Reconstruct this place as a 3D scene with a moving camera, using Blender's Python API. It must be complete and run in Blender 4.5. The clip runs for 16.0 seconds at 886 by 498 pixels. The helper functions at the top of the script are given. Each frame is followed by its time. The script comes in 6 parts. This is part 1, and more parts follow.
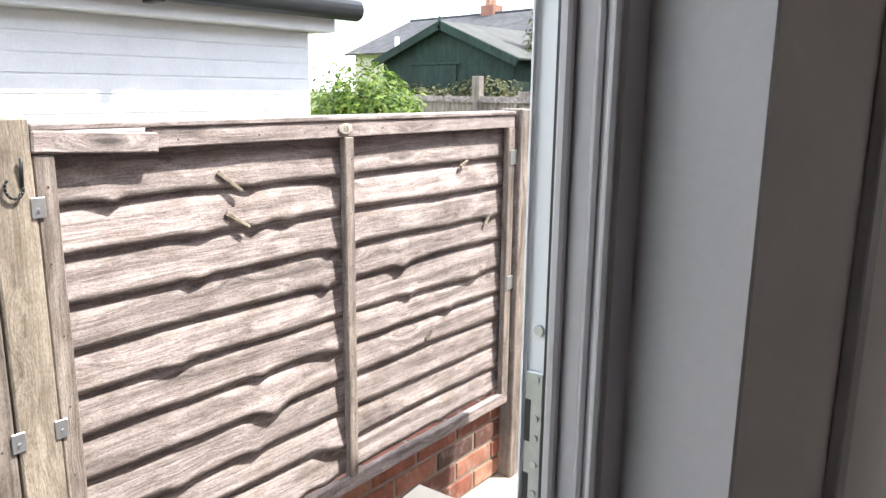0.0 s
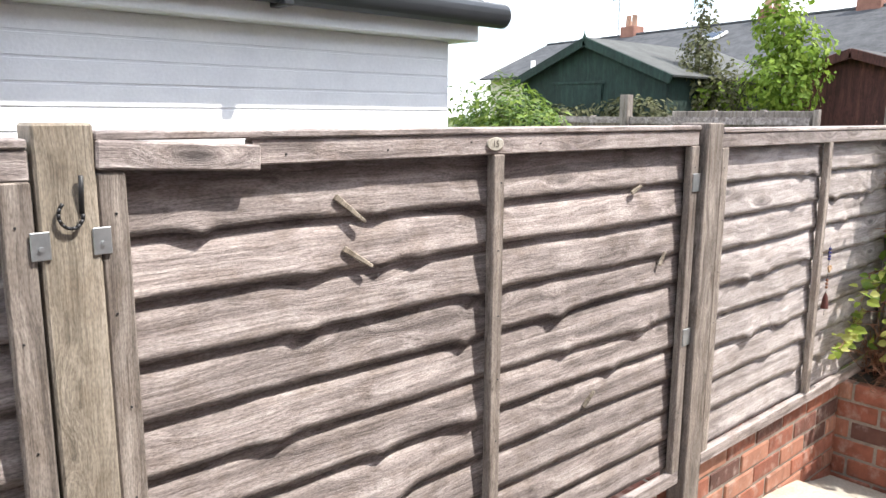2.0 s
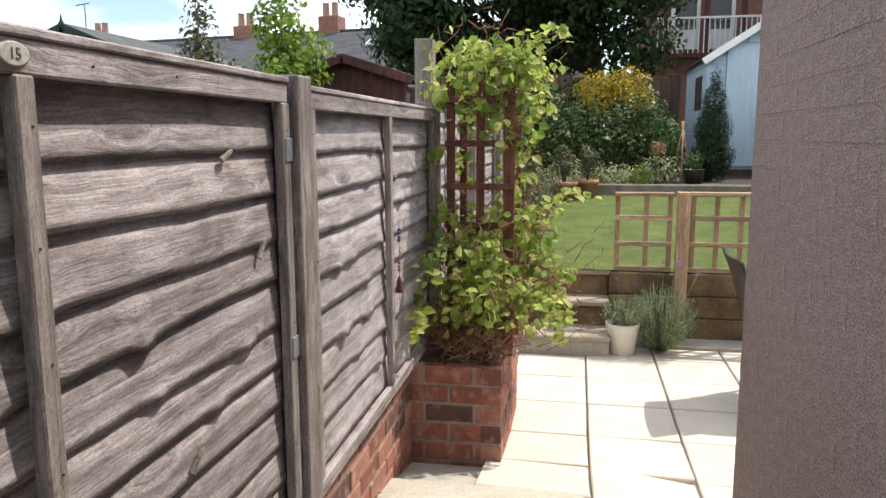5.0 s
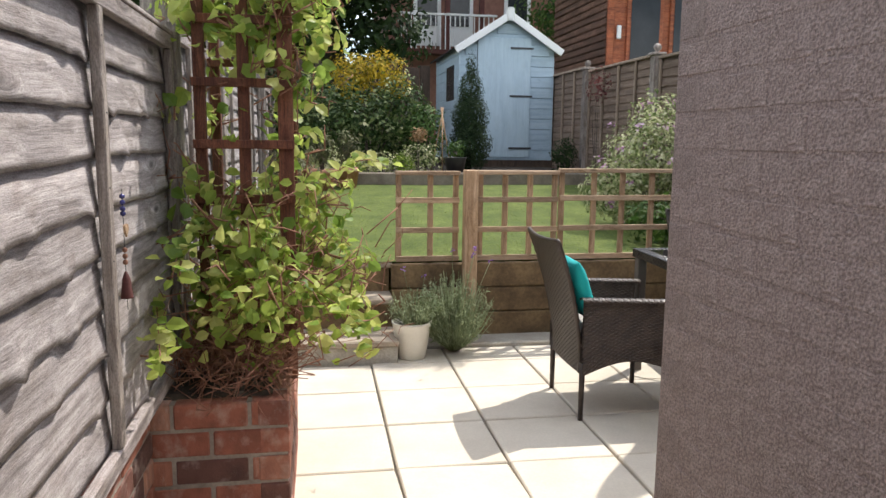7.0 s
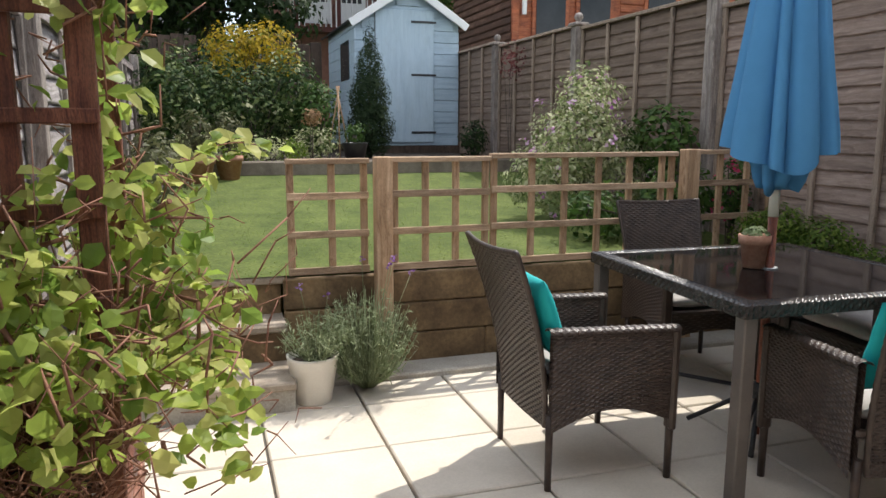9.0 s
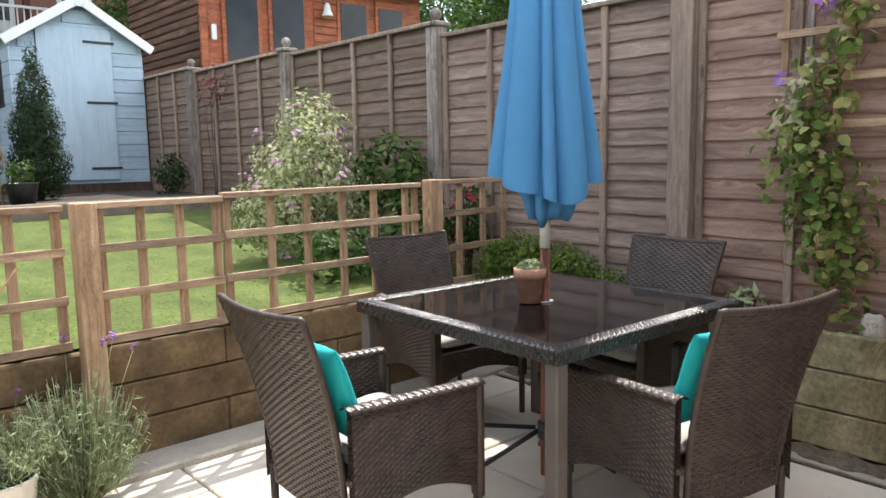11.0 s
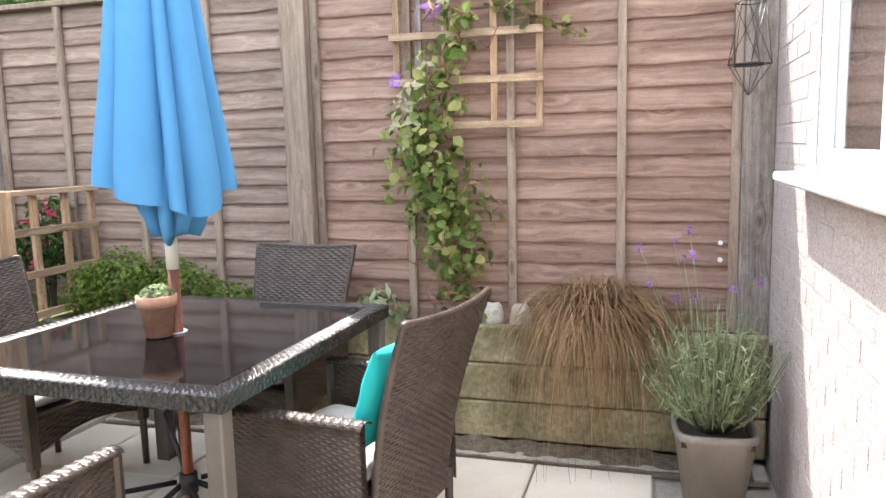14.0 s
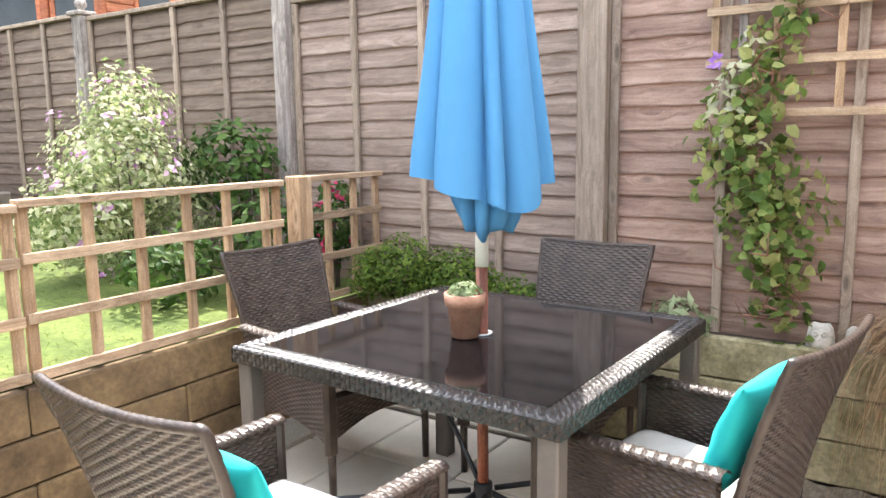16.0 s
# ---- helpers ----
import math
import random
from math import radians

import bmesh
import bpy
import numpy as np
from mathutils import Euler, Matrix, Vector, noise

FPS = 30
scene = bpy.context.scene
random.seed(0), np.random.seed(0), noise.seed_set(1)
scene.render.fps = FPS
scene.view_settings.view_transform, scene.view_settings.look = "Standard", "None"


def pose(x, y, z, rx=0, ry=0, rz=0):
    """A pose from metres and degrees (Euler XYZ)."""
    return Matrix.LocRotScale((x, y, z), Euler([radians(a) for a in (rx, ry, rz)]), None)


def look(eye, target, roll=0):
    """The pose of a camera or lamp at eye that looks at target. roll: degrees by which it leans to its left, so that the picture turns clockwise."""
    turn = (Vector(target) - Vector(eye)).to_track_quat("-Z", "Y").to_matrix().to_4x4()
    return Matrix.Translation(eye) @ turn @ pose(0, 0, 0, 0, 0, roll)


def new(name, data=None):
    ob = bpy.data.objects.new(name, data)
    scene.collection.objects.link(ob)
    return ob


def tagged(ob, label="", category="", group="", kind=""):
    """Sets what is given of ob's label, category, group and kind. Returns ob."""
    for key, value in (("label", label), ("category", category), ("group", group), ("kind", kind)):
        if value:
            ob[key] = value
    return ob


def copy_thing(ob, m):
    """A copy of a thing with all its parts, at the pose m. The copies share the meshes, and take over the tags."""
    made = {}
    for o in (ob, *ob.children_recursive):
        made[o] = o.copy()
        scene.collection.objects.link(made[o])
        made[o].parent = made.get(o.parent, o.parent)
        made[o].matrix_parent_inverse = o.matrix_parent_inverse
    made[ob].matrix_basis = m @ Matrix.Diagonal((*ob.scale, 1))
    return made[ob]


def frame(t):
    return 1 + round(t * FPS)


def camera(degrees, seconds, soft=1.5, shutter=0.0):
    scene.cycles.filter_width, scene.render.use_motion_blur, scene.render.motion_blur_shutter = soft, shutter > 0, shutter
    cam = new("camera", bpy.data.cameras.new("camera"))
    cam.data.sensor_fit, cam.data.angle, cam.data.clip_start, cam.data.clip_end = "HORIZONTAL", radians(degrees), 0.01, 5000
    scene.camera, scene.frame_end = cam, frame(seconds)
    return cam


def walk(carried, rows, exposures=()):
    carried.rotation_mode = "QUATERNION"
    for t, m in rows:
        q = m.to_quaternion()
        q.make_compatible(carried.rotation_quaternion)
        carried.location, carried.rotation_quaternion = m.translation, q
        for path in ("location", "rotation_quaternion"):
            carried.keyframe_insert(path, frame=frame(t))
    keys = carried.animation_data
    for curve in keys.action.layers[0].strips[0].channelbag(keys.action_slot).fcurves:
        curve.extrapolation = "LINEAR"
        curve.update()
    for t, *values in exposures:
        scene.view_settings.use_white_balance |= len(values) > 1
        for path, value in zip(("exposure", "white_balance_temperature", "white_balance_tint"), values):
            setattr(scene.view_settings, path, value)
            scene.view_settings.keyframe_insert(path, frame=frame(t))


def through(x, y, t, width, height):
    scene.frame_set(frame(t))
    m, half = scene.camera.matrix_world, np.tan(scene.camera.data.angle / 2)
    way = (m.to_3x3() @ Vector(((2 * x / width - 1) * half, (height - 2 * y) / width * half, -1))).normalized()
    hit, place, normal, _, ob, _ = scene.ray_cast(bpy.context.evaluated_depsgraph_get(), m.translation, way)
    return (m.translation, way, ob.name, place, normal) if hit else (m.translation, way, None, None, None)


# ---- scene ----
cam = camera(62.1, 16.0)
PATH = [
    (0, (-0.083, 0.395, 1.853), (-1.3, 1.926, 1.432), 0.6),
    (0.5, (-0.142, 0.484, 1.852), (-1.493, 1.898, 1.43), 0.8),
    (1, (-0.218, 0.564, 1.831), (-1.674, 1.874, 1.427), 0.8),
    (1.5, (-0.334, 0.656, 1.82), (-1.852, 1.902, 1.439), 0.7),
    (2, (-0.461, 0.701, 1.805), (-1.938, 2.001, 1.447), 0.3),
    (2.5, (-0.55, 0.808, 1.771), (-1.972, 2.167, 1.41), -0.2),
    (3, (-0.627, 0.914, 1.736), (-1.938, 2.383, 1.386), -0.3),
    (3.5, (-0.707, 0.981, 1.698), (-1.808, 2.615, 1.352), -0.3),
    (4, (-0.814, 1.024, 1.681), (-1.664, 2.802, 1.337), -0.0),
    (4.5, (-0.923, 1.052, 1.674), (-1.517, 2.933, 1.347), -0.0),
    (5, (-0.977, 1.09, 1.632), (-1.333, 3.034, 1.326), -0.2),
    (5.2, (-1.007, 1.144, 1.63), (-1.278, 3.101, 1.32), -0.1),
    (7.5, (-1.218, 2.31, 1.36), (-0.809, 4.246, 1.066), 0.6),
    (8, (-1.16, 2.572, 1.354), (-0.717, 4.499, 1.052), 0.5),
    (10.3, (-1.068, 3.555, 1.362), (-0.025, 5.235, 1.06), -0.4),
    (10.4, (-1.072, 3.576, 1.354), (0.012, 5.231, 1.066), -0.5),
    (10.5, (-1.064, 3.592, 1.359), (0.058, 5.222, 1.069), -0.4),
    (11, (-1.093, 3.65, 1.371), (0.224, 5.133, 1.115), -1.0),
    (11.5, (-1.096, 3.694, 1.376), (0.407, 4.992, 1.143), -1.1),
    (12, (-1.091, 3.727, 1.375), (0.549, 4.852, 1.16), -1.4),
    (12.5, (-1.093, 3.758, 1.37), (0.64, 4.733, 1.163), -1.6),
    (13, (-1.087, 3.822, 1.367), (0.721, 4.651, 1.155), -1.8),
    (13.5, (-1.029, 3.911, 1.362), (0.831, 4.596, 1.095), -1.4),
    (14, (-0.935, 4.02, 1.372), (0.968, 4.573, 1.1), -1.4),
    (14.5, (-0.881, 4.07, 1.37), (1.026, 4.602, 1.085), -1.2),
    (15, (-0.832, 4.19, 1.38), (1.057, 4.772, 1.076), -0.6),
    (15.5, (-0.829, 4.329, 1.395), (0.987, 5.109, 1.085), -0.8),
    (16, (-0.813, 4.433, 1.394), (0.839, 5.52, 1.095), -0.8),
]
EXPOSURES = [(0.0, 1.7), (0.5, 1.55), (1.5, 1.34), (2.5, 1.09), (3.5, 0.85), (5.0, 0.54), (7.5, 0.50), (8.0, 0.4), (10.5, 0.75), (11.0, 1.1), (12.0, 1.7), (12.5, 1.85), (14.0, 2.12), (15.0, 1.93), (16.0, 2.15)]
walk(cam, [(t, look(eye, target, roll)) for t, eye, target, roll in PATH], EXPOSURES)

# ---- world, sun, exposure ----
SUN_DIR = Vector((-0.47, -0.36, -0.91)).normalized()
world = bpy.data.worlds.new("sky")
scene.world = world
world.use_nodes = True
wn, wl = world.node_tree.nodes, world.node_tree.links
bg = wn["Background"]
sky = wn.new("ShaderNodeTexSky")
sky.sky_type, sky.sun_disc = "NISHITA", False
sky.sun_elevation = math.asin(-SUN_DIR.z)
sky.sun_rotation = math.atan2(-SUN_DIR.x, -SUN_DIR.y)
sky_tc = wn.new("ShaderNodeTexCoord")
sky_map = wn.new("ShaderNodeMapping")
sky_map.inputs["Scale"].default_value = (1.0, 1.0, 2.6)
sky_noise = wn.new("ShaderNodeTexNoise")
sky_noise.inputs["Scale"].default_value, sky_noise.inputs["Detail"].default_value = 2.6, 8
sky_ramp = wn.new("ShaderNodeValToRGB")
sky_ramp.color_ramp.elements[0].position, sky_ramp.color_ramp.elements[1].position = 0.40, 0.60
sky_mix = wn.new("ShaderNodeMix")
sky_mix.data_type = "RGBA"
sky_mix.inputs[7].default_value = (11.0, 11.4, 12.0, 1)
wl.new(sky_tc.outputs["Generated"], sky_map.inputs["Vector"])
wl.new(sky_map.outputs["Vector"], sky_noise.inputs["Vector"])
wl.new(sky_noise.outputs["Fac"], sky_ramp.inputs["Fac"])
wl.new(sky_ramp.outputs["Color"], sky_mix.inputs[0])
wl.new(sky.outputs["Color"], sky_mix.inputs[6])
wl.new(sky_mix.outputs[2], bg.inputs["Color"])
bg.inputs["Strength"].default_value = 0.15
sun = new("sun", bpy.data.lights.new("sun", "SUN"))
sun.data.energy, sun.data.angle, sun.data.color = 3.7, radians(0.5), (1.0, 0.95, 0.87)
sun.rotation_mode = "QUATERNION"
sun.rotation_quaternion = SUN_DIR.to_track_quat("-Z", "Y")


# ---- materials ----
def base_mat(name, rough=0.8, metal=0.0):
    m = bpy.data.materials.new(name)
    m.use_nodes = True
    b = m.node_tree.nodes["Principled BSDF"]
    b.inputs["Roughness"].default_value, b.inputs["Metallic"].default_value = rough, metal
    return m, m.node_tree.nodes, m.node_tree.links, b


def coords(n, l, scale=(1, 1, 1), shift=True):
    """Object coordinates, moved at random from object to object."""
    tc, mp = n.new("ShaderNodeTexCoord"), n.new("ShaderNodeMapping")
    mp.inputs["Scale"].default_value = scale
    l.new(tc.outputs["Object"], mp.inputs["Vector"])
    if shift:
        oi, mul = n.new("ShaderNodeObjectInfo"), n.new("ShaderNodeMath")
        mul.operation, mul.inputs[1].default_value = "MULTIPLY", 37.0
        l.new(oi.outputs["Random"], mul.inputs[0])
        l.new(mul.outputs[0], mp.inputs["Location"])
    return mp.outputs["Vector"]


def noise_tex(n, l, vec, scale, detail=6, rough=0.6):
    t = n.new("ShaderNodeTexNoise")
    t.inputs["Scale"].default_value, t.inputs["Detail"].default_value, t.inputs["Roughness"].default_value = scale, detail, rough
    l.new(vec, t.inputs["Vector"])
    return t.outputs["Fac"]


def ramp(n, l, fac, stops):
    r = n.new("ShaderNodeValToRGB")
    e = r.color_ramp.elements
    while len(e) < len(stops):
        e.new(0.5)
    for el, (p, c) in zip(e, stops):
        el.position, el.color = p, (*c, 1)
    l.new(fac, r.inputs["Fac"])
    return r.outputs["Color"]


def mixed(n, l, a, b, fac, how="MIX"):
    x = n.new("ShaderNodeMix")
    x.data_type, x.blend_type = "RGBA", how
    for sock, v in ((x.inputs[6], a), (x.inputs[7], b), (x.inputs[0], fac)):
        if isinstance(v, (tuple, float, int)):
            sock.default_value = (*v, 1) if isinstance(v, tuple) else v
        else:
            l.new(v, sock)
    return x.outputs[2]


def bumped(n, l, b, height, strength=0.4, dist=0.01):
    bp = n.new("ShaderNodeBump")
    bp.inputs["Strength"].default_value, bp.inputs["Distance"].default_value = strength, dist
    l.new(height, bp.inputs["Height"])
    l.new(bp.outputs["Normal"], b.inputs["Normal"])


def plain_mat(name, dark, light, rough=0.7, scale=8, metal=0.0, bump=0.15, stain=0.25, shift=True, fine=90, depth=0.004):
    """Two-scale mottled colour with fine relief."""
    m, n, l, b = base_mat(name, rough, metal)
    v = coords(n, l, shift=shift)
    big, small = noise_tex(n, l, v, scale), noise_tex(n, l, v, fine, 3)
    c = ramp(n, l, big, [(0.3, dark), (0.7, light)])
    c = mixed(n, l, c, ramp(n, l, small, [(0.3, (1 - stain,) * 3), (0.7, (1, 1, 1))]), 1.0, "MULTIPLY")
    l.new(c, b.inputs["Base Color"])
    bumped(n, l, b, small, bump, depth)
    return m


def wood_mat(name, dark, mid, light, axis=1, rough=0.85, streak=1.0, tone=0.35, knots=1.0):
    """Sawn wood: grain along one axis that bends round knots, stains, specks and a tone for each board."""
    m, n, l, b = base_mat(name, rough)

    def along(wide, long):
        sc = [wide] * 3
        sc[axis] = long
        return coords(n, l, tuple(sc))
    kv = n.new("ShaderNodeTexVoronoi")
    kv.inputs["Scale"].default_value = 1.0
    l.new(along(8.0, 2.6), kv.inputs["Vector"])
    bend = noise_tex(n, l, along(5.0, 2.2), 1.0, 3, 0.5)
    push = n.new("ShaderNodeMapRange")
    push.interpolation_type = "SMOOTHSTEP"
    push.inputs["From Min"].default_value, push.inputs["From Max"].default_value = 0.34, 0.0
    push.inputs["To Max"].default_value = 1.5 * knots
    l.new(kv.outputs["Distance"], push.inputs["Value"])
    wave = n.new("ShaderNodeMath")
    wave.operation, wave.inputs[1].default_value = "MULTIPLY_ADD", 3.2
    l.new(bend, wave.inputs[0])
    l.new(push.outputs["Result"], wave.inputs[2])

    def bent(wide, long, k):
        add, mul = n.new("ShaderNodeVectorMath"), n.new("ShaderNodeMath")
        mul.operation, mul.inputs[1].default_value = "MULTIPLY", k
        l.new(wave.outputs[0], mul.inputs[0])
        l.new(along(wide, long), add.inputs[0])
        l.new(mul.outputs[0], add.inputs[1])
        return add.outputs[0]
    grain = noise_tex(n, l, bent(34.0, 1.3, 1.0), 1.0, 7, 0.66)
    fibre = noise_tex(n, l, bent(170.0, 5.0, 4.0), 1.0, 4, 0.7)
    stain = noise_tex(n, l, along(6.0, 1.6), 1.0, 6)
    speck = noise_tex(n, l, along(330.0, 120.0), 1.0, 2, 0.5)
    blot = noise_tex(n, l, along(16.0, 9.0), 1.0, 5, 0.65)
    c = ramp(n, l, grain, [(0.30, dark), (0.5, mid), (0.68, light)])
    c = mixed(n, l, c, ramp(n, l, fibre, [(0.34, (0.50, 0.48, 0.47)), (0.46, (0.95, 0.95, 0.95)), (0.7, (1.2, 1.2, 1.2))]), min(1, streak), "MULTIPLY")
    c = mixed(n, l, c, ramp(n, l, speck, [(0.36, (0.6, 0.6, 0.6)), (0.5, (1, 1, 1)), (0.68, (1.3, 1.3, 1.3))]), 0.6 * min(1, streak + 0.2), "MULTIPLY")
    c = mixed(n, l, c, ramp(n, l, stain, [(0.3, (0.52, 0.49, 0.47)), (0.62, (1.12, 1.09, 1.06))]), 0.9 * min(1, streak), "MULTIPLY")
    c = mixed(n, l, c, ramp(n, l, blot, [(0.36, (0.72, 0.68, 0.64)), (0.52, (1, 1, 1)), (0.7, (1.14, 1.12, 1.10))]), min(0.8, 1.3 * streak), "MULTIPLY")
    c = mixed(n, l, c, tuple(x * 0.5 for x in dark), ramp(n, l, kv.outputs["Distance"], [(0.05, (0.8 * knots,) * 3), (0.12, (0, 0, 0))]))
    oi = n.new("ShaderNodeObjectInfo")
    c = mixed(n, l, c, ramp(n, l, oi.outputs["Random"], [(0.0, (1 - tone,) * 3), (1.0, (1.0, 1.0, 1.0))]), 1.0, "MULTIPLY")
    l.new(c, b.inputs["Base Color"])
    bumped(n, l, b, fibre, 0.7, 0.004)
    return m


def leaf_mat(name, a, b_, c_, rough=0.6, trans=0.35):
    m, n, l, b = base_mat(name, rough)
    b.inputs["Specular IOR Level"].default_value = 0.22
    geo = n.new("ShaderNodeNewGeometry")
    col = ramp(n, l, geo.outputs["Random Per Island"], [(0.0, a), (0.5, b_), (1.0, c_)])
    nz = noise_tex(n, l, coords(n, l, shift=False), 5.0, 3)
    col = mixed(n, l, col, ramp(n, l, nz, [(0.3, (0.6, 0.6, 0.6)), (0.7, (1.1, 1.1, 1.1))]), 1.0, "MULTIPLY")
    l.new(col, b.inputs["Base Color"])
    tr, mx = n.new("ShaderNodeBsdfTranslucent"), n.new("ShaderNodeMixShader")
    l.new(col, tr.inputs["Color"])
    mx.inputs[0].default_value = trans
    l.new(b.outputs["BSDF"], mx.inputs[1])
    l.new(tr.outputs["BSDF"], mx.inputs[2])
    l.new(mx.outputs[0], n["Material Output"].inputs["Surface"])
    return m


def cloth_mat(name, dark, light, through):
    """Woven canvas that lets a little light through."""
    m = plain_mat(name, dark, light, 0.85, 4, bump=0.25, stain=0.08, fine=400)
    n, l = m.node_tree.nodes, m.node_tree.links
    b, tr, mx = n["Principled BSDF"], n.new("ShaderNodeBsdfTranslucent"), n.new("ShaderNodeMixShader")
    l.new(b.inputs["Base Color"].links[0].from_socket, tr.inputs["Color"])
    mx.inputs[0].default_value = through
    l.new(b.outputs["BSDF"], mx.inputs[1])
    l.new(tr.outputs["BSDF"], mx.inputs[2])
    l.new(mx.outputs[0], n["Material Output"].inputs["Surface"])
    return m


def brick_mat(name, stops, rough=0.9):
    m, n, l, b = base_mat(name, rough)
    oi = n.new("ShaderNodeObjectInfo")
    c = ramp(n, l, oi.outputs["Random"], stops)
    v = coords(n, l)
    big, small = noise_tex(n, l, v, 14.0), noise_tex(n, l, v, 160.0, 4)
    c = mixed(n, l, c, ramp(n, l, big, [(0.3, (0.6, 0.6, 0.6)), (0.7, (1.15, 1.15, 1.15))]), 1.0, "MULTIPLY")
    c = mixed(n, l, c, (0.52, 0.44, 0.39), ramp(n, l, noise_tex(n, l, v, 18.0), [(0.52, (0, 0, 0)), (0.8, (0.5, 0.5, 0.5))]))
    l.new(c, b.inputs["Base Color"])
    bumped(n, l, b, small, 0.5, 0.005)
    return m


def glass_mat(name, color=(0.9, 0.9, 0.9), rough=0.02):
    m, n, l, b = base_mat(name, rough)
    b.inputs["Base Color"].default_value = (*color, 1)
    b.inputs["Transmission Weight"].default_value, b.inputs["IOR"].default_value = 1.0, 1.45
    return m


GREY_WOOD = wood_mat("weathered_grey_wood", (0.14, 0.118, 0.115), (0.365, 0.317, 0.310), (0.56, 0.505, 0.498), streak=0.7, tone=0.26)
PALE_WOOD = wood_mat("pale_weathered_wood", (0.165, 0.143, 0.140), (0.360, 0.322, 0.318), (0.53, 0.488, 0.484), streak=0.5, tone=0.2)
GREY_UP = wood_mat("weathered_grey_upright", (0.125, 0.105, 0.095), (0.285, 0.245, 0.22), (0.44, 0.39, 0.355), axis=2, streak=0.65)
PALE_POST = wood_mat("pale_green_post", (0.17, 0.145, 0.115), (0.33, 0.288, 0.235), (0.46, 0.405, 0.345), axis=2, streak=0.6)
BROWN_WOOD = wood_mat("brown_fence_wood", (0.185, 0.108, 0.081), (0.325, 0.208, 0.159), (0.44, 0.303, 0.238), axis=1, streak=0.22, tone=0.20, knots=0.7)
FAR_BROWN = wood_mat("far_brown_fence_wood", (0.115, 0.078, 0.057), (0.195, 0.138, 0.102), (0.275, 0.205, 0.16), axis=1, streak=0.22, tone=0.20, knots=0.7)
GREY_BROWN = wood_mat("grey_brown_fence_wood", (0.165, 0.114, 0.089), (0.275, 0.199, 0.158), (0.385, 0.293, 0.242), axis=1, streak=0.22, tone=0.20, knots=0.7)
BROWN_UP = wood_mat("brown_fence_upright", (0.20, 0.145, 0.105), (0.35, 0.265, 0.20), (0.46, 0.365, 0.29), axis=2, streak=0.3)
TAN_X = wood_mat("tan_trellis_wood_level", (0.27, 0.175, 0.105), (0.48, 0.335, 0.215), (0.61, 0.46, 0.32), axis=0, streak=0.45)
TAN_Y = wood_mat("tan_trellis_wood_along", (0.27, 0.175, 0.105), (0.48, 0.335, 0.215), (0.61, 0.46, 0.32), axis=1, streak=0.45)
TAN_Z = wood_mat("tan_trellis_wood_upright", (0.27, 0.165, 0.09), (0.49, 0.32, 0.19), (0.62, 0.445, 0.295), axis=2, streak=0.45)
RED_TRELLIS = wood_mat("red_brown_trellis", (0.09, 0.03, 0.02), (0.19, 0.065, 0.035), (0.28, 0.12, 0.07), axis=2)
SLEEPER_X = plain_mat("stained_brown_board", (0.075, 0.045, 0.021), (0.285, 0.188, 0.092), 0.9, 4.5, bump=0.4, stain=0.35, fine=45)
SLEEPER_Y = plain_mat("mossy_pale_board", (0.13, 0.112, 0.045), (0.46, 0.40, 0.245), 0.9, 4.5, bump=0.4, stain=0.5, fine=45)
POLE_WOOD = wood_mat("umbrella_pole_wood", (0.13, 0.03, 0.015), (0.26, 0.07, 0.035), (0.34, 0.11, 0.06), axis=2, rough=0.5)
CABIN_WOOD = wood_mat("cabin_orange_wood", (0.28, 0.06, 0.02), (0.45, 0.12, 0.045), (0.55, 0.19, 0.08), axis=0, rough=0.6)
CABIN_BROWN = wood_mat("cabin_side_wood", (0.10, 0.05, 0.03), (0.20, 0.105, 0.07), (0.30, 0.17, 0.12), axis=1)
GREEN_SHED = wood_mat("green_shed_wood", (0.009, 0.026, 0.021), (0.014, 0.040, 0.032), (0.022, 0.058, 0.046), axis=2)
DARK_SHED = wood_mat("dark_red_shed_wood", (0.05, 0.018, 0.014), (0.10, 0.035, 0.028), (0.14, 0.055, 0.04), axis=2)
BLUE_SHED = wood_mat("pale_blue_shed_wood", (0.30, 0.40, 0.49), (0.37, 0.48, 0.57), (0.42, 0.53, 0.61), axis=0, rough=0.6, tone=0.08, streak=0.12, knots=0.0)
BLUE_DOOR = wood_mat("pale_blue_door_wood", (0.34, 0.44, 0.53), (0.40, 0.51, 0.59), (0.44, 0.55, 0.62), axis=2, rough=0.6, tone=0.05, streak=0.10, knots=0.0)
RED_BRICK = brick_mat("red_brick", [(0.0, (0.09, 0.045, 0.038)), (0.3, (0.24, 0.082, 0.052)), (0.65, (0.31, 0.112, 0.07)), (1.0, (0.37, 0.19, 0.13))])
MORTAR = plain_mat("mortar", (0.20, 0.165, 0.14), (0.34, 0.295, 0.25), 0.95, 12)
WHITE_BRICK = plain_mat("white_painted_brick", (0.70, 0.70, 0.72), (0.80, 0.80, 0.81), 0.75, 5, stain=0.08)
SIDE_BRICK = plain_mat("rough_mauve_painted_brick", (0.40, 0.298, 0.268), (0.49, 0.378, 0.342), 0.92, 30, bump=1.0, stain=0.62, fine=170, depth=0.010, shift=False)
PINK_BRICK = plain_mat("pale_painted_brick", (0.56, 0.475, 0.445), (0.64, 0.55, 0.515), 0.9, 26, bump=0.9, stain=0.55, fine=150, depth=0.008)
TILE = plain_mat("cream_paving_slab", (0.56, 0.49, 0.40), (0.68, 0.61, 0.51), 0.85, 3, bump=0.2, stain=0.1)
CONCRETE = plain_mat("grey_concrete", (0.34, 0.30, 0.25), (0.50, 0.46, 0.39), 0.92, 4, bump=0.5, stain=0.3)
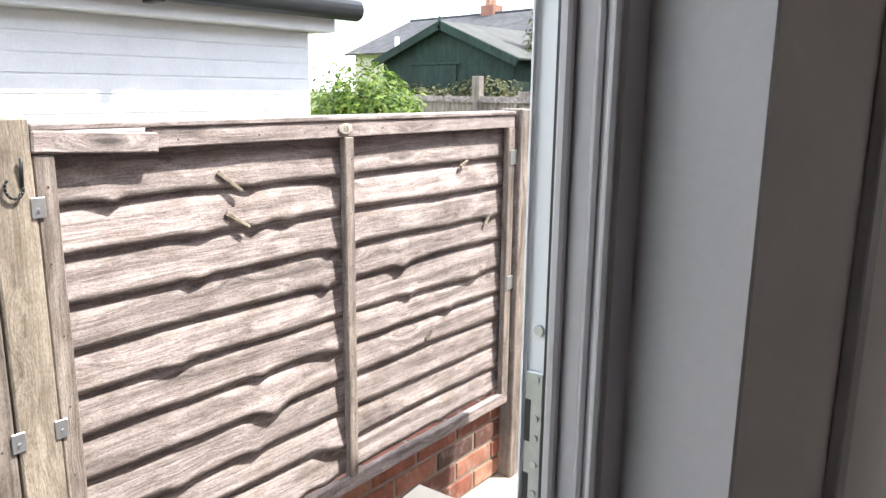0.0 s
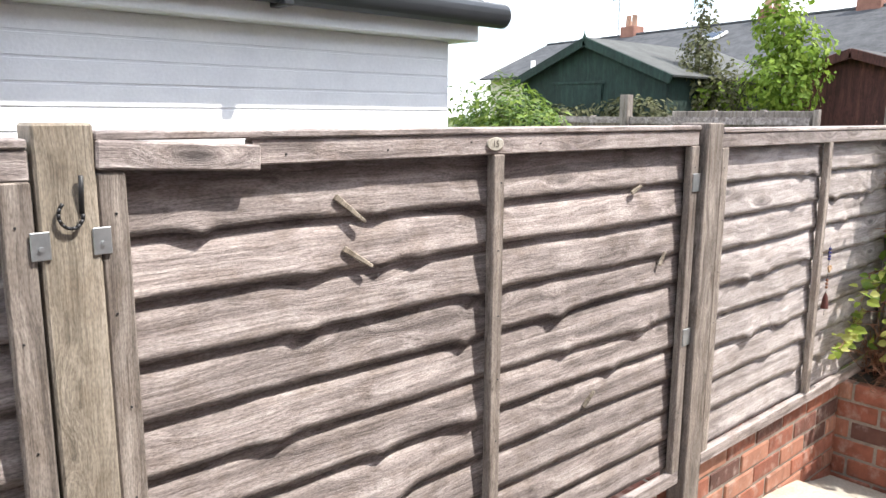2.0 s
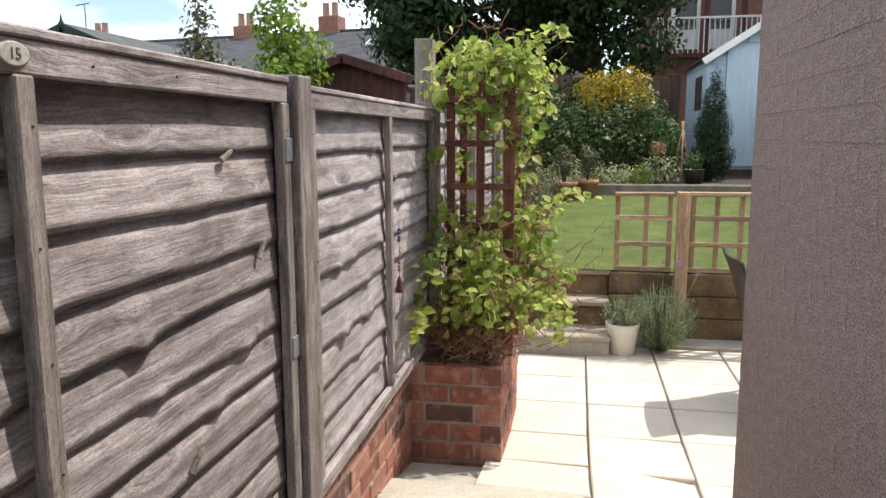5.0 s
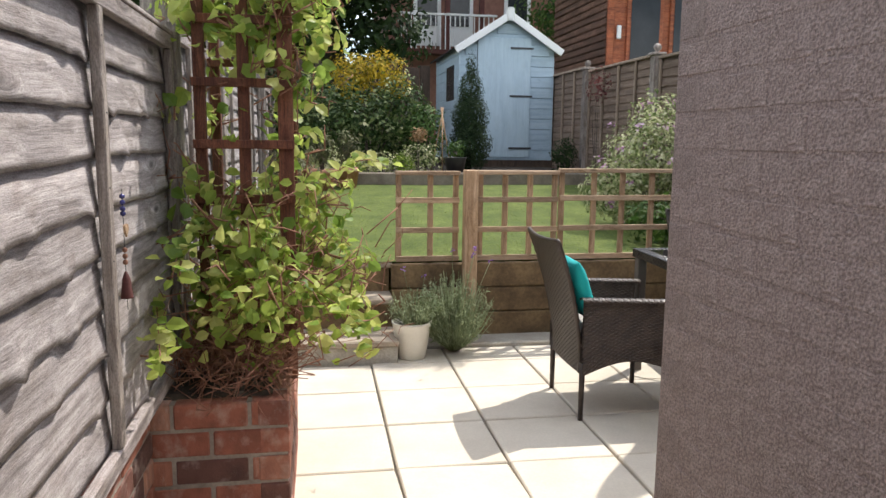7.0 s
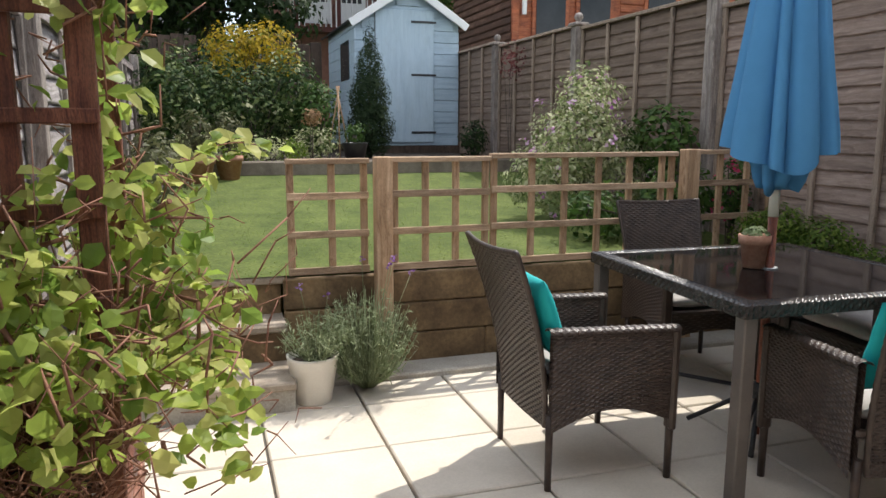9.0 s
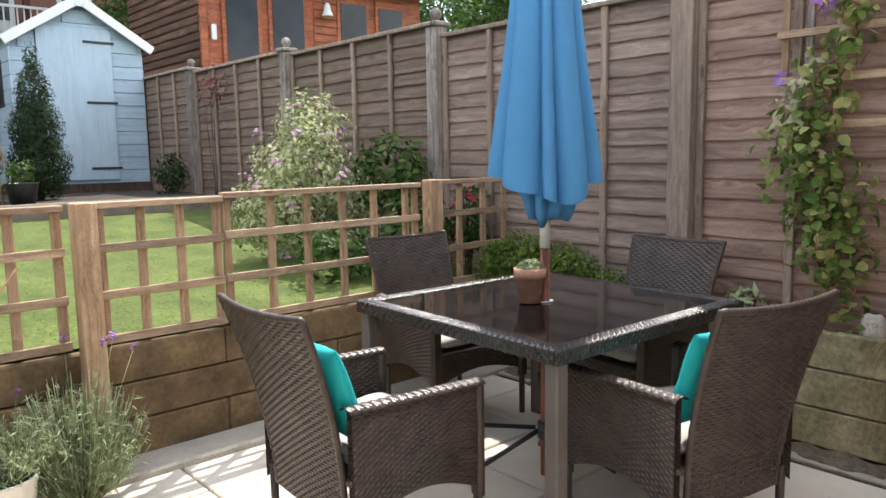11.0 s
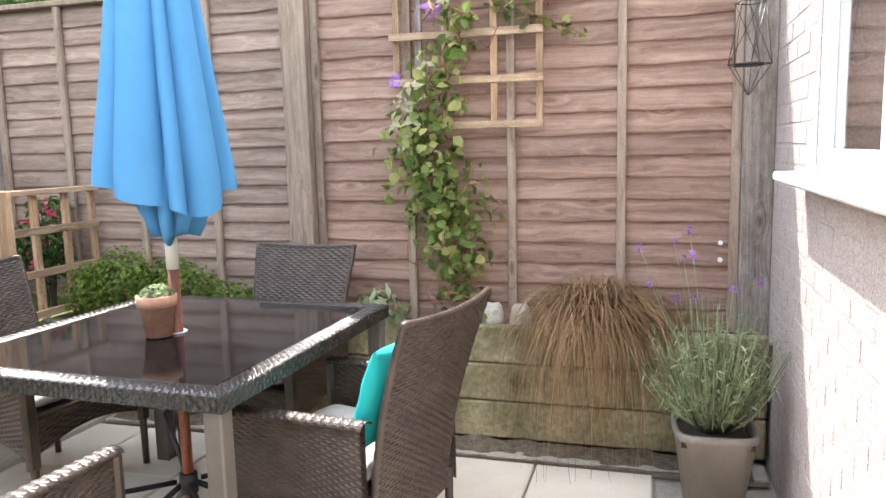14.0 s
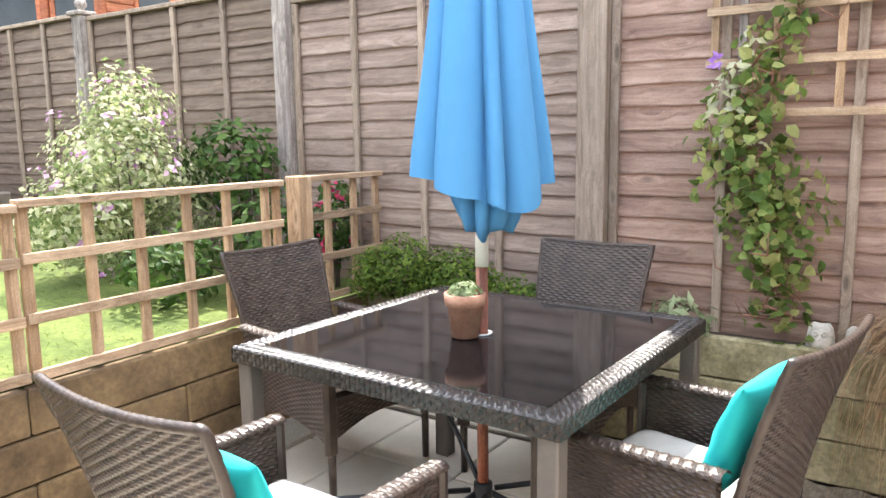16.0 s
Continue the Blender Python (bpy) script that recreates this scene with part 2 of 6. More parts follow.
SANDY = plain_mat("sandy_concrete", (0.44, 0.38, 0.30), (0.62, 0.55, 0.45), 0.92, 5, bump=0.6, stain=0.3)
DARK_BOARDS = wood_mat("dark_boundary_wood", (0.05, 0.032, 0.022), (0.10, 0.065, 0.045), (0.15, 0.10, 0.075), axis=2)
EDGE_STONE = plain_mat("stained_brown_stone", (0.15, 0.12, 0.09), (0.27, 0.225, 0.175), 0.92, 8, bump=0.5)
STEP_STONE = plain_mat("tan_step_stone", (0.28, 0.225, 0.165), (0.44, 0.365, 0.285), 0.9, 9, bump=0.5)
DIRT = plain_mat("dry_dirt", (0.09, 0.068, 0.045), (0.22, 0.175, 0.125), 0.96, 26, bump=0.9, stain=0.5)
STONE = plain_mat("pale_stone", (0.36, 0.33, 0.28), (0.55, 0.51, 0.45), 0.9, 22, bump=0.5)
SOIL = plain_mat("dark_soil", (0.03, 0.02, 0.015), (0.09, 0.065, 0.045), 0.97, 14, bump=1.0, stain=0.5)
UPVC = plain_mat("white_upvc", (0.76, 0.77, 0.78), (0.80, 0.81, 0.82), 0.3, 3, bump=0.02, stain=0.02)
# door lining: the doorway's shade is mixed into this grey, darker than the upvc
SHADED_LINING = plain_mat("shaded_frame_grey", (0.40, 0.38, 0.39), (0.47, 0.445, 0.455), 0.45, 3, bump=0.04, stain=0.06)
PLASTER = plain_mat("off_white_plaster", (0.68, 0.64, 0.62), (0.76, 0.72, 0.70), 0.85, 2, bump=0.05, stain=0.04)
STEEL = plain_mat("galvanised_steel", (0.42, 0.44, 0.46), (0.58, 0.60, 0.62), 0.4, 20, metal=0.8, bump=0.05, stain=0.1)
BLACK_METAL = plain_mat("black_metal", (0.012, 0.012, 0.014), (0.03, 0.03, 0.033), 0.45, 20, bump=0.05)
WICKER = plain_mat("dark_brown_wicker", (0.032, 0.022, 0.018), (0.085, 0.060, 0.047), 0.30, 16, bump=0.3, stain=0.3, fine=240)
WICKER.node_tree.nodes["Principled BSDF"].inputs["Specular IOR Level"].default_value = 0.38
RIM_WICKER = plain_mat("glossy_dark_wicker", (0.014, 0.011, 0.010), (0.040, 0.031, 0.027), 0.26, 30, bump=0.3, stain=0.3, fine=240)
TABLE_LEG = plain_mat("grey_brown_metal", (0.10, 0.085, 0.075), (0.14, 0.12, 0.105), 0.45, 6, bump=0.05, stain=0.1)
BLACK_GLASS = plain_mat("smoked_black_glass", (0.006, 0.006, 0.007), (0.011, 0.010, 0.011), 0.06, 3, bump=0.0, stain=0.05)
BLACK_GLASS.node_tree.nodes["Principled BSDF"].inputs["Specular IOR Level"].default_value = 0.32
BLUE_CLOTH = cloth_mat("blue_canvas", (0.075, 0.265, 0.49), (0.09, 0.30, 0.55), 0.16)
TEAL_CLOTH = plain_mat("teal_cotton", (0.0, 0.33, 0.33), (0.005, 0.42, 0.41), 0.8, 7, bump=0.25, stain=0.1, fine=400)
SEAT_CLOTH = plain_mat("pale_grey_seat_cloth", (0.42, 0.39, 0.36), (0.52, 0.49, 0.46), 0.9, 7, bump=0.25, stain=0.12, fine=400)
TERRACOTTA = plain_mat("terracotta", (0.36, 0.155, 0.09), (0.52, 0.29, 0.20), 0.88, 18, bump=0.3, stain=0.2)
CREAM_POT = plain_mat("cream_glazed_pot", (0.66, 0.61, 0.52), (0.74, 0.69, 0.60), 0.4, 4, bump=0.05, stain=0.06)
BROWN_POT = plain_mat("grey_brown_pot", (0.17, 0.145, 0.125), (0.26, 0.225, 0.195), 0.5, 5, bump=0.1, stain=0.15)
SLATE = plain_mat("grey_slate", (0.055, 0.057, 0.063), (0.105, 0.108, 0.115), 0.9, 2.5, bump=0.3, stain=0.3, fine=14)
SLATE.node_tree.nodes["Principled BSDF"].inputs["Specular IOR Level"].default_value = 0.15
DARK_FELT = plain_mat("dark_roof_felt", (0.035, 0.033, 0.036), (0.07, 0.066, 0.07), 0.85, 5, bump=0.4)
PALE_FELT = plain_mat("pale_shed_roof_felt", (0.06, 0.062, 0.06), (0.10, 0.102, 0.10), 0.98, 5, bump=0.4)
GUTTER = plain_mat("black_plastic_gutter", (0.018, 0.019, 0.022), (0.035, 0.036, 0.04), 0.4, 5, bump=0.05)
WHITE_PAINT = plain_mat("white_paint", (0.72, 0.72, 0.72), (0.80, 0.80, 0.80), 0.5, 6, bump=0.1, stain=0.08)
LAWN = plain_mat("lawn_ground", (0.066, 0.098, 0.018), (0.150, 0.186, 0.044), 0.95, 3.5, bump=0.6, stain=0.5, fine=45)
LAWN.node_tree.nodes["Principled BSDF"].inputs["Specular IOR Level"].default_value = 0.3
FAR_RENDER = plain_mat("cream_render", (0.52, 0.48, 0.40), (0.62, 0.58, 0.50), 0.9, 3)
FAR_BRICK = plain_mat("far_red_brick", (0.22, 0.10, 0.075), (0.32, 0.16, 0.12), 0.9, 6)
DARK_RED = plain_mat("dark_red_paint", (0.08, 0.022, 0.018), (0.12, 0.035, 0.028), 0.8, 5)
CHIMNEY_POT = plain_mat("clay_chimney_pot", (0.40, 0.24, 0.17), (0.50, 0.31, 0.23), 0.85, 6)
GLASS = glass_mat("window_glass")
DARK_PANE = plain_mat("dark_window_pane", (0.02, 0.022, 0.025), (0.04, 0.043, 0.047), 0.12, 2, bump=0.0)
DARK_PANE.node_tree.nodes["Principled BSDF"].inputs["Specular IOR Level"].default_value = 0.3
LEAF_CLIMB = leaf_mat("climber_leaf", (0.17, 0.28, 0.05), (0.40, 0.50, 0.10), (0.68, 0.68, 0.24), rough=0.4, trans=0.6)
LEAF_CLEM = leaf_mat("clematis_leaf", (0.10, 0.17, 0.04), (0.23, 0.32, 0.08), (0.52, 0.50, 0.20), rough=0.45, trans=0.5)
LEAF_BOX = leaf_mat("box_leaf", (0.05, 0.10, 0.012), (0.12, 0.20, 0.025), (0.26, 0.34, 0.06), trans=0.45)
LEAF_DARK = leaf_mat("dark_tree_leaf", (0.012, 0.028, 0.008), (0.025, 0.05, 0.014), (0.05, 0.09, 0.022), trans=0.25)
LEAF_MID = leaf_mat("shrub_leaf", (0.032, 0.075, 0.015), (0.06, 0.12, 0.024), (0.11, 0.175, 0.04))
LEAF_BED = leaf_mat("bed_shrub_leaf", (0.018, 0.042, 0.009), (0.045, 0.088, 0.02), (0.17, 0.21, 0.075))
LEAF_LIME = leaf_mat("lime_leaf", (0.12, 0.20, 0.02), (0.19, 0.29, 0.035), (0.29, 0.38, 0.06))
LEAF_LAUREL = leaf_mat("laurel_leaf", (0.06, 0.12, 0.018), (0.12, 0.20, 0.03), (0.24, 0.32, 0.06), rough=0.4)
LEAF_YELLOW = leaf_mat("yellow_flower", (0.16, 0.18, 0.02), (0.44, 0.30, 0.014), (0.52, 0.38, 0.04))
LEAF_PALE = leaf_mat("variegated_leaf", (0.11, 0.17, 0.045), (0.42, 0.46, 0.22), (0.74, 0.72, 0.50), trans=0.5)
LEAF_GREY = leaf_mat("lavender_leaf", (0.20, 0.25, 0.12), (0.32, 0.375, 0.20), (0.46, 0.51, 0.31))
LEAF_OLIVE = leaf_mat("olive_leaf", (0.07, 0.08, 0.035), (0.12, 0.125, 0.06), (0.18, 0.18, 0.09))
CONIFER = leaf_mat("conifer_leaf", (0.012, 0.025, 0.010), (0.022, 0.042, 0.015), (0.04, 0.065, 0.022), rough=0.85, trans=0.1)
GRASS_TAN = leaf_mat("tan_grass", (0.17, 0.10, 0.045), (0.36, 0.22, 0.115), (0.52, 0.37, 0.22), rough=0.7)
GRASS_BLADE = leaf_mat("lawn_blade", (0.14, 0.195, 0.04), (0.18, 0.235, 0.052), (0.23, 0.28, 0.08), rough=0.8, trans=0.6)
TWIG = plain_mat("brown_twig", (0.17, 0.068, 0.042), (0.36, 0.18, 0.115), 0.9, 20)
BARK = plain_mat("bark", (0.06, 0.045, 0.035), (0.14, 0.11, 0.085), 0.95, 12, bump=0.8)
PETAL_PURPLE = leaf_mat("purple_petal", (0.25, 0.10, 0.40), (0.34, 0.16, 0.50), (0.45, 0.27, 0.58))
PETAL_PINK = leaf_mat("pink_petal", (0.50, 0.10, 0.25), (0.58, 0.20, 0.38), (0.65, 0.38, 0.50))
PETAL_MAUVE = leaf_mat("mauve_petal", (0.42, 0.16, 0.42), (0.58, 0.32, 0.52), (0.74, 0.58, 0.66))
PETAL_RED = leaf_mat("crimson_petal", (0.50, 0.02, 0.08), (0.60, 0.04, 0.13), (0.62, 0.08, 0.18))
PETAL_CREAM = leaf_mat("cream_petal", (0.46, 0.46, 0.24), (0.55, 0.54, 0.32), (0.62, 0.60, 0.44))
LEAF_DUSKY = leaf_mat("dusky_red_leaf", (0.10, 0.03, 0.03), (0.16, 0.05, 0.05), (0.22, 0.09, 0.08))
SUCCULENT = leaf_mat("succulent_leaf", (0.18, 0.25, 0.10), (0.28, 0.35, 0.17), (0.42, 0.48, 0.28))


# ---- mesh helpers ----
def box(bm, x0, x1, y0, y1, z0, z1, bevel=0.0, m=None):
    """A box with chamfered edges, added to bm."""
    r = bmesh.ops.create_cube(bm, size=1.0)
    vs = r["verts"]
    for v in vs:
        v.co = Vector(((x0 + x1) / 2 + v.co.x * (x1 - x0), (y0 + y1) / 2 + v.co.y * (y1 - y0), (z0 + z1) / 2 + v.co.z * (z1 - z0)))
        if m is not None:
            v.co = m @ v.co
    if bevel:
        es = list({e for v in vs for e in v.link_edges})
        bmesh.ops.bevel(bm, geom=es, offset=bevel, segments=1, affect="EDGES")
    return bm


def boxed(*a, **k):
    return box(bmesh.new(), *a, **k)


def lathe(rows, segs=24, bm=None, at=(0, 0, 0), close=True):
    """A turned shape from (radius, height) rows."""
    bm = bm or bmesh.new()
    rings = []
    for r, z in rows:
        rings.append([bm.verts.new((at[0] + r * math.cos(2 * math.pi * i / segs), at[1] + r * math.sin(2 * math.pi * i / segs), at[2] + z)) for i in range(segs)])
    for a, b in zip(rings, rings[1:]):
        for i in range(segs):
            f = bm.faces.new((a[i], a[(i + 1) % segs], b[(i + 1) % segs], b[i]))
            f.smooth = True
    if close:
        bm.faces.new(list(reversed(rings[0])))
        bm.faces.new(rings[-1])
    return bm


def rod(bm, a, b, r=0.01, segs=8, r2=None):
    """A round bar from a to b."""
    a, b = Vector(a), Vector(b)
    r2 = r if r2 is None else r2
    q = (b - a).to_track_quat("Z", "Y")
    rings = []
    for p, rr in ((a, r), (b, r2)):
        rings.append([bm.verts.new(p + q @ Vector((rr * math.cos(2 * math.pi * i / segs), rr * math.sin(2 * math.pi * i / segs), 0))) for i in range(segs)])
    for i in range(segs):
        bm.faces.new((rings[0][i], rings[0][(i + 1) % segs], rings[1][(i + 1) % segs], rings[1][i])).smooth = True
    bm.faces.new(list(reversed(rings[0])))
    bm.faces.new(rings[1])
    return bm


def tube(bm, pts, r, segs=8):
    """A smooth bar through a line of points."""
    pts = [Vector(p) for p in pts]
    rings = []
    for i, p in enumerate(pts):
        w = r[i] if isinstance(r, list) else r
        q = (pts[min(i + 1, len(pts) - 1)] - pts[max(i - 1, 0)]).to_track_quat("Z", "Y")
        rings.append([bm.verts.new(p + q @ Vector((w * math.cos(2 * math.pi * k / segs), w * math.sin(2 * math.pi * k / segs), 0))) for k in range(segs)])
    for a, b in zip(rings, rings[1:]):
        for k in range(segs):
            bm.faces.new((a[k], a[(k + 1) % segs], b[(k + 1) % segs], b[k])).smooth = True
    bm.faces.new(list(reversed(rings[0])))
    bm.faces.new(rings[-1])
    return bm


def mesh_of(name, bm, mat):
    me = bpy.data.meshes.new(name)
    bm.normal_update()
    bm.to_mesh(me)
    bm.free()
    me.materials.append(mat)
    return me


def thing(name, label, category, at=(0, 0, 0), group="", kind="", rz=0.0):
    e = new(name)
    e.empty_display_size = 0.1
    e.matrix_basis = pose(*at, 0, 0, rz)
    return tagged(e, label, category, group, kind)


def part(name, bm, mat, parent, label=""):
    ob = new(name, mesh_of(name, bm, mat) if isinstance(bm, bmesh.types.BMesh) else bm)
    ob.parent = parent
    if label:
        ob["label"] = label
    return ob


def solid(name, bm, mat, label, category, group="", kind="", at=None):
    """A thing that is a single mesh."""
    ob = new(name, mesh_of(name, bm, mat))
    if at:
        ob.location = at
    return tagged(ob, label, category, group, kind)


def raw_mesh(name, verts, faces, mat, smooth=False):
    me = bpy.data.meshes.new(name)
    me.from_pydata(verts, [], faces)
    me.materials.append(mat)
    if smooth:
        me.polygons.foreach_set("use_smooth", [True] * len(me.polygons))
    me.update()
    return me


def leaves(name, points, size, mat, rng, flat=0.35, wide=0.55, up=0.3, fine=False):
    """Many small folded leaves at the given (place, outward way) pairs, as one mesh."""
    vs, fs = [], []
    for p, w in points:
        d = Vector((rng.gauss(0, 1), rng.gauss(0, 1), rng.gauss(0, 1) - 0.2)).normalized()
        nrm = (Vector(w) + Vector((rng.gauss(0, flat), rng.gauss(0, flat), up + rng.gauss(0, flat)))).normalized()
        d = (d - nrm * d.dot(nrm)).normalized()
        s = nrm.cross(d)
        L = size * rng.uniform(0.6, 1.3)
        W = L * wide * 0.5
        p = Vector(p)
        k = len(vs)
        if fine:
            c1, c2 = p + d * L * 0.3, p + d * L * 0.66 - nrm * L * 0.03
            vs += [p, c1, c2, p + d * L - nrm * L * 0.14, c1 + s * W * 0.95 + nrm * W * 0.3, c2 + s * W * 0.85 + nrm * W * 0.2, c1 - s * W * 0.95 + nrm * W * 0.3, c2 - s * W * 0.85 + nrm * W * 0.2]
            fs += [(k, k + 1, k + 4), (k + 1, k + 2, k + 5, k + 4), (k + 2, k + 3, k + 5), (k, k + 6, k + 1), (k + 1, k + 6, k + 7, k + 2), (k + 2, k + 7, k + 3)]
            continue
        vs += [p, p + d * L * 0.45 + s * W + nrm * W * 0.25, p + d * L - nrm * L * 0.12, p + d * L * 0.45 - s * W + nrm * W * 0.25, p + d * L * 0.5]
        fs += [(k, k + 4, k + 1), (k + 4, k + 2, k + 1), (k, k + 3, k + 4), (k + 4, k + 3, k + 2)]
    return raw_mesh(name, vs, fs, mat)


def blob_points(blobs, n, rng, shell=0.45):
    """Points in the outer part of uneven lumps (x, y, z, rx, ry, rz), with their outward way."""
    out = []
    vol = [b[3] * b[4] * b[5] for b in blobs]
    for b in rng.choices(blobs, weights=vol, k=n):
        w = Vector((rng.gauss(0, 1), rng.gauss(0, 1), rng.gauss(0, 1))).normalized()
        lump = 1 + 0.35 * noise.noise(Vector((w.x * 2 + b[0] * 3, w.y * 2 + b[1] * 3, w.z * 2 + b[2])))
        r = (1 - shell * rng.random() ** 1.5) * lump
        out.append(((b[0] + w.x * b[3] * r, b[1] + w.y * b[4] * r, b[2] + w.z * b[5] * r), w))
    return out


def shrub(name, blobs, n, size, mat, label, category, seed, stems=8, wide=0.55, flowers=None, base=None):
    """A leafy shrub: stems from its foot and a crown of small leaves, in one thing."""
    rng = random.Random(seed)
    cx, cy = base[:2] if base else (blobs[0][0], blobs[0][1])
    z0 = base[2] if base else min(b[2] - b[5] for b in blobs)
    t = thing(name, label, category, (cx, cy, z0))
    off = Vector((cx, cy, z0))
    bm = bmesh.new()
    for _ in range(stems):
        b = rng.choice(blobs)
        tip = Vector((b[0] + rng.uniform(-0.5, 0.5) * b[3], b[1] + rng.uniform(-0.5, 0.5) * b[4], b[2] + rng.uniform(-0.2, 0.7) * b[5])) - off
        mid = tip * 0.5 + Vector((rng.uniform(-0.1, 0.1) * b[3], rng.uniform(-0.1, 0.1) * b[4], 0.05))
        th = 0.004 + 0.012 * max(b[3:6])
        rod(bm, (rng.uniform(-0.02, 0.02), rng.uniform(-0.02, 0.02), -0.02), mid, th, 5, th * 0.7)
        rod(bm, mid, tip, th * 0.7, 5, th * 0.3)
    part("stem_bunch", bm, BARK, t)["kind"] = "stuff"
    pts = [(Vector(p) - off, w) for p, w in blob_points(blobs, n, rng)]
    part("crown", leaves("crown", pts, size, mat, rng, wide=wide), mat, t)
    if flowers:
        fmat, fn, fs, flabel = flowers
        pts = [(Vector(p) - off, w) for p, w in blob_points([(b[0], b[1], b[2], b[3] * 1.06, b[4] * 1.06, b[5] * 1.06) for b in blobs], fn, rng, 0.1)]
        clus = [(p + Vector((rng.gauss(0, fs * 0.5), rng.gauss(0, fs * 0.5), rng.gauss(0, fs * 0.5))), w) for p, w in pts for _ in range(7)]
        part("flower_cluster", leaves("flower_cluster", clus, fs, fmat, rng, wide=0.9), fmat, t, flabel)["kind"] = "stuff"
    return t


# ---- the large structure ----
FENCE_X, HOUSE_X, HOUSE_Y, RIGHT_X, WALL_Y = -1.72, -0.44, 3.54, 2.50, 7.00


def ground_z(x, y):
    """Height of the ground: patio level, a gentle rise into the side passage."""
    if y > 5.0:
        return 0.0
    k = min(1.0, max(0.0, (5.0 - y) / 1.35))
    side = min(1.0, max(0.0, (-0.2 - x) / 0.8)) if y > 3.4 else 1.0
    return 0.19 * k * k * (3 - 2 * k) * side


def lawn_z(x, y):
    """Height of the garden behind the retaining wall."""
    return 0.56 + 0.30 * min(1, max(0, (y - 7.4) / 3.8)) + 0.015 * noise.noise(Vector((x * 0.7, y * 0.7, 0)))


def sheet(fn, x0, x1, y0, y1, nx, ny):
    vs = [(x0 + (x1 - x0) * i / nx, y0 + (y1 - y0) * j / ny, 0) for j in range(ny + 1) for i in range(nx + 1)]
    vs = [(x, y, fn(x, y)) for x, y, _ in vs]
    fs = [(j * (nx + 1) + i, j * (nx + 1) + i + 1, (j + 1) * (nx + 1) + i + 1, (j + 1) * (nx + 1) + i) for j in range(ny) for i in range(nx)]
    return vs, fs


# far ground: one sheet to the horizon, dipping under the patio
def far_z(x, y):
    if -2.2 < x < 2.9 and y < 7.3:
        return -0.25
    if y > 6.9 and -2.1 < x < 2.7 and y < 14:
        return 0.35
    return 0.15 if y < 7 else 0.5


gv = [-400, -60, -20, -8, -5, -3, -2.1, -1.9, 2.6, 2.8, 4, 8, 20, 60, 400]
gw = [-400, -60, -20, -6, -3, 3, 6.7, 7.2, 9, 11.5, 14, 20, 40, 80, 400]
vs = [(x, y, far_z(x, y)) for y in gw for x in gv]
fs = [(j * 15 + i, j * 15 + i + 1, (j + 1) * 15 + i + 1, (j + 1) * 15 + i) for j in range(14) for i in range(14)]
tagged(new("ground", raw_mesh("ground", vs, fs, LAWN)), "grass and earth of the neighbouring gardens", "ground", kind="structure")

vs, fs = sheet(lambda x, y: ground_z(x, y) - 0.03, -1.95, RIGHT_X, -3.0, 7.05, 44, 80)
tagged(new("patio_bed", raw_mesh("patio_bed", vs, fs, CONCRETE, True)), "pale grey concrete bed under the paving slabs", "paving", kind="structure")
vs, fs = sheet(lambda x, y: ground_z(x, y), -1.95, HOUSE_X, -3.0, 4.02, 30, 120)
tagged(new("passage_floor", raw_mesh("passage_floor", vs, fs, SANDY, True)), "worn sandy concrete path beside the house", "path", kind="structure")
vs, fs = sheet(lawn_z, -1.95, RIGHT_X + 0.1, WALL_Y + 0.06, 11.25, 36, 36)
tagged(new("lawn", raw_mesh("lawn", vs, fs, LAWN, True)), "sunny mown lawn behind the retaining wall", "lawn", kind="structure")


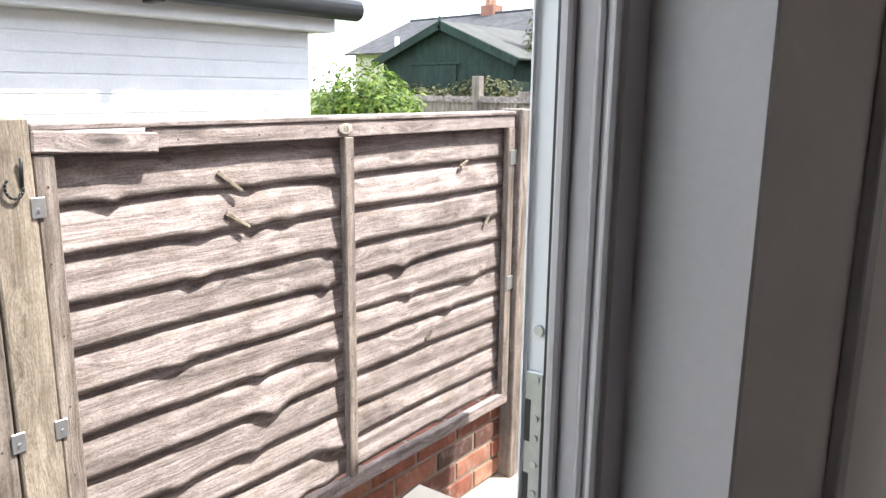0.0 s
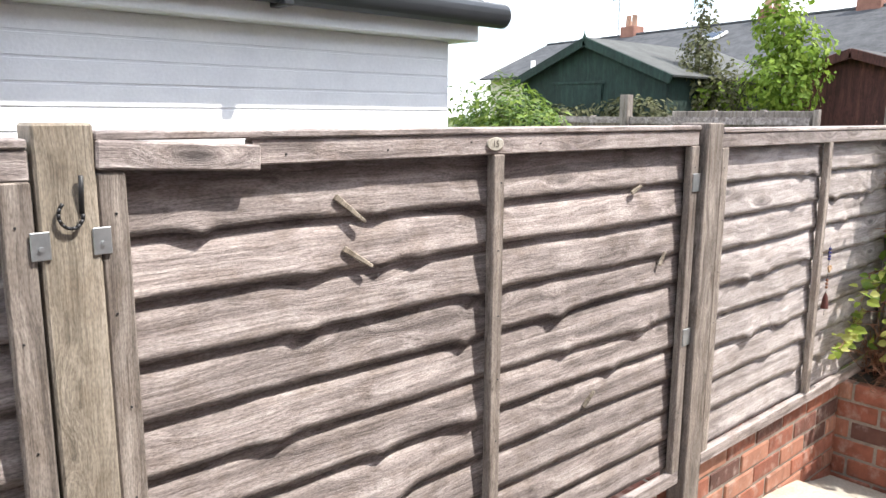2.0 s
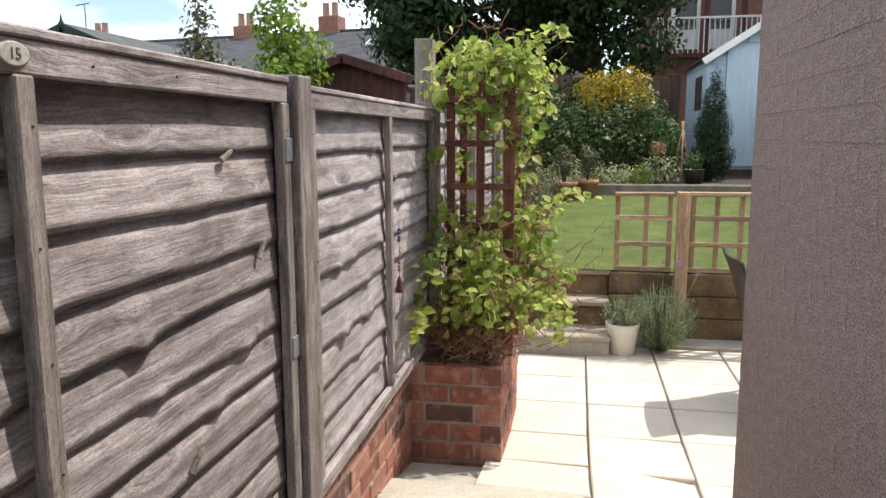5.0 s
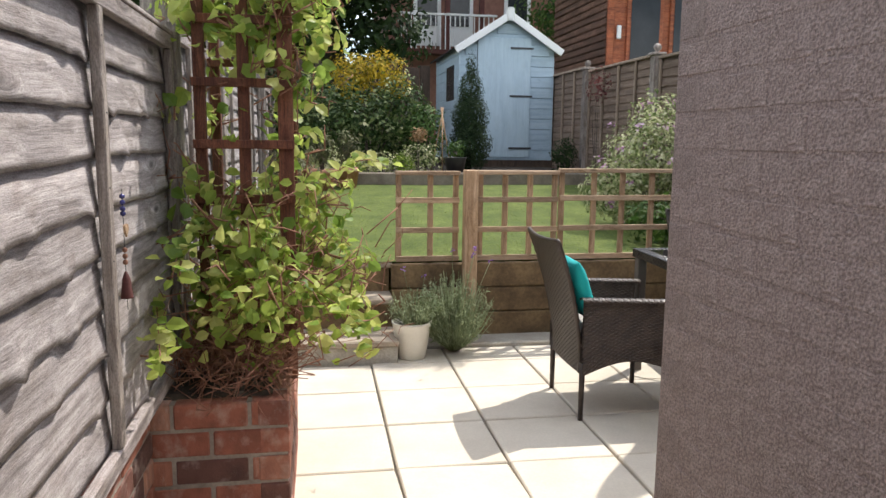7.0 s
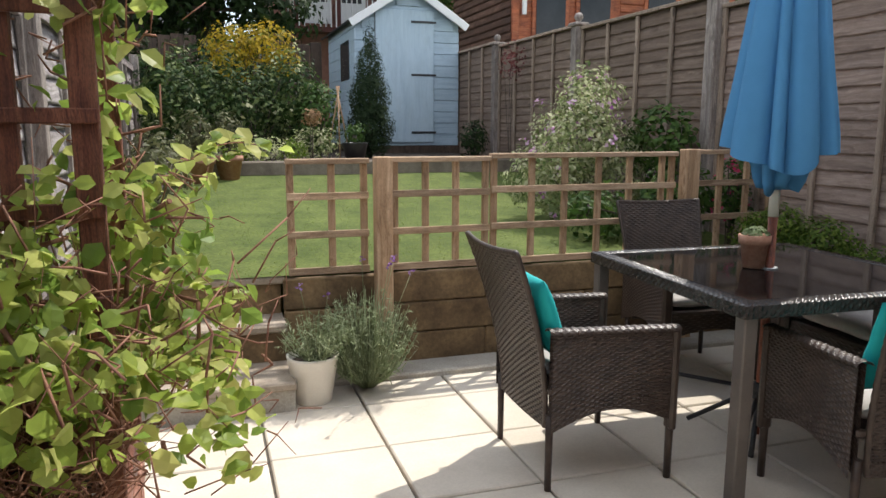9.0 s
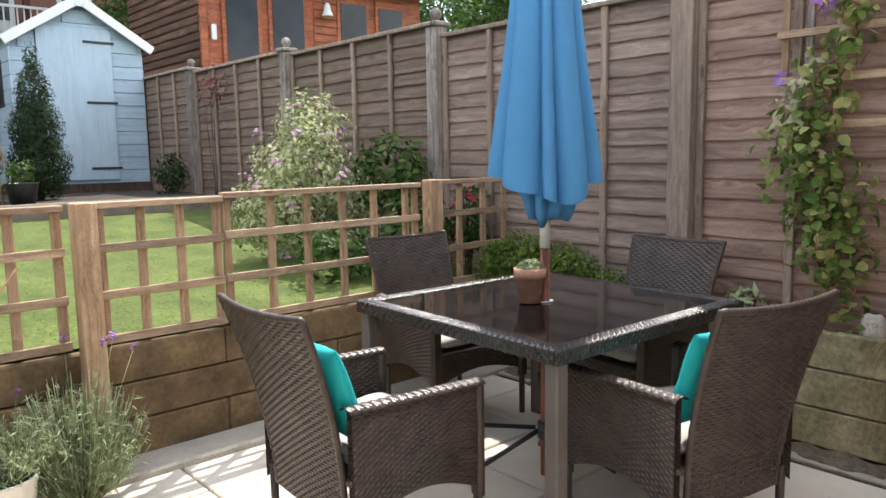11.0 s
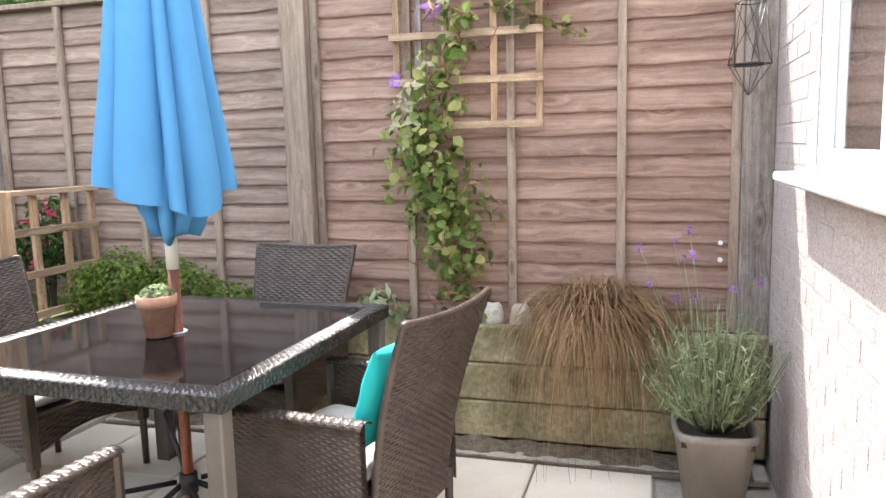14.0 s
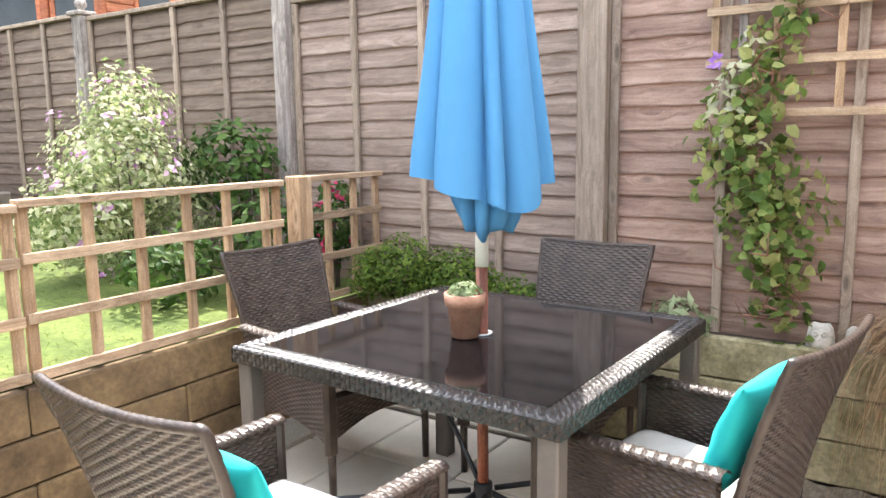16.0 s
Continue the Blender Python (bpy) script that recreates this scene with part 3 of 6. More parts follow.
def house():
    """The near house: side wall with the doorway, back wall with a window, and a plain room inside."""
    T = 0.19
    DY0, DY1, DZ0, DZ1 = -0.05, 1.008, 0.42, 2.46
    bm = bmesh.new()
    box(bm, HOUSE_X, HOUSE_X + T, -3.0, DY0, -0.1, 2.9)
    box(bm, HOUSE_X, HOUSE_X + T, DY1, HOUSE_Y, -0.1, 2.9)
    box(bm, HOUSE_X, HOUSE_X + T, DY0, DY1, -0.1, DZ0)
    box(bm, HOUSE_X, HOUSE_X + T, DY0, DY1, DZ1, 2.9)
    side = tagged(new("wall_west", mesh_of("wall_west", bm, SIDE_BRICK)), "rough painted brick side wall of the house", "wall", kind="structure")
    WX0, WX1, WZ0, WZ1 = 0.2, 1.62, 1.27, 2.35
    bm = bmesh.new()
    y0, y1 = HOUSE_Y - T, HOUSE_Y
    box(bm, HOUSE_X + T, WX0, y0, y1, -0.1, 2.9)
    box(bm, WX1, 2.9, y0, y1, -0.1, 2.9)
    box(bm, WX0, WX1, y0, y1, -0.1, WZ0)
    box(bm, WX0, WX1, y0, y1, WZ1, 2.9)
    tagged(new("wall_north", mesh_of("wall_north", bm, PINK_BRICK)), "pale painted brick back wall of the house", "wall", kind="structure")
    # window
    w = thing("window_1", "white upvc window with a projecting sill in the back wall", "window", (0, HOUSE_Y, 0), kind="structure")
    for a in ((WX0, WX0 + 0.07, WZ0, WZ1), (WX1 - 0.07, WX1, WZ0, WZ1), (WX0 + 0.07, WX1 - 0.07, WZ0, WZ0 + 0.07), (WX0 + 0.07, WX1 - 0.07, WZ1 - 0.07, WZ1), (0.87, 0.95, WZ0 + 0.07, WZ1 - 0.07)):
        part("window_frame", boxed(a[0], a[1], -0.075, -0.005, a[2], a[3], 0.006), UPVC, w)
    for a in ((WX0 + 0.07, 0.87), (0.95, WX1 - 0.07)):
        part("pane", boxed(a[0], a[1], -0.045, -0.035, WZ0 + 0.07, WZ1 - 0.07), GLASS, w, "clear reflecting glass").visible_shadow = False
    part("window_sill", boxed(WX0 - 0.1, WX1 + 0.16, -0.07, 0.10, WZ0 - 0.035, WZ0 - 0.003, 0.008), UPVC, w)
    # door frame with its lock keeps; the leaf stands open into the room
    d = thing("door_1", "open white upvc side door with steel lock keeps", "door", (0, 0, 0), kind="structure")
    fx0, fx1 = HOUSE_X + 0.012, HOUSE_X + 0.095
    for y0, y1 in ((DY1 - 0.055, DY1), (DY0, DY0 + 0.055)):
        part("door_frame", boxed(fx0, fx0 + 0.0265, y0, y1, DZ0, DZ1, 0.003), UPVC, d)
        # inner half of the frame, coloured darker to stand for shade
        part("frame_lining", boxed(fx0 + 0.0267, fx1, y0, y1, DZ0, DZ1, 0.003), SHADED_LINING, d, "inner lining of the frame with shade in its grey")
    part("door_frame", boxed(fx0, fx1, DY0 + 0.055, DY1 - 0.055, DZ1 - 0.055, DZ1, 0.006), UPVC, d)
    part("threshold", boxed(fx0 - 0.03, fx1, DY0 + 0.055, DY1 - 0.055, DZ0, DZ0 + 0.03, 0.006), UPVC, d)
    fy = DY1 - 0.055
    for x0, x1, dep in ((fx0 + 0.0, fx0 + 0.004, 0.007), (fx0 + 0.029, fx0 + 0.040, 0.012), (fx0 + 0.058, fx0 + 0.066, 0.006), (fx1 - 0.010, fx1 - 0.002, 0.010)):
        part("frame_rib", boxed(x0, x1, fy - dep, fy - 0.0005, DZ0 + 0.03, DZ1 - 0.055, 0.003), UPVC if x0 < fx0 + 0.02 else SHADED_LINING, d)
    part("seal", boxed(fx0 + 0.0245, fx0 + 0.0285, fy - 0.006, fy + 0.001, DZ0 + 0.03, DZ1 - 0.055), BLACK_METAL, d, "black rubber seal")
    keep = part("lock_keep", boxed(fx0 + 0.005, fx0 + 0.0235, fy - 0.004, fy - 0.0005, 1.20, 1.60, 0.001), STEEL, d, "steel lock keep with screws")
    for z in (1.593, 1.555, 1.535, 1.508, 1.478, 1.458, 1.40, 1.33):
        part("screw", rod(bmesh.new(), (fx0 + 0.0165, fy - 0.006, z), (fx0 + 0.0165, fy - 0.003, z), 0.0035, 10), STEEL, keep)
    for z in (1.53, 1.455, 1.35):
        part("slot", boxed(fx0 + 0.0055, fx0 + 0.011, fy - 0.0046, fy - 0.003, z, z + 0.042), BLACK_METAL, keep)
    part("screw", rod(bmesh.new(), (fx0 + 0.0155, fy - 0.003, 1.64), (fx0 + 0.0155, fy + 0.001, 1.64), 0.005, 10), STEEL, d)
    part("lock_keep", boxed(fx0 + 0.003, fx0 + 0.0235, fy - 0.006, fy - 0.0005, 1.93, 2.05, 0.002), STEEL, d, "upper steel lock keep")
    # room behind the doorway
    X0 = HOUSE_X + T
    for nm, a, mat, lab in (("wall_room_1", (X0, X0 + 0.004, DY1 + 0.0, HOUSE_Y - T, DZ0, 2.7), PLASTER, "plain plastered wall beside the doorway"),
                            ("wall_room_2", (X0, X0 + 0.012, -1.6, DY0, DZ0, 2.7), PLASTER, "plain plastered wall beside the doorway"),
                            ("wall_room_3", (2.6, 2.65, -1.6, HOUSE_Y - T, DZ0, 2.7), PLASTER, "plain plastered inner wall"),
                            ("wall_room_4", (X0, 2.65, -1.65, -1.6, DZ0, 2.7), PLASTER, "plain plastered inner wall"),
                            ("floor", (X0 - 0.12, 2.65, -1.65, HOUSE_Y - T, DZ0 - 0.08, DZ0 - 0.002), CONCRETE, "plain floor inside the door"),
                            ("ceiling", (X0, 2.65, -1.65, HOUSE_Y - T, 2.7, 2.75), PLASTER, "white ceiling of the room")):
        tagged(new(nm, mesh_of(nm, boxed(*a), mat)), lab, "ceiling" if nm == "ceiling" else "floor" if nm == "floor" else "wall", kind="structure")
    # doorway lining in the same grey, its shade put into the colour
    tagged(new("door_reveal", mesh_of("door_reveal", boxed(fx1, X0 + 0.004, DY1 - 0.012, DY1 - 0.0005, DZ0, DZ1), SHADED_LINING)), "lining of the doorway with shade in its grey", "wall", kind="structure")
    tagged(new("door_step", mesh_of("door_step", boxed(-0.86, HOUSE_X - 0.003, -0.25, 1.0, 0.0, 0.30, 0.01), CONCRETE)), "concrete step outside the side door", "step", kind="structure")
    tagged(new("trim", mesh_of("trim", boxed(X0 + 0.0045, X0 + 0.022, 1.445, 1.52, DZ0, 2.55, 0.003), SHADED_LINING)), "painted upright trim beside the doorway", "trim", kind="structure")
    # roof slab over the house
    tagged(new("roof", mesh_of("roof", boxed(HOUSE_X - 0.02, 3.0, -3.0, HOUSE_Y + 0.02, 2.9, 3.05), DARK_FELT)), "flat roof of the house", "roof", kind="structure")
    # painted brick faces
    rng = random.Random(4)
    slip = [boxed(-0.1075, 0.1075, 0, 0.0045, -0.0325, 0.0325, 0.0028) for _ in range(2)]
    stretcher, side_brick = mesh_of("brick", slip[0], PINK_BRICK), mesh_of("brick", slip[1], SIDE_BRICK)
    north = bpy.data.objects["wall_north"]
    row, z = 0, 0.04
    while z < 2.4:
        x = 2.56 - (0.112 if row % 2 else 0)
        while x > -0.32:
            if not (WX0 - 0.14 < x < WX1 + 0.12 and WZ0 - 0.08 < z < WZ1 + 0.05):
                ob = part("brick", stretcher, PINK_BRICK, north)
                ob.matrix_basis = pose(x, HOUSE_Y - 0.0032 + rng.uniform(0, 0.001), z + rng.uniform(-0.0015, 0.0015), 0, 0, rng.uniform(-0.3, 0.3))
            x -= 0.225
        z += 0.075
        row += 1
    row, z = 0, 0.07
    while z < 2.2:
        y = HOUSE_Y - 0.11 - (0.1125 if row % 2 else 0)
        if row % 2:
            part("brick", side_brick, SIDE_BRICK, side).matrix_basis = pose(HOUSE_X + 0.003, HOUSE_Y - 0.052, z, 0, 0, 90) @ Matrix.Diagonal((0.47, 1, 1, 1))
        while y > 1.13:
            ob = part("brick", side_brick, SIDE_BRICK, side)
            ob.matrix_basis = pose(HOUSE_X + 0.0035 - rng.uniform(0, 0.001), y, z + rng.uniform(-0.0015, 0.0015), 0, 0, 90 + rng.uniform(-0.3, 0.3))
            y -= 0.225
        z += 0.075
        row += 1


house()


# ---- left fence ----
def waney_board(L, h, seed, out=0.012, wave=0.010):
    """A waney-lap board along y from 0 to L, top at z = 0, its wavy lower edge standing out in +x."""
    rng = random.Random(seed)
    knots = [(rng.uniform(0.05, 0.95) * L, rng.uniform(0.006, 0.020), rng.uniform(0.02, 0.05)) for _ in range(rng.randint(2, 4))]
    n = 64
    bm = bmesh.new()
    rings = []
    for i in range(n + 1):
        y = L * i / n
        low = wave * noise.noise(Vector((y * 1.7, seed * 3.7, 0))) + 0.45 * wave * noise.noise(Vector((y * 7, seed * 1.3, 5))) + 0.0015 * noise.noise(Vector((y * 55, seed, 2)))
        bulge = 0.0
        for ky, kd, kw in knots:
            g = math.exp(-((y - ky) / kw) ** 2)
            low -= kd * g * (0.5 + 0.5 * math.tanh((y - ky) / 0.02))
            bulge += 0.008 * g
        zb = -h - 0.012 + low
        xo = out + bulge + 0.005 * noise.noise(Vector((y * 1.5, seed, 9)))
        belly = 0.004 * noise.noise(Vector((y * 2.5, seed, 21)))
        sec = ((-0.007, 0.0), (-0.001, 0.002), (xo * 0.30 + belly, zb * 0.45), (xo * 0.75 + belly * 0.6, zb * 0.86), (xo, zb), (xo - 0.006, zb + 0.002), (xo * 0.3 - 0.009, zb * 0.45))
        rings.append([bm.verts.new((x, y, z)) for x, z in sec])
    q = len(rings[0])
    for a, b in zip(rings, rings[1:]):
        for i in range(q):
            bm.faces.new((a[i], b[i], b[(i + 1) % q], a[(i + 1) % q])).smooth = i in (1, 2, 3)
    bm.faces.new(rings[0])
    bm.faces.new(list(reversed(rings[-1])))
    return bm


def nail_row(parent, x, spots):
    for y, z in spots:
        part("nail", NAIL, BLACK_METAL, parent).location = (x, y, z)


NAIL = mesh_of("nail", rod(bmesh.new(), (-0.002, 0, 0), (0.0012, 0, 0), 0.0022, 6), BLACK_METAL)


def left_panel(y0, y1, z0, z1, seed, boards, label, broken=False, wood=GREY_WOOD):
    """One weathered overlap fence panel on the left boundary."""
    t = thing("overlap_fence", label, "fence", (FENCE_X - 0.018, y0, z0), group="weathered fence panels")
    L, H = y1 - y0, z1 - z0
    gap = (H - 0.10) / boards
    rng = random.Random(seed)
    for i in range(boards):
        b = part("board", waney_board(L - 0.02, gap, seed * 20 + i), wood, t)
        b.matrix_basis = pose(-0.004, 0.01, H - 0.045 - i * gap + rng.uniform(-0.003, 0.003), rng.uniform(-0.25, 0.25), 0, 0)
    for y in (0.0, L / 2 - 0.02, L - 0.045):
        w = 0.045 if y in (0.0, L - 0.045) else 0.038
        part("batten", boxed(0.012, 0.038, y, y + w, 0.035, H - 0.052, 0.003), GREY_UP, t)
        nail_row(t, 0.0385, [(y + w / 2 + rng.uniform(-0.008, 0.008), H - 0.12 - k * gap * 1.5) for k in range(int(boards / 1.6))])
        part("back_batten", boxed(-0.065, -0.043, y, y + w, 0.0, H - 0.03, 0.002), GREY_UP, t)
    if broken:
        part("top_rail", boxed(0.006, 0.034, 0.27, L, H - 0.052, H - 0.004, 0.003), GREY_WOOD, t)
        r = part("broken_rail", boxed(0.022, 0.044, 0.0, 0.285, -0.026, 0.022, 0.004), GREY_WOOD, t, "loose broken end of the top rail")
        r.matrix_basis = pose(0, 0, H - 0.022, -3.0, 0, 0)
    else:
        part("top_rail", boxed(0.006, 0.036, 0, L, H - 0.052, H - 0.004, 0.003), GREY_WOOD, t)
    nail_row(t, 0.035, [(0.34 + k * 0.24, H - 0.028 + rng.uniform(-0.008, 0.008)) for k in range(int((L - 0.4) / 0.24))])
    part("cap_rail", boxed(-0.055, 0.040, 0.0, L, H - 0.003, H + 0.012, 0.003), GREY_WOOD, t, "flaking pale capping rail")
    part("bottom_rail", boxed(0.010, 0.038, 0, L, -0.012, 0.036, 0.003), GREY_WOOD, t)
    return t


def fence_post(x, y, z0, z1, w, mat, label, cap=None, group="fence posts"):
    t = thing("fence_post", label, "fence post", (x, y, z0), group=group)
    part("shaft", boxed(-w / 2, w / 2, -w / 2, w / 2, 0, z1 - z0, 0.004), mat, t)
    if cap == "ball":
        part("cap", boxed(-w * 0.72, w * 0.72, -w * 0.72, w * 0.72, z1 - z0 + 0.002, z1 - z0 + 0.035, 0.008), mat, t)
        part("ball_finial", lathe([(0.02, z1 - z0 + 0.036), (0.022, z1 - z0 + 0.05), (0.042, z1 - z0 + 0.075), (0.045, z1 - z0 + 0.095), (0.03, z1 - z0 + 0.125), (0.004, z1 - z0 + 0.135)], 14), mat, t)
    return t


left_panel(-0.85, 0.965, 0.57, 1.755, 2, 9, "weathered grey overlap fence panel beside a pale post")
panel_a = left_panel(1.06, 2.885, 0.56, 1.765, 3, 10, "weathered grey overlap fence panel with a broken top rail", True)
left_panel(3.03, 4.82, 0.58, 1.755, 5, 9, "pale weathered grey overlap fence panel above a low brick wall", wood=PALE_WOOD)
p0 = fence_post(FENCE_X - 0.022, 1.015, 0.05, 1.79, 0.088, PALE_POST, "pale greenish wooden fence post with steel brackets")
for z in (1.10, 1.60):
    for s in (-1, 1):
        br = part("bracket", boxed(0.045, 0.048, s * 0.045 - 0.014, s * 0.045 + 0.014, z - 0.068, z - 0.024, 0.001), STEEL, p0, "galvanised steel bracket")
        part("screw", rod(bmesh.new(), (0.047, s * 0.045, z - 0.05), (0.051, s * 0.045, z - 0.05), 0.004, 8), STEEL, br)
bm = bmesh.new()
for i in range(10):
    a0, a1 = math.pi * (0.0 + i * 0.13), math.pi * (0.13 + i * 0.13)
    rod(bm, (0.052, 0.018 * math.cos(a0), 1.60 - 0.022 * math.sin(a0)), (0.052, 0.018 * math.cos(a1), 1.60 - 0.022 * math.sin(a1)), 0.003, 6)
rod(bm, (0.045, 0.018, 1.60), (0.054, 0.018, 1.66), 0.004, 6)
part("hook", bm, BLACK_METAL, p0, "rusty iron hook")
fence_post(FENCE_X - 0.01, 2.945, 0.05, 1.785, 0.10, GREY_UP, "weathered grey wooden fence post")
fence_post(FENCE_X - 0.02, 4.875, 0.05, 1.80, 0.10, GREY_UP, "weathered grey wooden fence post behind the climber")
for z in (1.08, 1.595):
    h_ = part("hinge", boxed(0.038, 0.042, 1.79, 1.835, z - 0.56 - 0.028, z - 0.56 + 0.03, 0.001), STEEL, panel_a, "white painted hinge plate")
for y, z, a, w in ((0.497, 1.052, 40, 0.044), (0.515, 0.948, 34, 0.040), (1.33, 0.42, -46, 0.03), (1.52, 1.03, -30, 0.022), (1.68, 0.80, -60, 0.024)):
    bm = boxed(-0.004, 0.005, -w, w, -0.007, 0.007, 0.002)
    for v in bm.verts:
        if v.co.y > 0:
            v.co.z *= 0.55
    c = part("torn_chip", bm, PALE_POST, panel_a, "pale torn splinter on a board")
    c.matrix_basis = pose(0.013, y, z, -a, 0, -10)
# oval number plate
pl = thing("number_plate", "small oval pale plate with a number on the rail", "plate", (FENCE_X + 0.017, 1.955, 1.738))
bm = lathe([(0.028, 0), (0.03, 0.003), (0.026, 0.005)], 24)
bmesh.ops.transform(bm, matrix=pose(0, 0, 0, 0, 90, 0) @ Matrix.Diagonal((0.55, 0.95, 1, 1)), verts=bm.verts)
part("plate", bm, STONE, pl)
txt = bpy.data.curves.new("digits", "FONT")
txt.body, txt.size, txt.extrude, txt.align_x, txt.align_y = "15", 0.022, 0.0004, "CENTER", "CENTER"
d_ = new("digits", txt)
d_.parent = pl
d_.matrix_basis = pose(0.0058, 0, 0, 90, 0, 90)
txt.materials.append(TABLE_LEG)

# boundary fence further down the garden
fence_post(-1.82, 5.17, 0.05, 2.15, 0.10, GREY_UP, "tall weathered grey fence post")
for k, (y0, y1, zt) in enumerate(((5.23, 7.0, 1.90), (7.12, 8.95, 1.95), (9.07, 10.9, 2.0), (11.02, 12.9, 2.05))):
    t = left_panel(y0, y1, zt - 1.35, zt, 7 + k, 9, "pale weathered overlap fence panel in the garden", wood=PALE_WOOD)
    t.location.x = -1.88
    fence_post(-1.84, y1 + 0.06, 0.05, zt + 0.15, 0.10, GREY_UP, "weathered grey fence post in the garden")

BRICK_LONG = mesh_of("brick", boxed(-0.05, 0.05, -0.11, 0.11, -0.034, 0.034, 0.005), RED_BRICK)


def brick_wall(t, x0, x1, y0, y1, z0, courses, pitch, faces):
    """Bricks in running bond with recessed mortar, on the given faces of a low wall."""
    part("mortar", boxed(x0 + 0.006, x1 - 0.006, y0 + 0.006, y1 - 0.006, z0, z0 + courses * pitch - 0.008), MORTAR, t)
    rng = random.Random(int((x0 + y0) * 100))
    sc = (pitch - 0.011) / 0.068
    step = 0.245
    for c in range(courses):
        z = z0 + (c + 0.5) * pitch
        for f in faces:
            a0, a1 = (y0, y1) if f in "ew" else (x0, x1)
            a = a0 - (step / 2 if c % 2 else 0)
            while a < a1 - 0.02:
                s0, s1 = max(a, a0), min(a + step - 0.011, a1)
                if s1 - s0 > 0.03:
                    m = (s0 + s1) / 2
                    ob = part("brick", BRICK_LONG, RED_BRICK, t)
                    j = rng.uniform(-0.003, 0.003)
                    if f in "ew":
                        ob.matrix_basis = pose(x1 - 0.05 + j if f == "e" else x0 + 0.05 + j, m, z) @ Matrix.Diagonal((1, (s1 - s0) / 0.22, sc, 1))
                    else:
                        ob.matrix_basis = pose(m, y0 + 0.05 + j if f == "s" else y1 - 0.05, z, 0, 0, 90) @ Matrix.Diagonal((0.99, (s1 - s0) / 0.22 - 0.002, sc, 1))
                a += step


# ---- steps, retaining walls ----
def sleepers(name, label, boards, mat, axis):
    t = thing(name, label, "retaining wall", kind="structure")
    for a in boards:
        part("sleeper", boxed(*a, 0.008), mat, t)
    return t


bs = []
for k in range(3):
    z0, z1 = 0.02 + k * 0.177, 0.02 + (k + 1) * 0.177 - 0.006
    cuts = [-0.713, 1.1, 2.49] if k % 2 else [-0.713, 0.45, 2.49]
    for a, b in zip(cuts, cuts[1:]):
        bs.append((a, b - 0.004, WALL_Y, WALL_Y + 0.05, z0, z1))
sleepers("retaining_wall", "stained dark brown board retaining wall below the trellis", bs, SLEEPER_X, 0)
bs = []
for k in range(3):
    z0, z1 = 0.03 + k * 0.18, 0.03 + (k + 1) * 0.18 - 0.006
    cuts = [3.56, 6.97]
    for a, b in zip(cuts, cuts[1:]):
        bs.append((2.27, 2.32, a, b - 0.004, z0, z1))
sleepers("raised_bed_wall", "mossy pale board wall of the raised bed", bs, SLEEPER_Y, 1)
tagged(new("bed_soil", mesh_of("bed_soil", boxed(2.32, 2.48, 3.55, 6.99, 0.0, 0.53), SOIL)), "dark soil in the raised bed", "soil", kind="structure")
tagged(new("kerb", mesh_of("kerb", boxed(-0.70, 2.26, 6.78, 6.998, -0.02, 0.035, 0.012), CONCRETE)), "worn concrete kerb at the foot of the retaining wall", "kerb", kind="structure")
tagged(new("edging", mesh_of("edging", boxed(2.115, 2.268, 3.56, 6.775, -0.02, 0.012, 0.006), CONCRETE)), "worn concrete edging below the raised bed", "kerb", kind="structure")
for k, (y0, z0, z1) in enumerate(((6.48, 0.0, 0.15), (6.82, 0.15, 0.345), (7.06, 0.3, 0.55))):
    t = thing("garden_step", "stone slab step with a brick riser up to the lawn", "step", (0, 0, 0), group="garden steps", kind="structure")
    part("riser", boxed(-1.75, -0.72, y0 + 0.02, y0 + 0.5, z0 - 0.02, z1 - 0.042, 0.004), SLEEPER_X if k else CONCRETE, t)
    part("tread", boxed(-1.76, -0.715 if k < 2 else -0.70, y0, y0 + 0.5, z1 - 0.04, z1, 0.008), STEP_STONE, t)


# ---- trellis on the retaining wall ----
def lattice(t, x0, x1, z0, z1, xs, zs, y=0.0, w=0.038, mx=TAN_X, mz=TAN_Z):
    for x in xs:
        part("upright_slat", boxed(x - w / 2, x + w / 2, y, y + 0.024, z0, z1, 0.002), mz, t)
    for z in zs:
        part("level_slat", boxed(x0, x1, y - 0.020, y - 0.001, z - w / 2, z + w / 2, 0.002), mx, t)


def trellis(x0, x1, xs, z0, z1, label):
    t = thing("trellis", label, "trellis", (0, WALL_Y + 0.03, 0), group="lawn trellis panels")
    h = z1 - z0
    lattice(t, x0, x1, z0, z1 - 0.03, xs, [z0 + 0.02, z0 + h * 0.35, z0 + h * 0.68])
    part("top_rail", boxed(x0 - 0.003, x1 + 0.003, -0.03, 0.03, z1 - 0.028, z1, 0.003), TAN_X, t)
    return t


TL = "tan square wooden trellis panel above the retaining wall"
trellis(-0.68, -0.24, (-0.66, -0.44, -0.262), 0.56, 1.185, TL)
trellis(-0.11, 0.47, (-0.088, 0.09, 0.27, 0.45), 0.56, 1.19, TL)
trellis(0.48, 1.715, (0.502, 0.742, 0.957, 1.183, 1.396, 1.626, 1.697), 0.56, 1.205, TL)
trellis(1.82, 2.48, (2.06, 2.269, 2.46), 0.56, 1.215, TL)
for x, zt in ((-0.175, 1.195), (1.767, 1.222)):
    fence_post(x, WALL_Y - 0.045, 0.0, zt, 0.09, TAN_Z, "tan square trellis post standing on the patio", group="trellis posts")


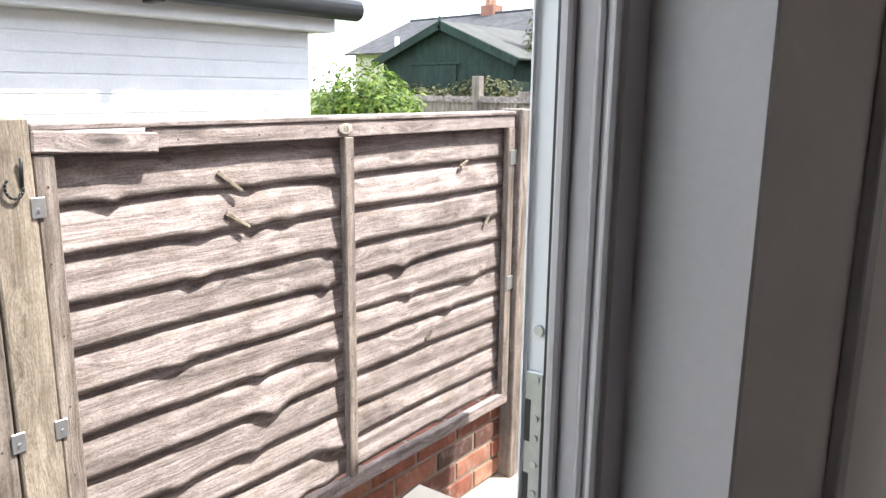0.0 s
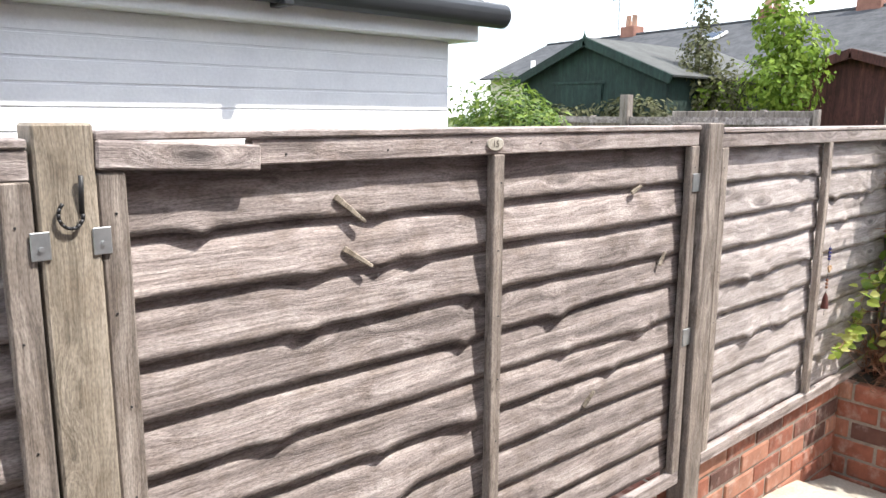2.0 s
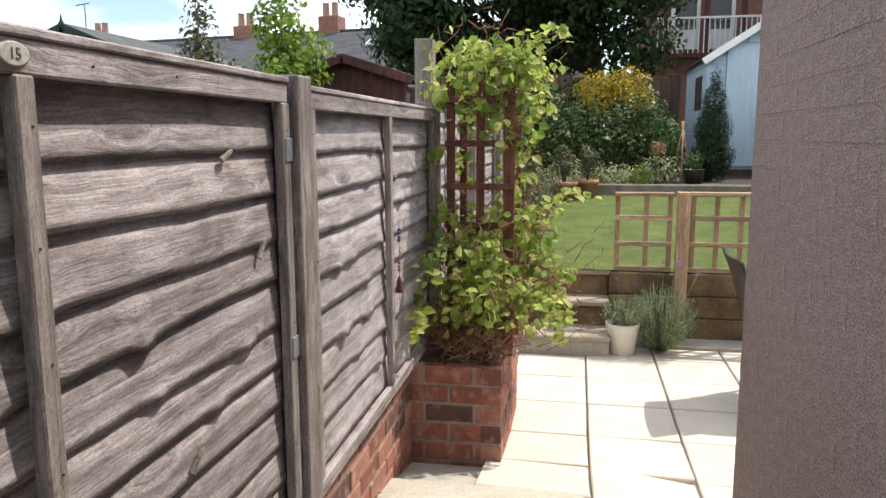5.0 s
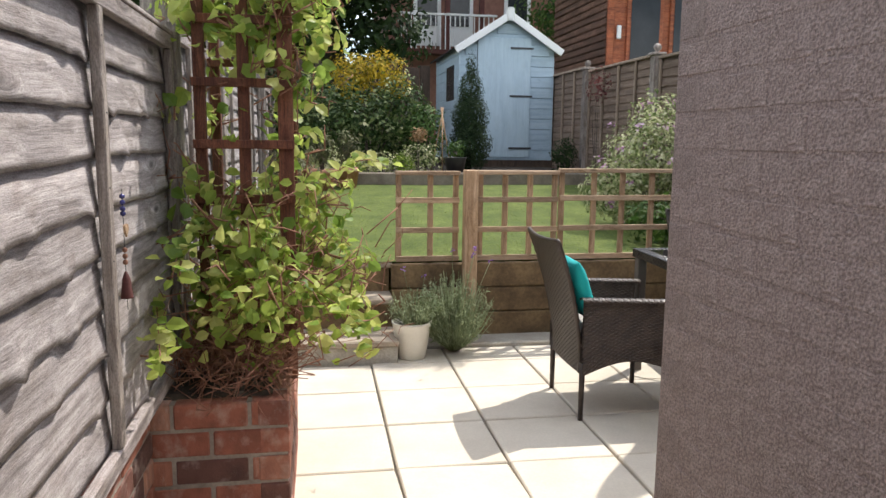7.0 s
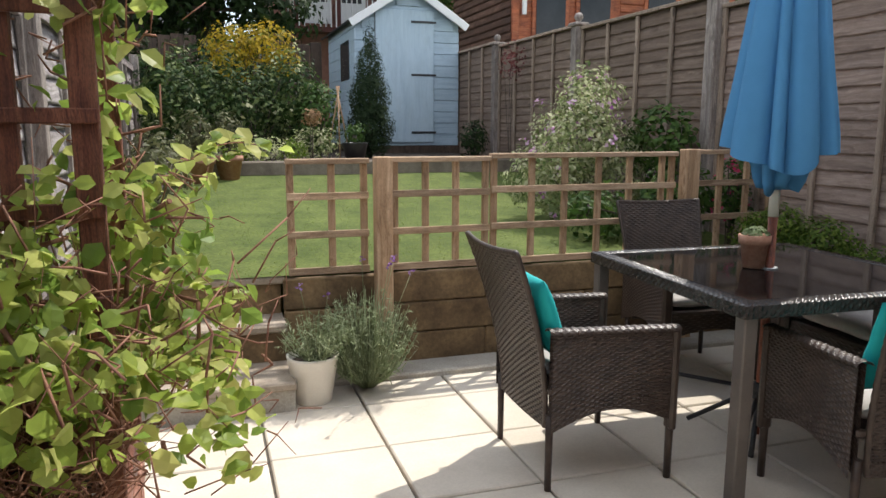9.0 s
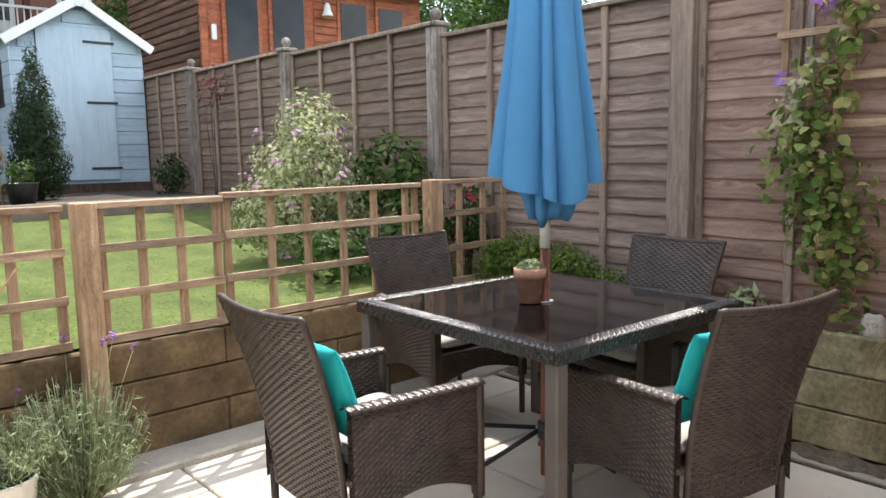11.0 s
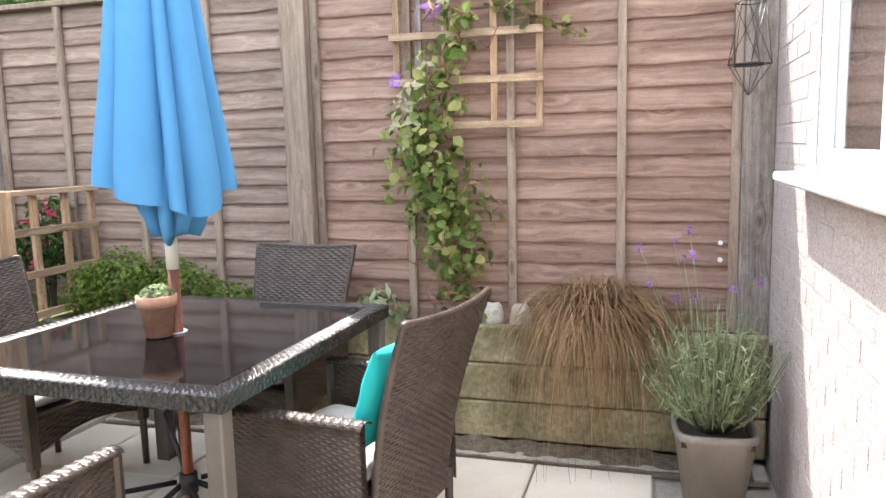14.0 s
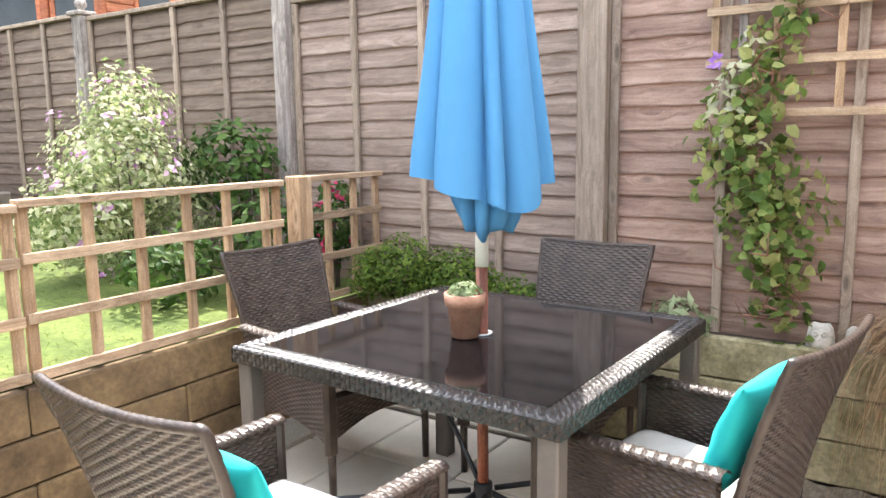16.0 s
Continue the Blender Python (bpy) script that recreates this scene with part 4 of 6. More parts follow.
# ---- right fence ----
def lap_board(L, h, seed):
    """A thin lapped board with a softly scalloped lower edge, facing -x."""
    rng = random.Random(seed)
    ph, f = rng.uniform(0, 9), rng.uniform(6.0, 8.5)
    bm = bmesh.new()
    n = 60
    rings = []
    for i in range(n + 1):
        y = L * i / n
        wav = noise.noise(Vector((y * f, seed * 2.1, ph)))
        low = 0.007 * wav + 0.006 * noise.noise(Vector((y * 2.2, seed * 1.7, 3)))
        puff = 0.004 * wav
        zb = -h - 0.012 + low
        rings.append([bm.verts.new(c) for c in ((0.0, y, 0), (-0.004, y, 0.002), (-0.009 - puff * 0.6, y, zb * 0.5), (-0.016 - puff, y, zb * 0.9), (-0.018 - puff, y, zb), (-0.011, y, zb), (-0.003, y, zb * 0.5))])
    q = len(rings[0])
    for a, b in zip(rings, rings[1:]):
        for i in range(q):
            bm.faces.new((a[i], a[(i + 1) % q], b[(i + 1) % q], b[i])).smooth = i in (1, 2, 3)
    bm.faces.new(rings[0])
    bm.faces.new(list(reversed(rings[-1])))
    return bm


def right_panel(y0, y1, z0, z1, seed, boards, label, battens=2, mat=GREY_BROWN):
    t = thing("overlap_fence", label, "fence", (RIGHT_X, y0, z0), group="brown fence panels")
    L, H = y1 - y0, z1 - z0
    gap = (H - 0.06) / boards
    for i in range(boards):
        b = part("board", lap_board(L, gap, seed * 31 + i), mat, t)
        b.location = (0.03, 0, H - 0.03 - i * gap)
    ys = [0.0] + [L * (k + 1) / (battens + 1) - 0.02 for k in range(battens)] + [L - 0.04]
    for y in ys:
        part("batten", boxed(-0.014, 0.010, y, y + 0.04, 0.0, H - 0.03, 0.003), BROWN_UP, t)
    part("top_rail", boxed(-0.022, 0.05, 0, L, H - 0.028, H, 0.003), BROWN_UP, t, "pale top rail")
    return t


RL = "reddish brown overlap fence panel with pale battens"
near_panel = right_panel(3.668, 5.675, 0.50, 2.26, 1, 17, RL, 3, BROWN_WOOD)
right_panel(5.80, 7.66, 0.50, 2.22, 2, 17, "greyish brown overlap fence panel with pale battens", 3)
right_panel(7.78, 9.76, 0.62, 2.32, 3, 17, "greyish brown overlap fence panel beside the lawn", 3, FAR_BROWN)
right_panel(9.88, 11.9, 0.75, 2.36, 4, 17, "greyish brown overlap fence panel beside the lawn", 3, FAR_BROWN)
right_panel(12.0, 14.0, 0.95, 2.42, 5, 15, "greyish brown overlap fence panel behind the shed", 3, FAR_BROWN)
fence_post(RIGHT_X - 0.01, 3.605, 0.0, 2.5, 0.125, GREY_UP, "grey brown fence post against the house wall")
fence_post(RIGHT_X - 0.01, 5.735, 0.0, 2.55, 0.115, BROWN_UP, "tall brown wooden fence post")
for y, z in ((7.72, 2.27), (9.82, 2.33), (11.95, 2.36)):
    fence_post(RIGHT_X - 0.01, y, 0.2, z, 0.11, GREY_UP, "grey brown fence post with a ball finial", "ball")


# ---- brick planter and low wall ----
lw = thing("low_brick_wall", "low red brick wall under the fence", "brick wall", kind="structure")
brick_wall(lw, -1.88, -1.745, 1.0, 4.42, 0.02, 6, 0.088, "e")
pt = thing("brick_planter", "red brick planter filled with dark soil", "planter", kind="structure")
brick_wall(pt, -1.80, -1.31, 4.42, 5.42, -0.03, 6, 0.096, "se")
part("soil", boxed(-1.76, -1.36, 4.47, 5.40, 0.40, 0.555, 0.02), SOIL, pt)
bx = solid("cream_plank", boxed(-0.09, 0.09, -0.55, 0.0, -0.03, 0.0, 0.004), CREAM_POT, "cream painted plank leaning near the fence foot", "plank")
bx.matrix_basis = pose(-1.52, 2.2, 0.50, 4, 0, 3)

ob = thing("obelisk_trellis", "red-brown wooden trellis among the climber leaves", "trellis", (-1.46, 4.78, 0.5))
for y, xs in ((0.0, (-0.15, 0.0, 0.145)), (0.42, (-0.15, 0.145))):
    for x in xs:
        w = 0.027 if x > 0.1 else 0.020
        part("upright", boxed(x - w, x + w, y - 0.016, y + 0.016, 0.0, 1.44, 0.003), RED_TRELLIS, ob)
    for z in (0.28, 0.465, 0.665, 0.86, 1.075, 1.29) if y == 0 else (0.36, 1.18):
        part("rung", boxed(-0.175, 0.175, y - 0.034, y - 0.017, z, z + 0.032, 0.003), RED_TRELLIS, ob)


def climber(name, spine, n, spread, size, mat, label, seed, twigs, base, trails=(), tangle=0):
    """A climbing plant: woody twigs and leaves scattered round a rising line of (x, y, z, radius)."""
    rng = random.Random(seed)
    t = thing(name, label, "climbing plant", base)
    off = Vector(base)
    bm = bmesh.new()
    for _ in range(twigs):
        a = Vector(rng.choice(spine)[:3]) - off + Vector((rng.gauss(0, spread * 0.5), rng.gauss(0, spread * 0.5), rng.gauss(0, 0.08)))
        b = a + Vector((rng.gauss(0, 0.07), rng.gauss(0, 0.07), rng.uniform(-0.06, 0.16)))
        m_ = (a + b) / 2 + Vector((rng.gauss(0, 0.03), rng.gauss(0, 0.03), rng.gauss(0, 0.03)))
        r = rng.uniform(0.0015, 0.0035)
        rod(bm, a, m_, r, 4)
        rod(bm, m_, b, r, 4, r * 0.5)
    for a, b in zip(spine, spine[1:]):
        if (Vector(a[:3]) - Vector(b[:3])).length < 0.22:
            rod(bm, Vector(a[:3]) - off, Vector(b[:3]) - off, 0.006, 6, 0.005)
    pts = []
    wts = [s[3] ** 2 for s in spine]
    for s in rng.choices(spine, weights=wts, k=n):
        w = Vector((rng.gauss(0, 1), rng.gauss(0, 1), rng.gauss(0, 0.9)))
        d = w.normalized()
        pts.append((Vector(s[:3]) - off + d * s[3] * rng.random() ** 0.6, d))
    for tr in trails:
        p = Vector(tr[0])
        q = Vector(tr[1])
        sag = tr[2]
        prev = None
        for i in range(15):
            k = i / 14
            c = p.lerp(q, k) + Vector((0, 0, -sag * 4 * k * (1 - k)))
            if prev is not None:
                rod(bm, prev - off, c - off, 0.002, 4)
            prev = c
            for _ in range(3):
                pts.append((c - off + Vector((rng.gauss(0, 0.02), rng.gauss(0, 0.02), rng.gauss(0, 0.02))), Vector((0, -0.3, 1))))
    for _ in range(tangle):
        a = Vector((rng.uniform(-0.22, 0.20), rng.uniform(-0.38, 0.35), rng.uniform(-0.02, 0.10)))
        b = a + Vector((rng.gauss(0, 0.09), rng.gauss(0, 0.09), rng.uniform(-0.03, 0.20)))
        m_ = (a + b) / 2 + Vector((rng.gauss(0, 0.05), rng.gauss(0, 0.05), rng.gauss(0, 0.04)))
        r = rng.uniform(0.0012, 0.0028)
        rod(bm, a, m_, r, 4)
        rod(bm, m_, b, r, 4, r * 0.5)
    part("twig_tangle", bm, TWIG, t)["kind"] = "stuff"
    part("leaves", leaves("leaves", pts, size, mat, rng, flat=0.5, wide=0.78, fine=True), mat, t)
    return t


rng = random.Random(12)
spine = []
for k in range(30):
    z = 0.66 + 0.50 * k / 29
    spine.append((-1.46 + rng.uniform(-0.16, 0.20), 4.83 + rng.uniform(-0.28, 0.28), z, 0.15))
for k in range(22):
    z = 1.15 + 0.55 * k / 21
    spine.append((-1.50 + rng.choice((-0.17, 0.0, 0.17, 0.2)) + rng.uniform(-0.04, 0.05), 4.88 + rng.uniform(-0.2, 0.3), z, 0.095))
spine += [(-1.46 + rng.uniform(-0.24, 0.30), 4.9 + rng.uniform(-0.25, 0.3), rng.uniform(1.72, 2.06), 0.15) for _ in range(34)]
spine += [(-1.22 + rng.uniform(-0.12, 0.10), 4.95 + rng.uniform(-0.25, 0.3), rng.uniform(0.72, 1.22), 0.13) for _ in range(18)]
spine += [(-1.10 + rng.uniform(-0.10, 0.06), 4.85 + rng.uniform(-0.28, 0.3), rng.uniform(0.64, 1.0), 0.10) for _ in range(14)]
spine += [(-1.45 + rng.uniform(-0.22, 0.2), 4.50 + rng.uniform(-0.10, 0.12), rng.uniform(0.74, 1.08), 0.11) for _ in range(12)]
climber("climbing_shrub", spine, 2500, 0.17, 0.054, LEAF_CLIMB, "lime green leafy climber on a trellis in a brick planter", 5, 520, (-1.5, 4.85, 0.55), tangle=760,
        trails=[((-1.25, 4.75, 0.85), (-1.02, 4.52, 0.70), -0.03), ((-1.2, 5.0, 1.2), (-0.93, 5.2, 1.30), -0.05), ((-1.75, 4.6, 0.9), (-1.62, 4.0, 0.82), 0.03), ((-1.62, 4.55, 1.1), (-1.62, 4.2, 1.0), -0.03), ((-1.3, 4.9, 2.0), (-1.05, 4.8, 2.12), -0.04), ((-1.4, 4.8, 2.0), (-1.15, 4.6, 1.86), -0.05)])

ch = thing("wind_chime", "hanging string of blue beads, a wooden heart and a rusty bell", "wind chime", (FENCE_X + 0.03, 3.985, 1.27))
ch.scale = (0.62, 0.62, 0.62)
part("string", rod(bmesh.new(), (0, 0, 0), (0, 0, -0.50), 0.0015, 5), BLACK_METAL, ch)
for z in (-0.03, -0.055, -0.08, -0.10, -0.25, -0.275, -0.30):
    part("bead", lathe([(0.003, z - 0.011), (0.011, z - 0.005), (0.011, z + 0.005), (0.003, z + 0.011)], 10), plain_mat("bead_blue", (0.03, 0.03, 0.14), (0.06, 0.06, 0.22), 0.2), ch, "dark blue glass bead") if z > -0.2 else part("bead", lathe([(0.003, z - 0.011), (0.010, z - 0.005), (0.010, z + 0.005), (0.003, z + 0.011)], 10), TWIG, ch)
bm = bmesh.new()
pts = [bm.verts.new((0.004, 0.028 * (math.sin(a) ** 3), -0.165 + 0.0018 * (13 * math.cos(a) - 5 * math.cos(2 * a) - 2 * math.cos(3 * a) - math.cos(4 * a)))) for a in [2 * math.pi * i / 28 for i in range(28)]]
f = bm.faces.new(pts)
ex = bmesh.ops.extrude_face_region(bm, geom=[f])
bmesh.ops.translate(bm, vec=(0.009, 0, 0), verts=[v for v in ex["geom"] if isinstance(v, bmesh.types.BMVert)])
part("heart", bm, TAN_Z, ch, "tan wooden heart")
part("bell", lathe([(0.026, -0.45), (0.025, -0.443), (0.016, -0.37), (0.006, -0.342), (0.002, -0.338)], 16), DARK_RED, ch, "rust red metal bell")


# ---- garden furniture ----
def weave(surf, nu, nv, amp, open_at=None):
    """A woven sheet: strands that run over and under, on the surface surf(u, v) -> (place, normal)."""
    bm = bmesh.new()
    grid = []
    for j in range(2 * nv + 1):
        line = []
        for i in range(2 * nu + 1):
            p, n_ = surf(i / (2 * nu), j / (2 * nv))
            if j % 2 == 0:
                hgt = -amp * 0.55
            elif i % 2 == 0:
                hgt = 0.0
            else:
                hgt = amp if (i // 2 + j // 2) % 2 else -amp * 0.7
            line.append(bm.verts.new(Vector(p) + Vector(n_) * hgt))
        grid.append(line)
    for j in range(2 * nv):
        for i in range(2 * nu):
            if open_at and j % 4 == 1 and i % 4 == 1 and open_at(i / (2 * nu), j / (2 * nv)):
                continue
            bm.faces.new((grid[j][i], grid[j][i + 1], grid[j + 1][i + 1], grid[j + 1][i]))
    return bm


def chair():
    """A high-backed wicker armchair that faces +y."""
    t = thing("wicker_chair", "dark brown wicker armchair drawn up to the table", "chair", (0, 0, 0), group="chairs round the table")

    def back(side):
        def f(u, v):
            w = 0.210 + 0.056 * v
            x = (u - 0.5) * 2 * w
            z = 0.24 + 0.668 * v + 0.012 * (2 * u - 1) ** 2 * v
            y = -0.235 - 0.165 * v ** 1.7 + 0.022 * (2 * u - 1) ** 2 * (0.4 + v * 0.6)
            return (x, y + side * 0.009, z), (0, side, 0.12)
        return f

    def low_arc(u, v):
        return 0.05 + 0.04 * math.sin(math.pi * u) < v < 0.16 + 0.06 * math.sin(math.pi * u)

    def low_side(u, v):
        return 0.08 < u < 0.9 and (0.05 < v < 0.24 or (0.80 < v < 0.90 and 0.25 < u < 0.45))
    part("backrest", weave(back(-1), 24, 60, 0.0034, low_arc), WICKER, t)
    part("backrest_front", weave(back(1), 24, 60, 0.0034, low_arc), WICKER, t)
    bm = bmesh.new()
    pts = [Vector(back(0)(i / 16, 1.0)[0]) for i in range(17)]
    pts = [Vector(back(0)(0.0, j / 12)[0]) for j in range(12)] + pts + [Vector(back(0)(1.0, 1 - j / 12)[0]) for j in range(1, 13)]
    fine = [a.lerp(b_, k / 4) for a, b_ in zip(pts, pts[1:]) for k in range(4)] + [pts[-1]]
    tube(bm, fine, [0.0095 + 0.0028 * abs(math.sin(k * 1.15)) for k in range(len(fine))])
    part("back_rim", bm, WICKER, t)
    for s in (-1, 1):
        def sidef(u, v, s=s, o=1):
            y = -0.235 + 0.50 * u
            low = 0.24 + 0.07 * math.sin(math.pi * u)
            z = low + (0.625 - 0.02 * u - low) * v
            return (s * (0.268 + 0.012 * u) + o * s * 0.014, y, z), (s * o, 0, 0)
        part("side_panel", weave(lambda u, v, g=sidef: g(u, v), 26, 34, 0.0030, low_side), WICKER, t)
        part("side_panel_inner", weave(lambda u, v, g=sidef: g(u, v, o=-1), 26, 34, 0.0030, low_side), WICKER, t)

        def armf(u, v, s=s):
            y = -0.25 + 0.535 * v
            w = 0.030
            a = math.pi * u
            return (s * (0.268 + 0.012 * v) - w * math.cos(a), y, 0.622 - 0.02 * v + 0.018 * math.sin(a)), (-math.cos(a) * 0.6, 0, 1)
        part("armrest", weave(armf, 4, 34, 0.0022), WICKER, t)
        part("arm_front", boxed(s * 0.280 - 0.028, s * 0.280 + 0.028, 0.255, 0.287, 0.20, 0.606, 0.010), WICKER, t)
        for y, r in ((-0.225, 0.016), (0.270, 0.017)):
            part("leg", rod(bmesh.new(), (s * (0.245 if y < 0 else 0.278), y, 0.0), (s * (0.245 if y < 0 else 0.278), y, 0.30), r * 0.85, 8, r), WICKER, t)
    part("seat", boxed(-0.262, 0.262, -0.235, 0.262, 0.375, 0.405, 0.008), WICKER, t)

    def frontf(u, v):
        return ((u - 0.5) * 0.52, 0.268, 0.25 + 0.05 * math.sin(math.pi * u) + (0.14 - 0.05 * math.sin(math.pi * u)) * v), (0, 1, 0)
    part("front_panel", weave(frontf, 20, 8, 0.0033), WICKER, t)
    return t


def pillow(w, h, d, puff=2.2):
    """A soft square cushion lying in the xy plane, with pinched corners and creases."""
    bm = bmesh.new()
    n = 22
    grid = {}
    for side in (1, -1):
        for j in range(n + 1):
            for i in range(n + 1):
                u, v = 2 * i / n - 1, 2 * j / n - 1
                edge = i in (0, n) or j in (0, n)
                if edge and side == -1:
                    grid[(side, i, j)] = grid[(1, i, j)]
                    continue
                e = max(0.0, (1 - abs(u) ** puff) * (1 - abs(v) ** puff))
                x, y = u * w / 2 * (1 - 0.06 * (1 - abs(v)) * abs(u)), v * h / 2 * (1 - 0.06 * (1 - abs(u)) * abs(v))
                z = side * d / 2 * e ** 0.45 + 0.012 * e * noise.noise(Vector((u * 3, v * 3, side * 3)))
                grid[(side, i, j)] = bm.verts.new((x, y, z))
    for side in (1, -1):
        for j in range(n):
            for i in range(n):
                q = [grid[(side, i, j)], grid[(side, i + 1, j)], grid[(side, i + 1, j + 1)], grid[(side, i, j + 1)]]
                bm.faces.new(q if side == 1 else q[::-1]).smooth = True
    return bm


CHAIRS = [(0.32, 5.665, -91), (1.16, 4.955, -12), (1.467, 6.50, 175), (1.93, 5.685, 86.5)]
first = chair()
seat_me = mesh_of("seat_pad", pillow(0.47, 0.46, 0.075, 6.0), SEAT_CLOTH)
cush_me = mesh_of("cushion", pillow(0.335, 0.335, 0.092), TEAL_CLOTH)
for k, (x, y, rz) in enumerate(CHAIRS):
    m = pose(x, y, 0, 0, 0, rz)
    if k == 0:
        first.matrix_basis = m
    else:
        c = copy_thing(first, m)
    s = tagged(new("seat_pad", seat_me), "pale grey cloth seat pad on the wicker chair", "seat pad", group="seat pads")
    s.matrix_basis = m @ pose(0, 0.02, 0.442)
    if k < 2:
        cu = tagged(new("cushion", cush_me), "turquoise scatter cushion leaning against the chair back", "cushion", group="turquoise cushions")
        cu.matrix_basis = m @ pose(-0.085 if k else 0.10, -0.213, 0.672 if k else 0.655, 108, 0, 2 if k else -2)


def table():
    t = thing("garden_table", "square dark wicker garden table with a black glass top", "table", (1.24, 5.635, 0), rz=-2)
    H, R, Z = 0.570, 0.070, 0.757
    bm = bmesh.new()
    for k in range(4):
        q = pose(0, 0, 0, 0, 0, 90 * k).to_3x3()

        def top(u, v, q=q):
            a = math.pi * u
            x = (2 * v - 1) * (H - R * (0.5 - 0.5 * math.cos(a)))
            return q @ Vector((x, -H + R * (0.5 - 0.5 * math.cos(a)), Z - 0.006 + 0.007 * math.sin(a))), Vector((0, 0, 1))

        def face(u, v, q=q):
            return q @ Vector(((2 * v - 1) * H, -H, Z - 0.052 + 0.046 * u)), q @ Vector((0, -1, 0))
        part("rim", weave(top, 4, 78, 0.0026), RIM_WICKER, t, "glossy woven rim")
        part("apron", weave(face, 3, 62, 0.0028), RIM_WICKER, t)
        part("leg", boxed(-H + 0.012, -H + 0.068, -H + 0.012, -H + 0.068, 0.0, Z - 0.05, 0.005, m=q.to_4x4()), TABLE_LEG, t)
        bm2 = bmesh.new()
        rod(bm2, q @ Vector((-H + 0.05, -H + 0.05, 0.22)), q @ Vector((-0.03, -0.03, 0.20)), 0.010, 8)
        part("cross_bar", bm2, BLACK_METAL, t)
    part("underframe", boxed(-H + 0.02, H - 0.02, -H + 0.02, H - 0.02, Z - 0.048, Z - 0.03), BLACK_METAL, t)
    part("glass_top", boxed(-H + R, H - R, -H + R, H - R, Z - 0.012, Z - 0.003, 0.001), BLACK_GLASS, t, "smoked black glass")
    part("hole_ring", lathe([(0.026, Z - 0.003), (0.036, Z - 0.003), (0.036, Z + 0.003), (0.026, Z + 0.003)], 20, at=(-0.018, -0.012, 0), close=False), STEEL, t, "pale hole ring")
    return t


table()


def umbrella():
    """A folded parasol whose pole stands through the table."""
    t = thing("garden_umbrella", "folded blue canvas parasol on a red-brown pole through the table", "umbrella", (1.222, 5.622, 0))
    part("pole", rod(bmesh.new(), (0, 0, 0.0), (0, 0, 0.99), 0.019, 14), POLE_WOOD, t)
    part("sleeve", rod(bmesh.new(), (0, 0, 0.98), (0, 0, 1.14), 0.0215, 14), CREAM_POT, t, "pale pole joint")
    part("upper_pole", rod(bmesh.new(), (0, 0, 1.14), (0, 0, 2.66), 0.018, 12), POLE_WOOD, t)
    for k in range(4):
        a = math.pi / 4 + k * math.pi / 2
        bm = bmesh.new()
        rod(bm, (0.02 * math.cos(a), 0.02 * math.sin(a), 0.20), (0.30 * math.cos(a), 0.30 * math.sin(a), 0.012), 0.011, 8)
        part("foot", bm, BLACK_METAL, t, "black splayed foot")
    part("collar", lathe([(0.021, 0.16), (0.032, 0.165), (0.032, 0.235), (0.021, 0.24)], 16), BLACK_METAL, t)
    rows = [(0.026, 2.62), (0.050, 2.52), (0.078, 2.38), (0.105, 2.2), (0.127, 2.0), (0.150, 1.8), (0.176, 1.6), (0.198, 1.45), (0.214, 1.34), (0.220, 1.265)]
    creases = [-208, -152, -130, -78, -60, -10, 45, 98, 122, 152]
    n = 264
    hang = math.radians(-122)

    def lobe(a, k, depth, turn):
        """Broad cloth panels that meet in sharp folds, each lapping over the next."""
        d = (math.degrees(a) - turn * k + 208) % 360 - 208
        for c0, c1 in zip(creases, creases[1:]):
            if c0 <= d < c1:
                break
        u, wide = (d - c0) / (c1 - c0), min(1.0, (c1 - c0) / 42)
        return 1 - depth * k * (0.55 + 0.45 * wide) * (1 - math.sin(math.pi * u ** 0.62) ** 0.55) + 0.05 * k * wide * u
    bm = bmesh.new()
    rings = []
    for i, (r, z) in enumerate(rows):
        k = 0.25 + 0.75 * i / (len(rows) - 1)
        ring = []
        for j in range(n):
            a = 2 * math.pi * j / n - math.pi
            hem = (-0.045 * math.cos(a - hang) - 0.050 * max(0, math.cos(a - hang)) ** 6 + 0.010 * math.sin(5 * a + 1)) * (i / (len(rows) - 1.0)) ** 4
            rr = r * lobe(a, k, 0.50, 9) * (1 + 0.06 * math.cos(2 * (a - 2.3))) + 0.003 * k * noise.noise(Vector((a * 5, z * 5, 1)))
            ring.append(bm.verts.new((rr * math.cos(a), rr * math.sin(a), z + hem)))
        rings.append(ring)
    for a_, b_ in zip(rings, rings[1:]):
        for j in range(n):
            bm.faces.new((a_[j], b_[j], b_[(j + 1) % n], a_[(j + 1) % n])).smooth = True
    part("canopy", bm, BLUE_CLOTH, t)
    bm = bmesh.new()
    rings = []
    for i, (r, z) in enumerate(((0.10, 1.42), (0.118, 1.34), (0.124, 1.28), (0.122, 1.225), (0.110, 1.175), (0.088, 1.130), (0.052, 1.100), (0.020, 1.115))):
        ring = []
        for j in range(n):
            a = 2 * math.pi * j / n - math.pi
            rr = r * (0.62 + 0.42 * abs(math.sin(4.5 * a + 0.8 * math.sin(2 * a) + i * 0.16)) ** 0.7)
            drop = 0.022 * math.sin(3 * a + 0.6) + 0.014 * math.sin(8 * a + 0.4) - 0.030 * math.cos(a - hang) if 0 < i < 6 else 0
            ring.append(bm.verts.new((rr * math.cos(a) - 0.012, rr * math.sin(a) - 0.016, z + drop)))
        rings.append(ring)
    for a_, b_ in zip(rings, rings[1:]):
        for j in range(n):
            bm.faces.new((a_[j], b_[j], b_[(j + 1) % n], a_[(j + 1) % n])).smooth = True
    part("canopy_tuck", bm, BLUE_CLOTH, t, "gathered lower folds of the canopy")
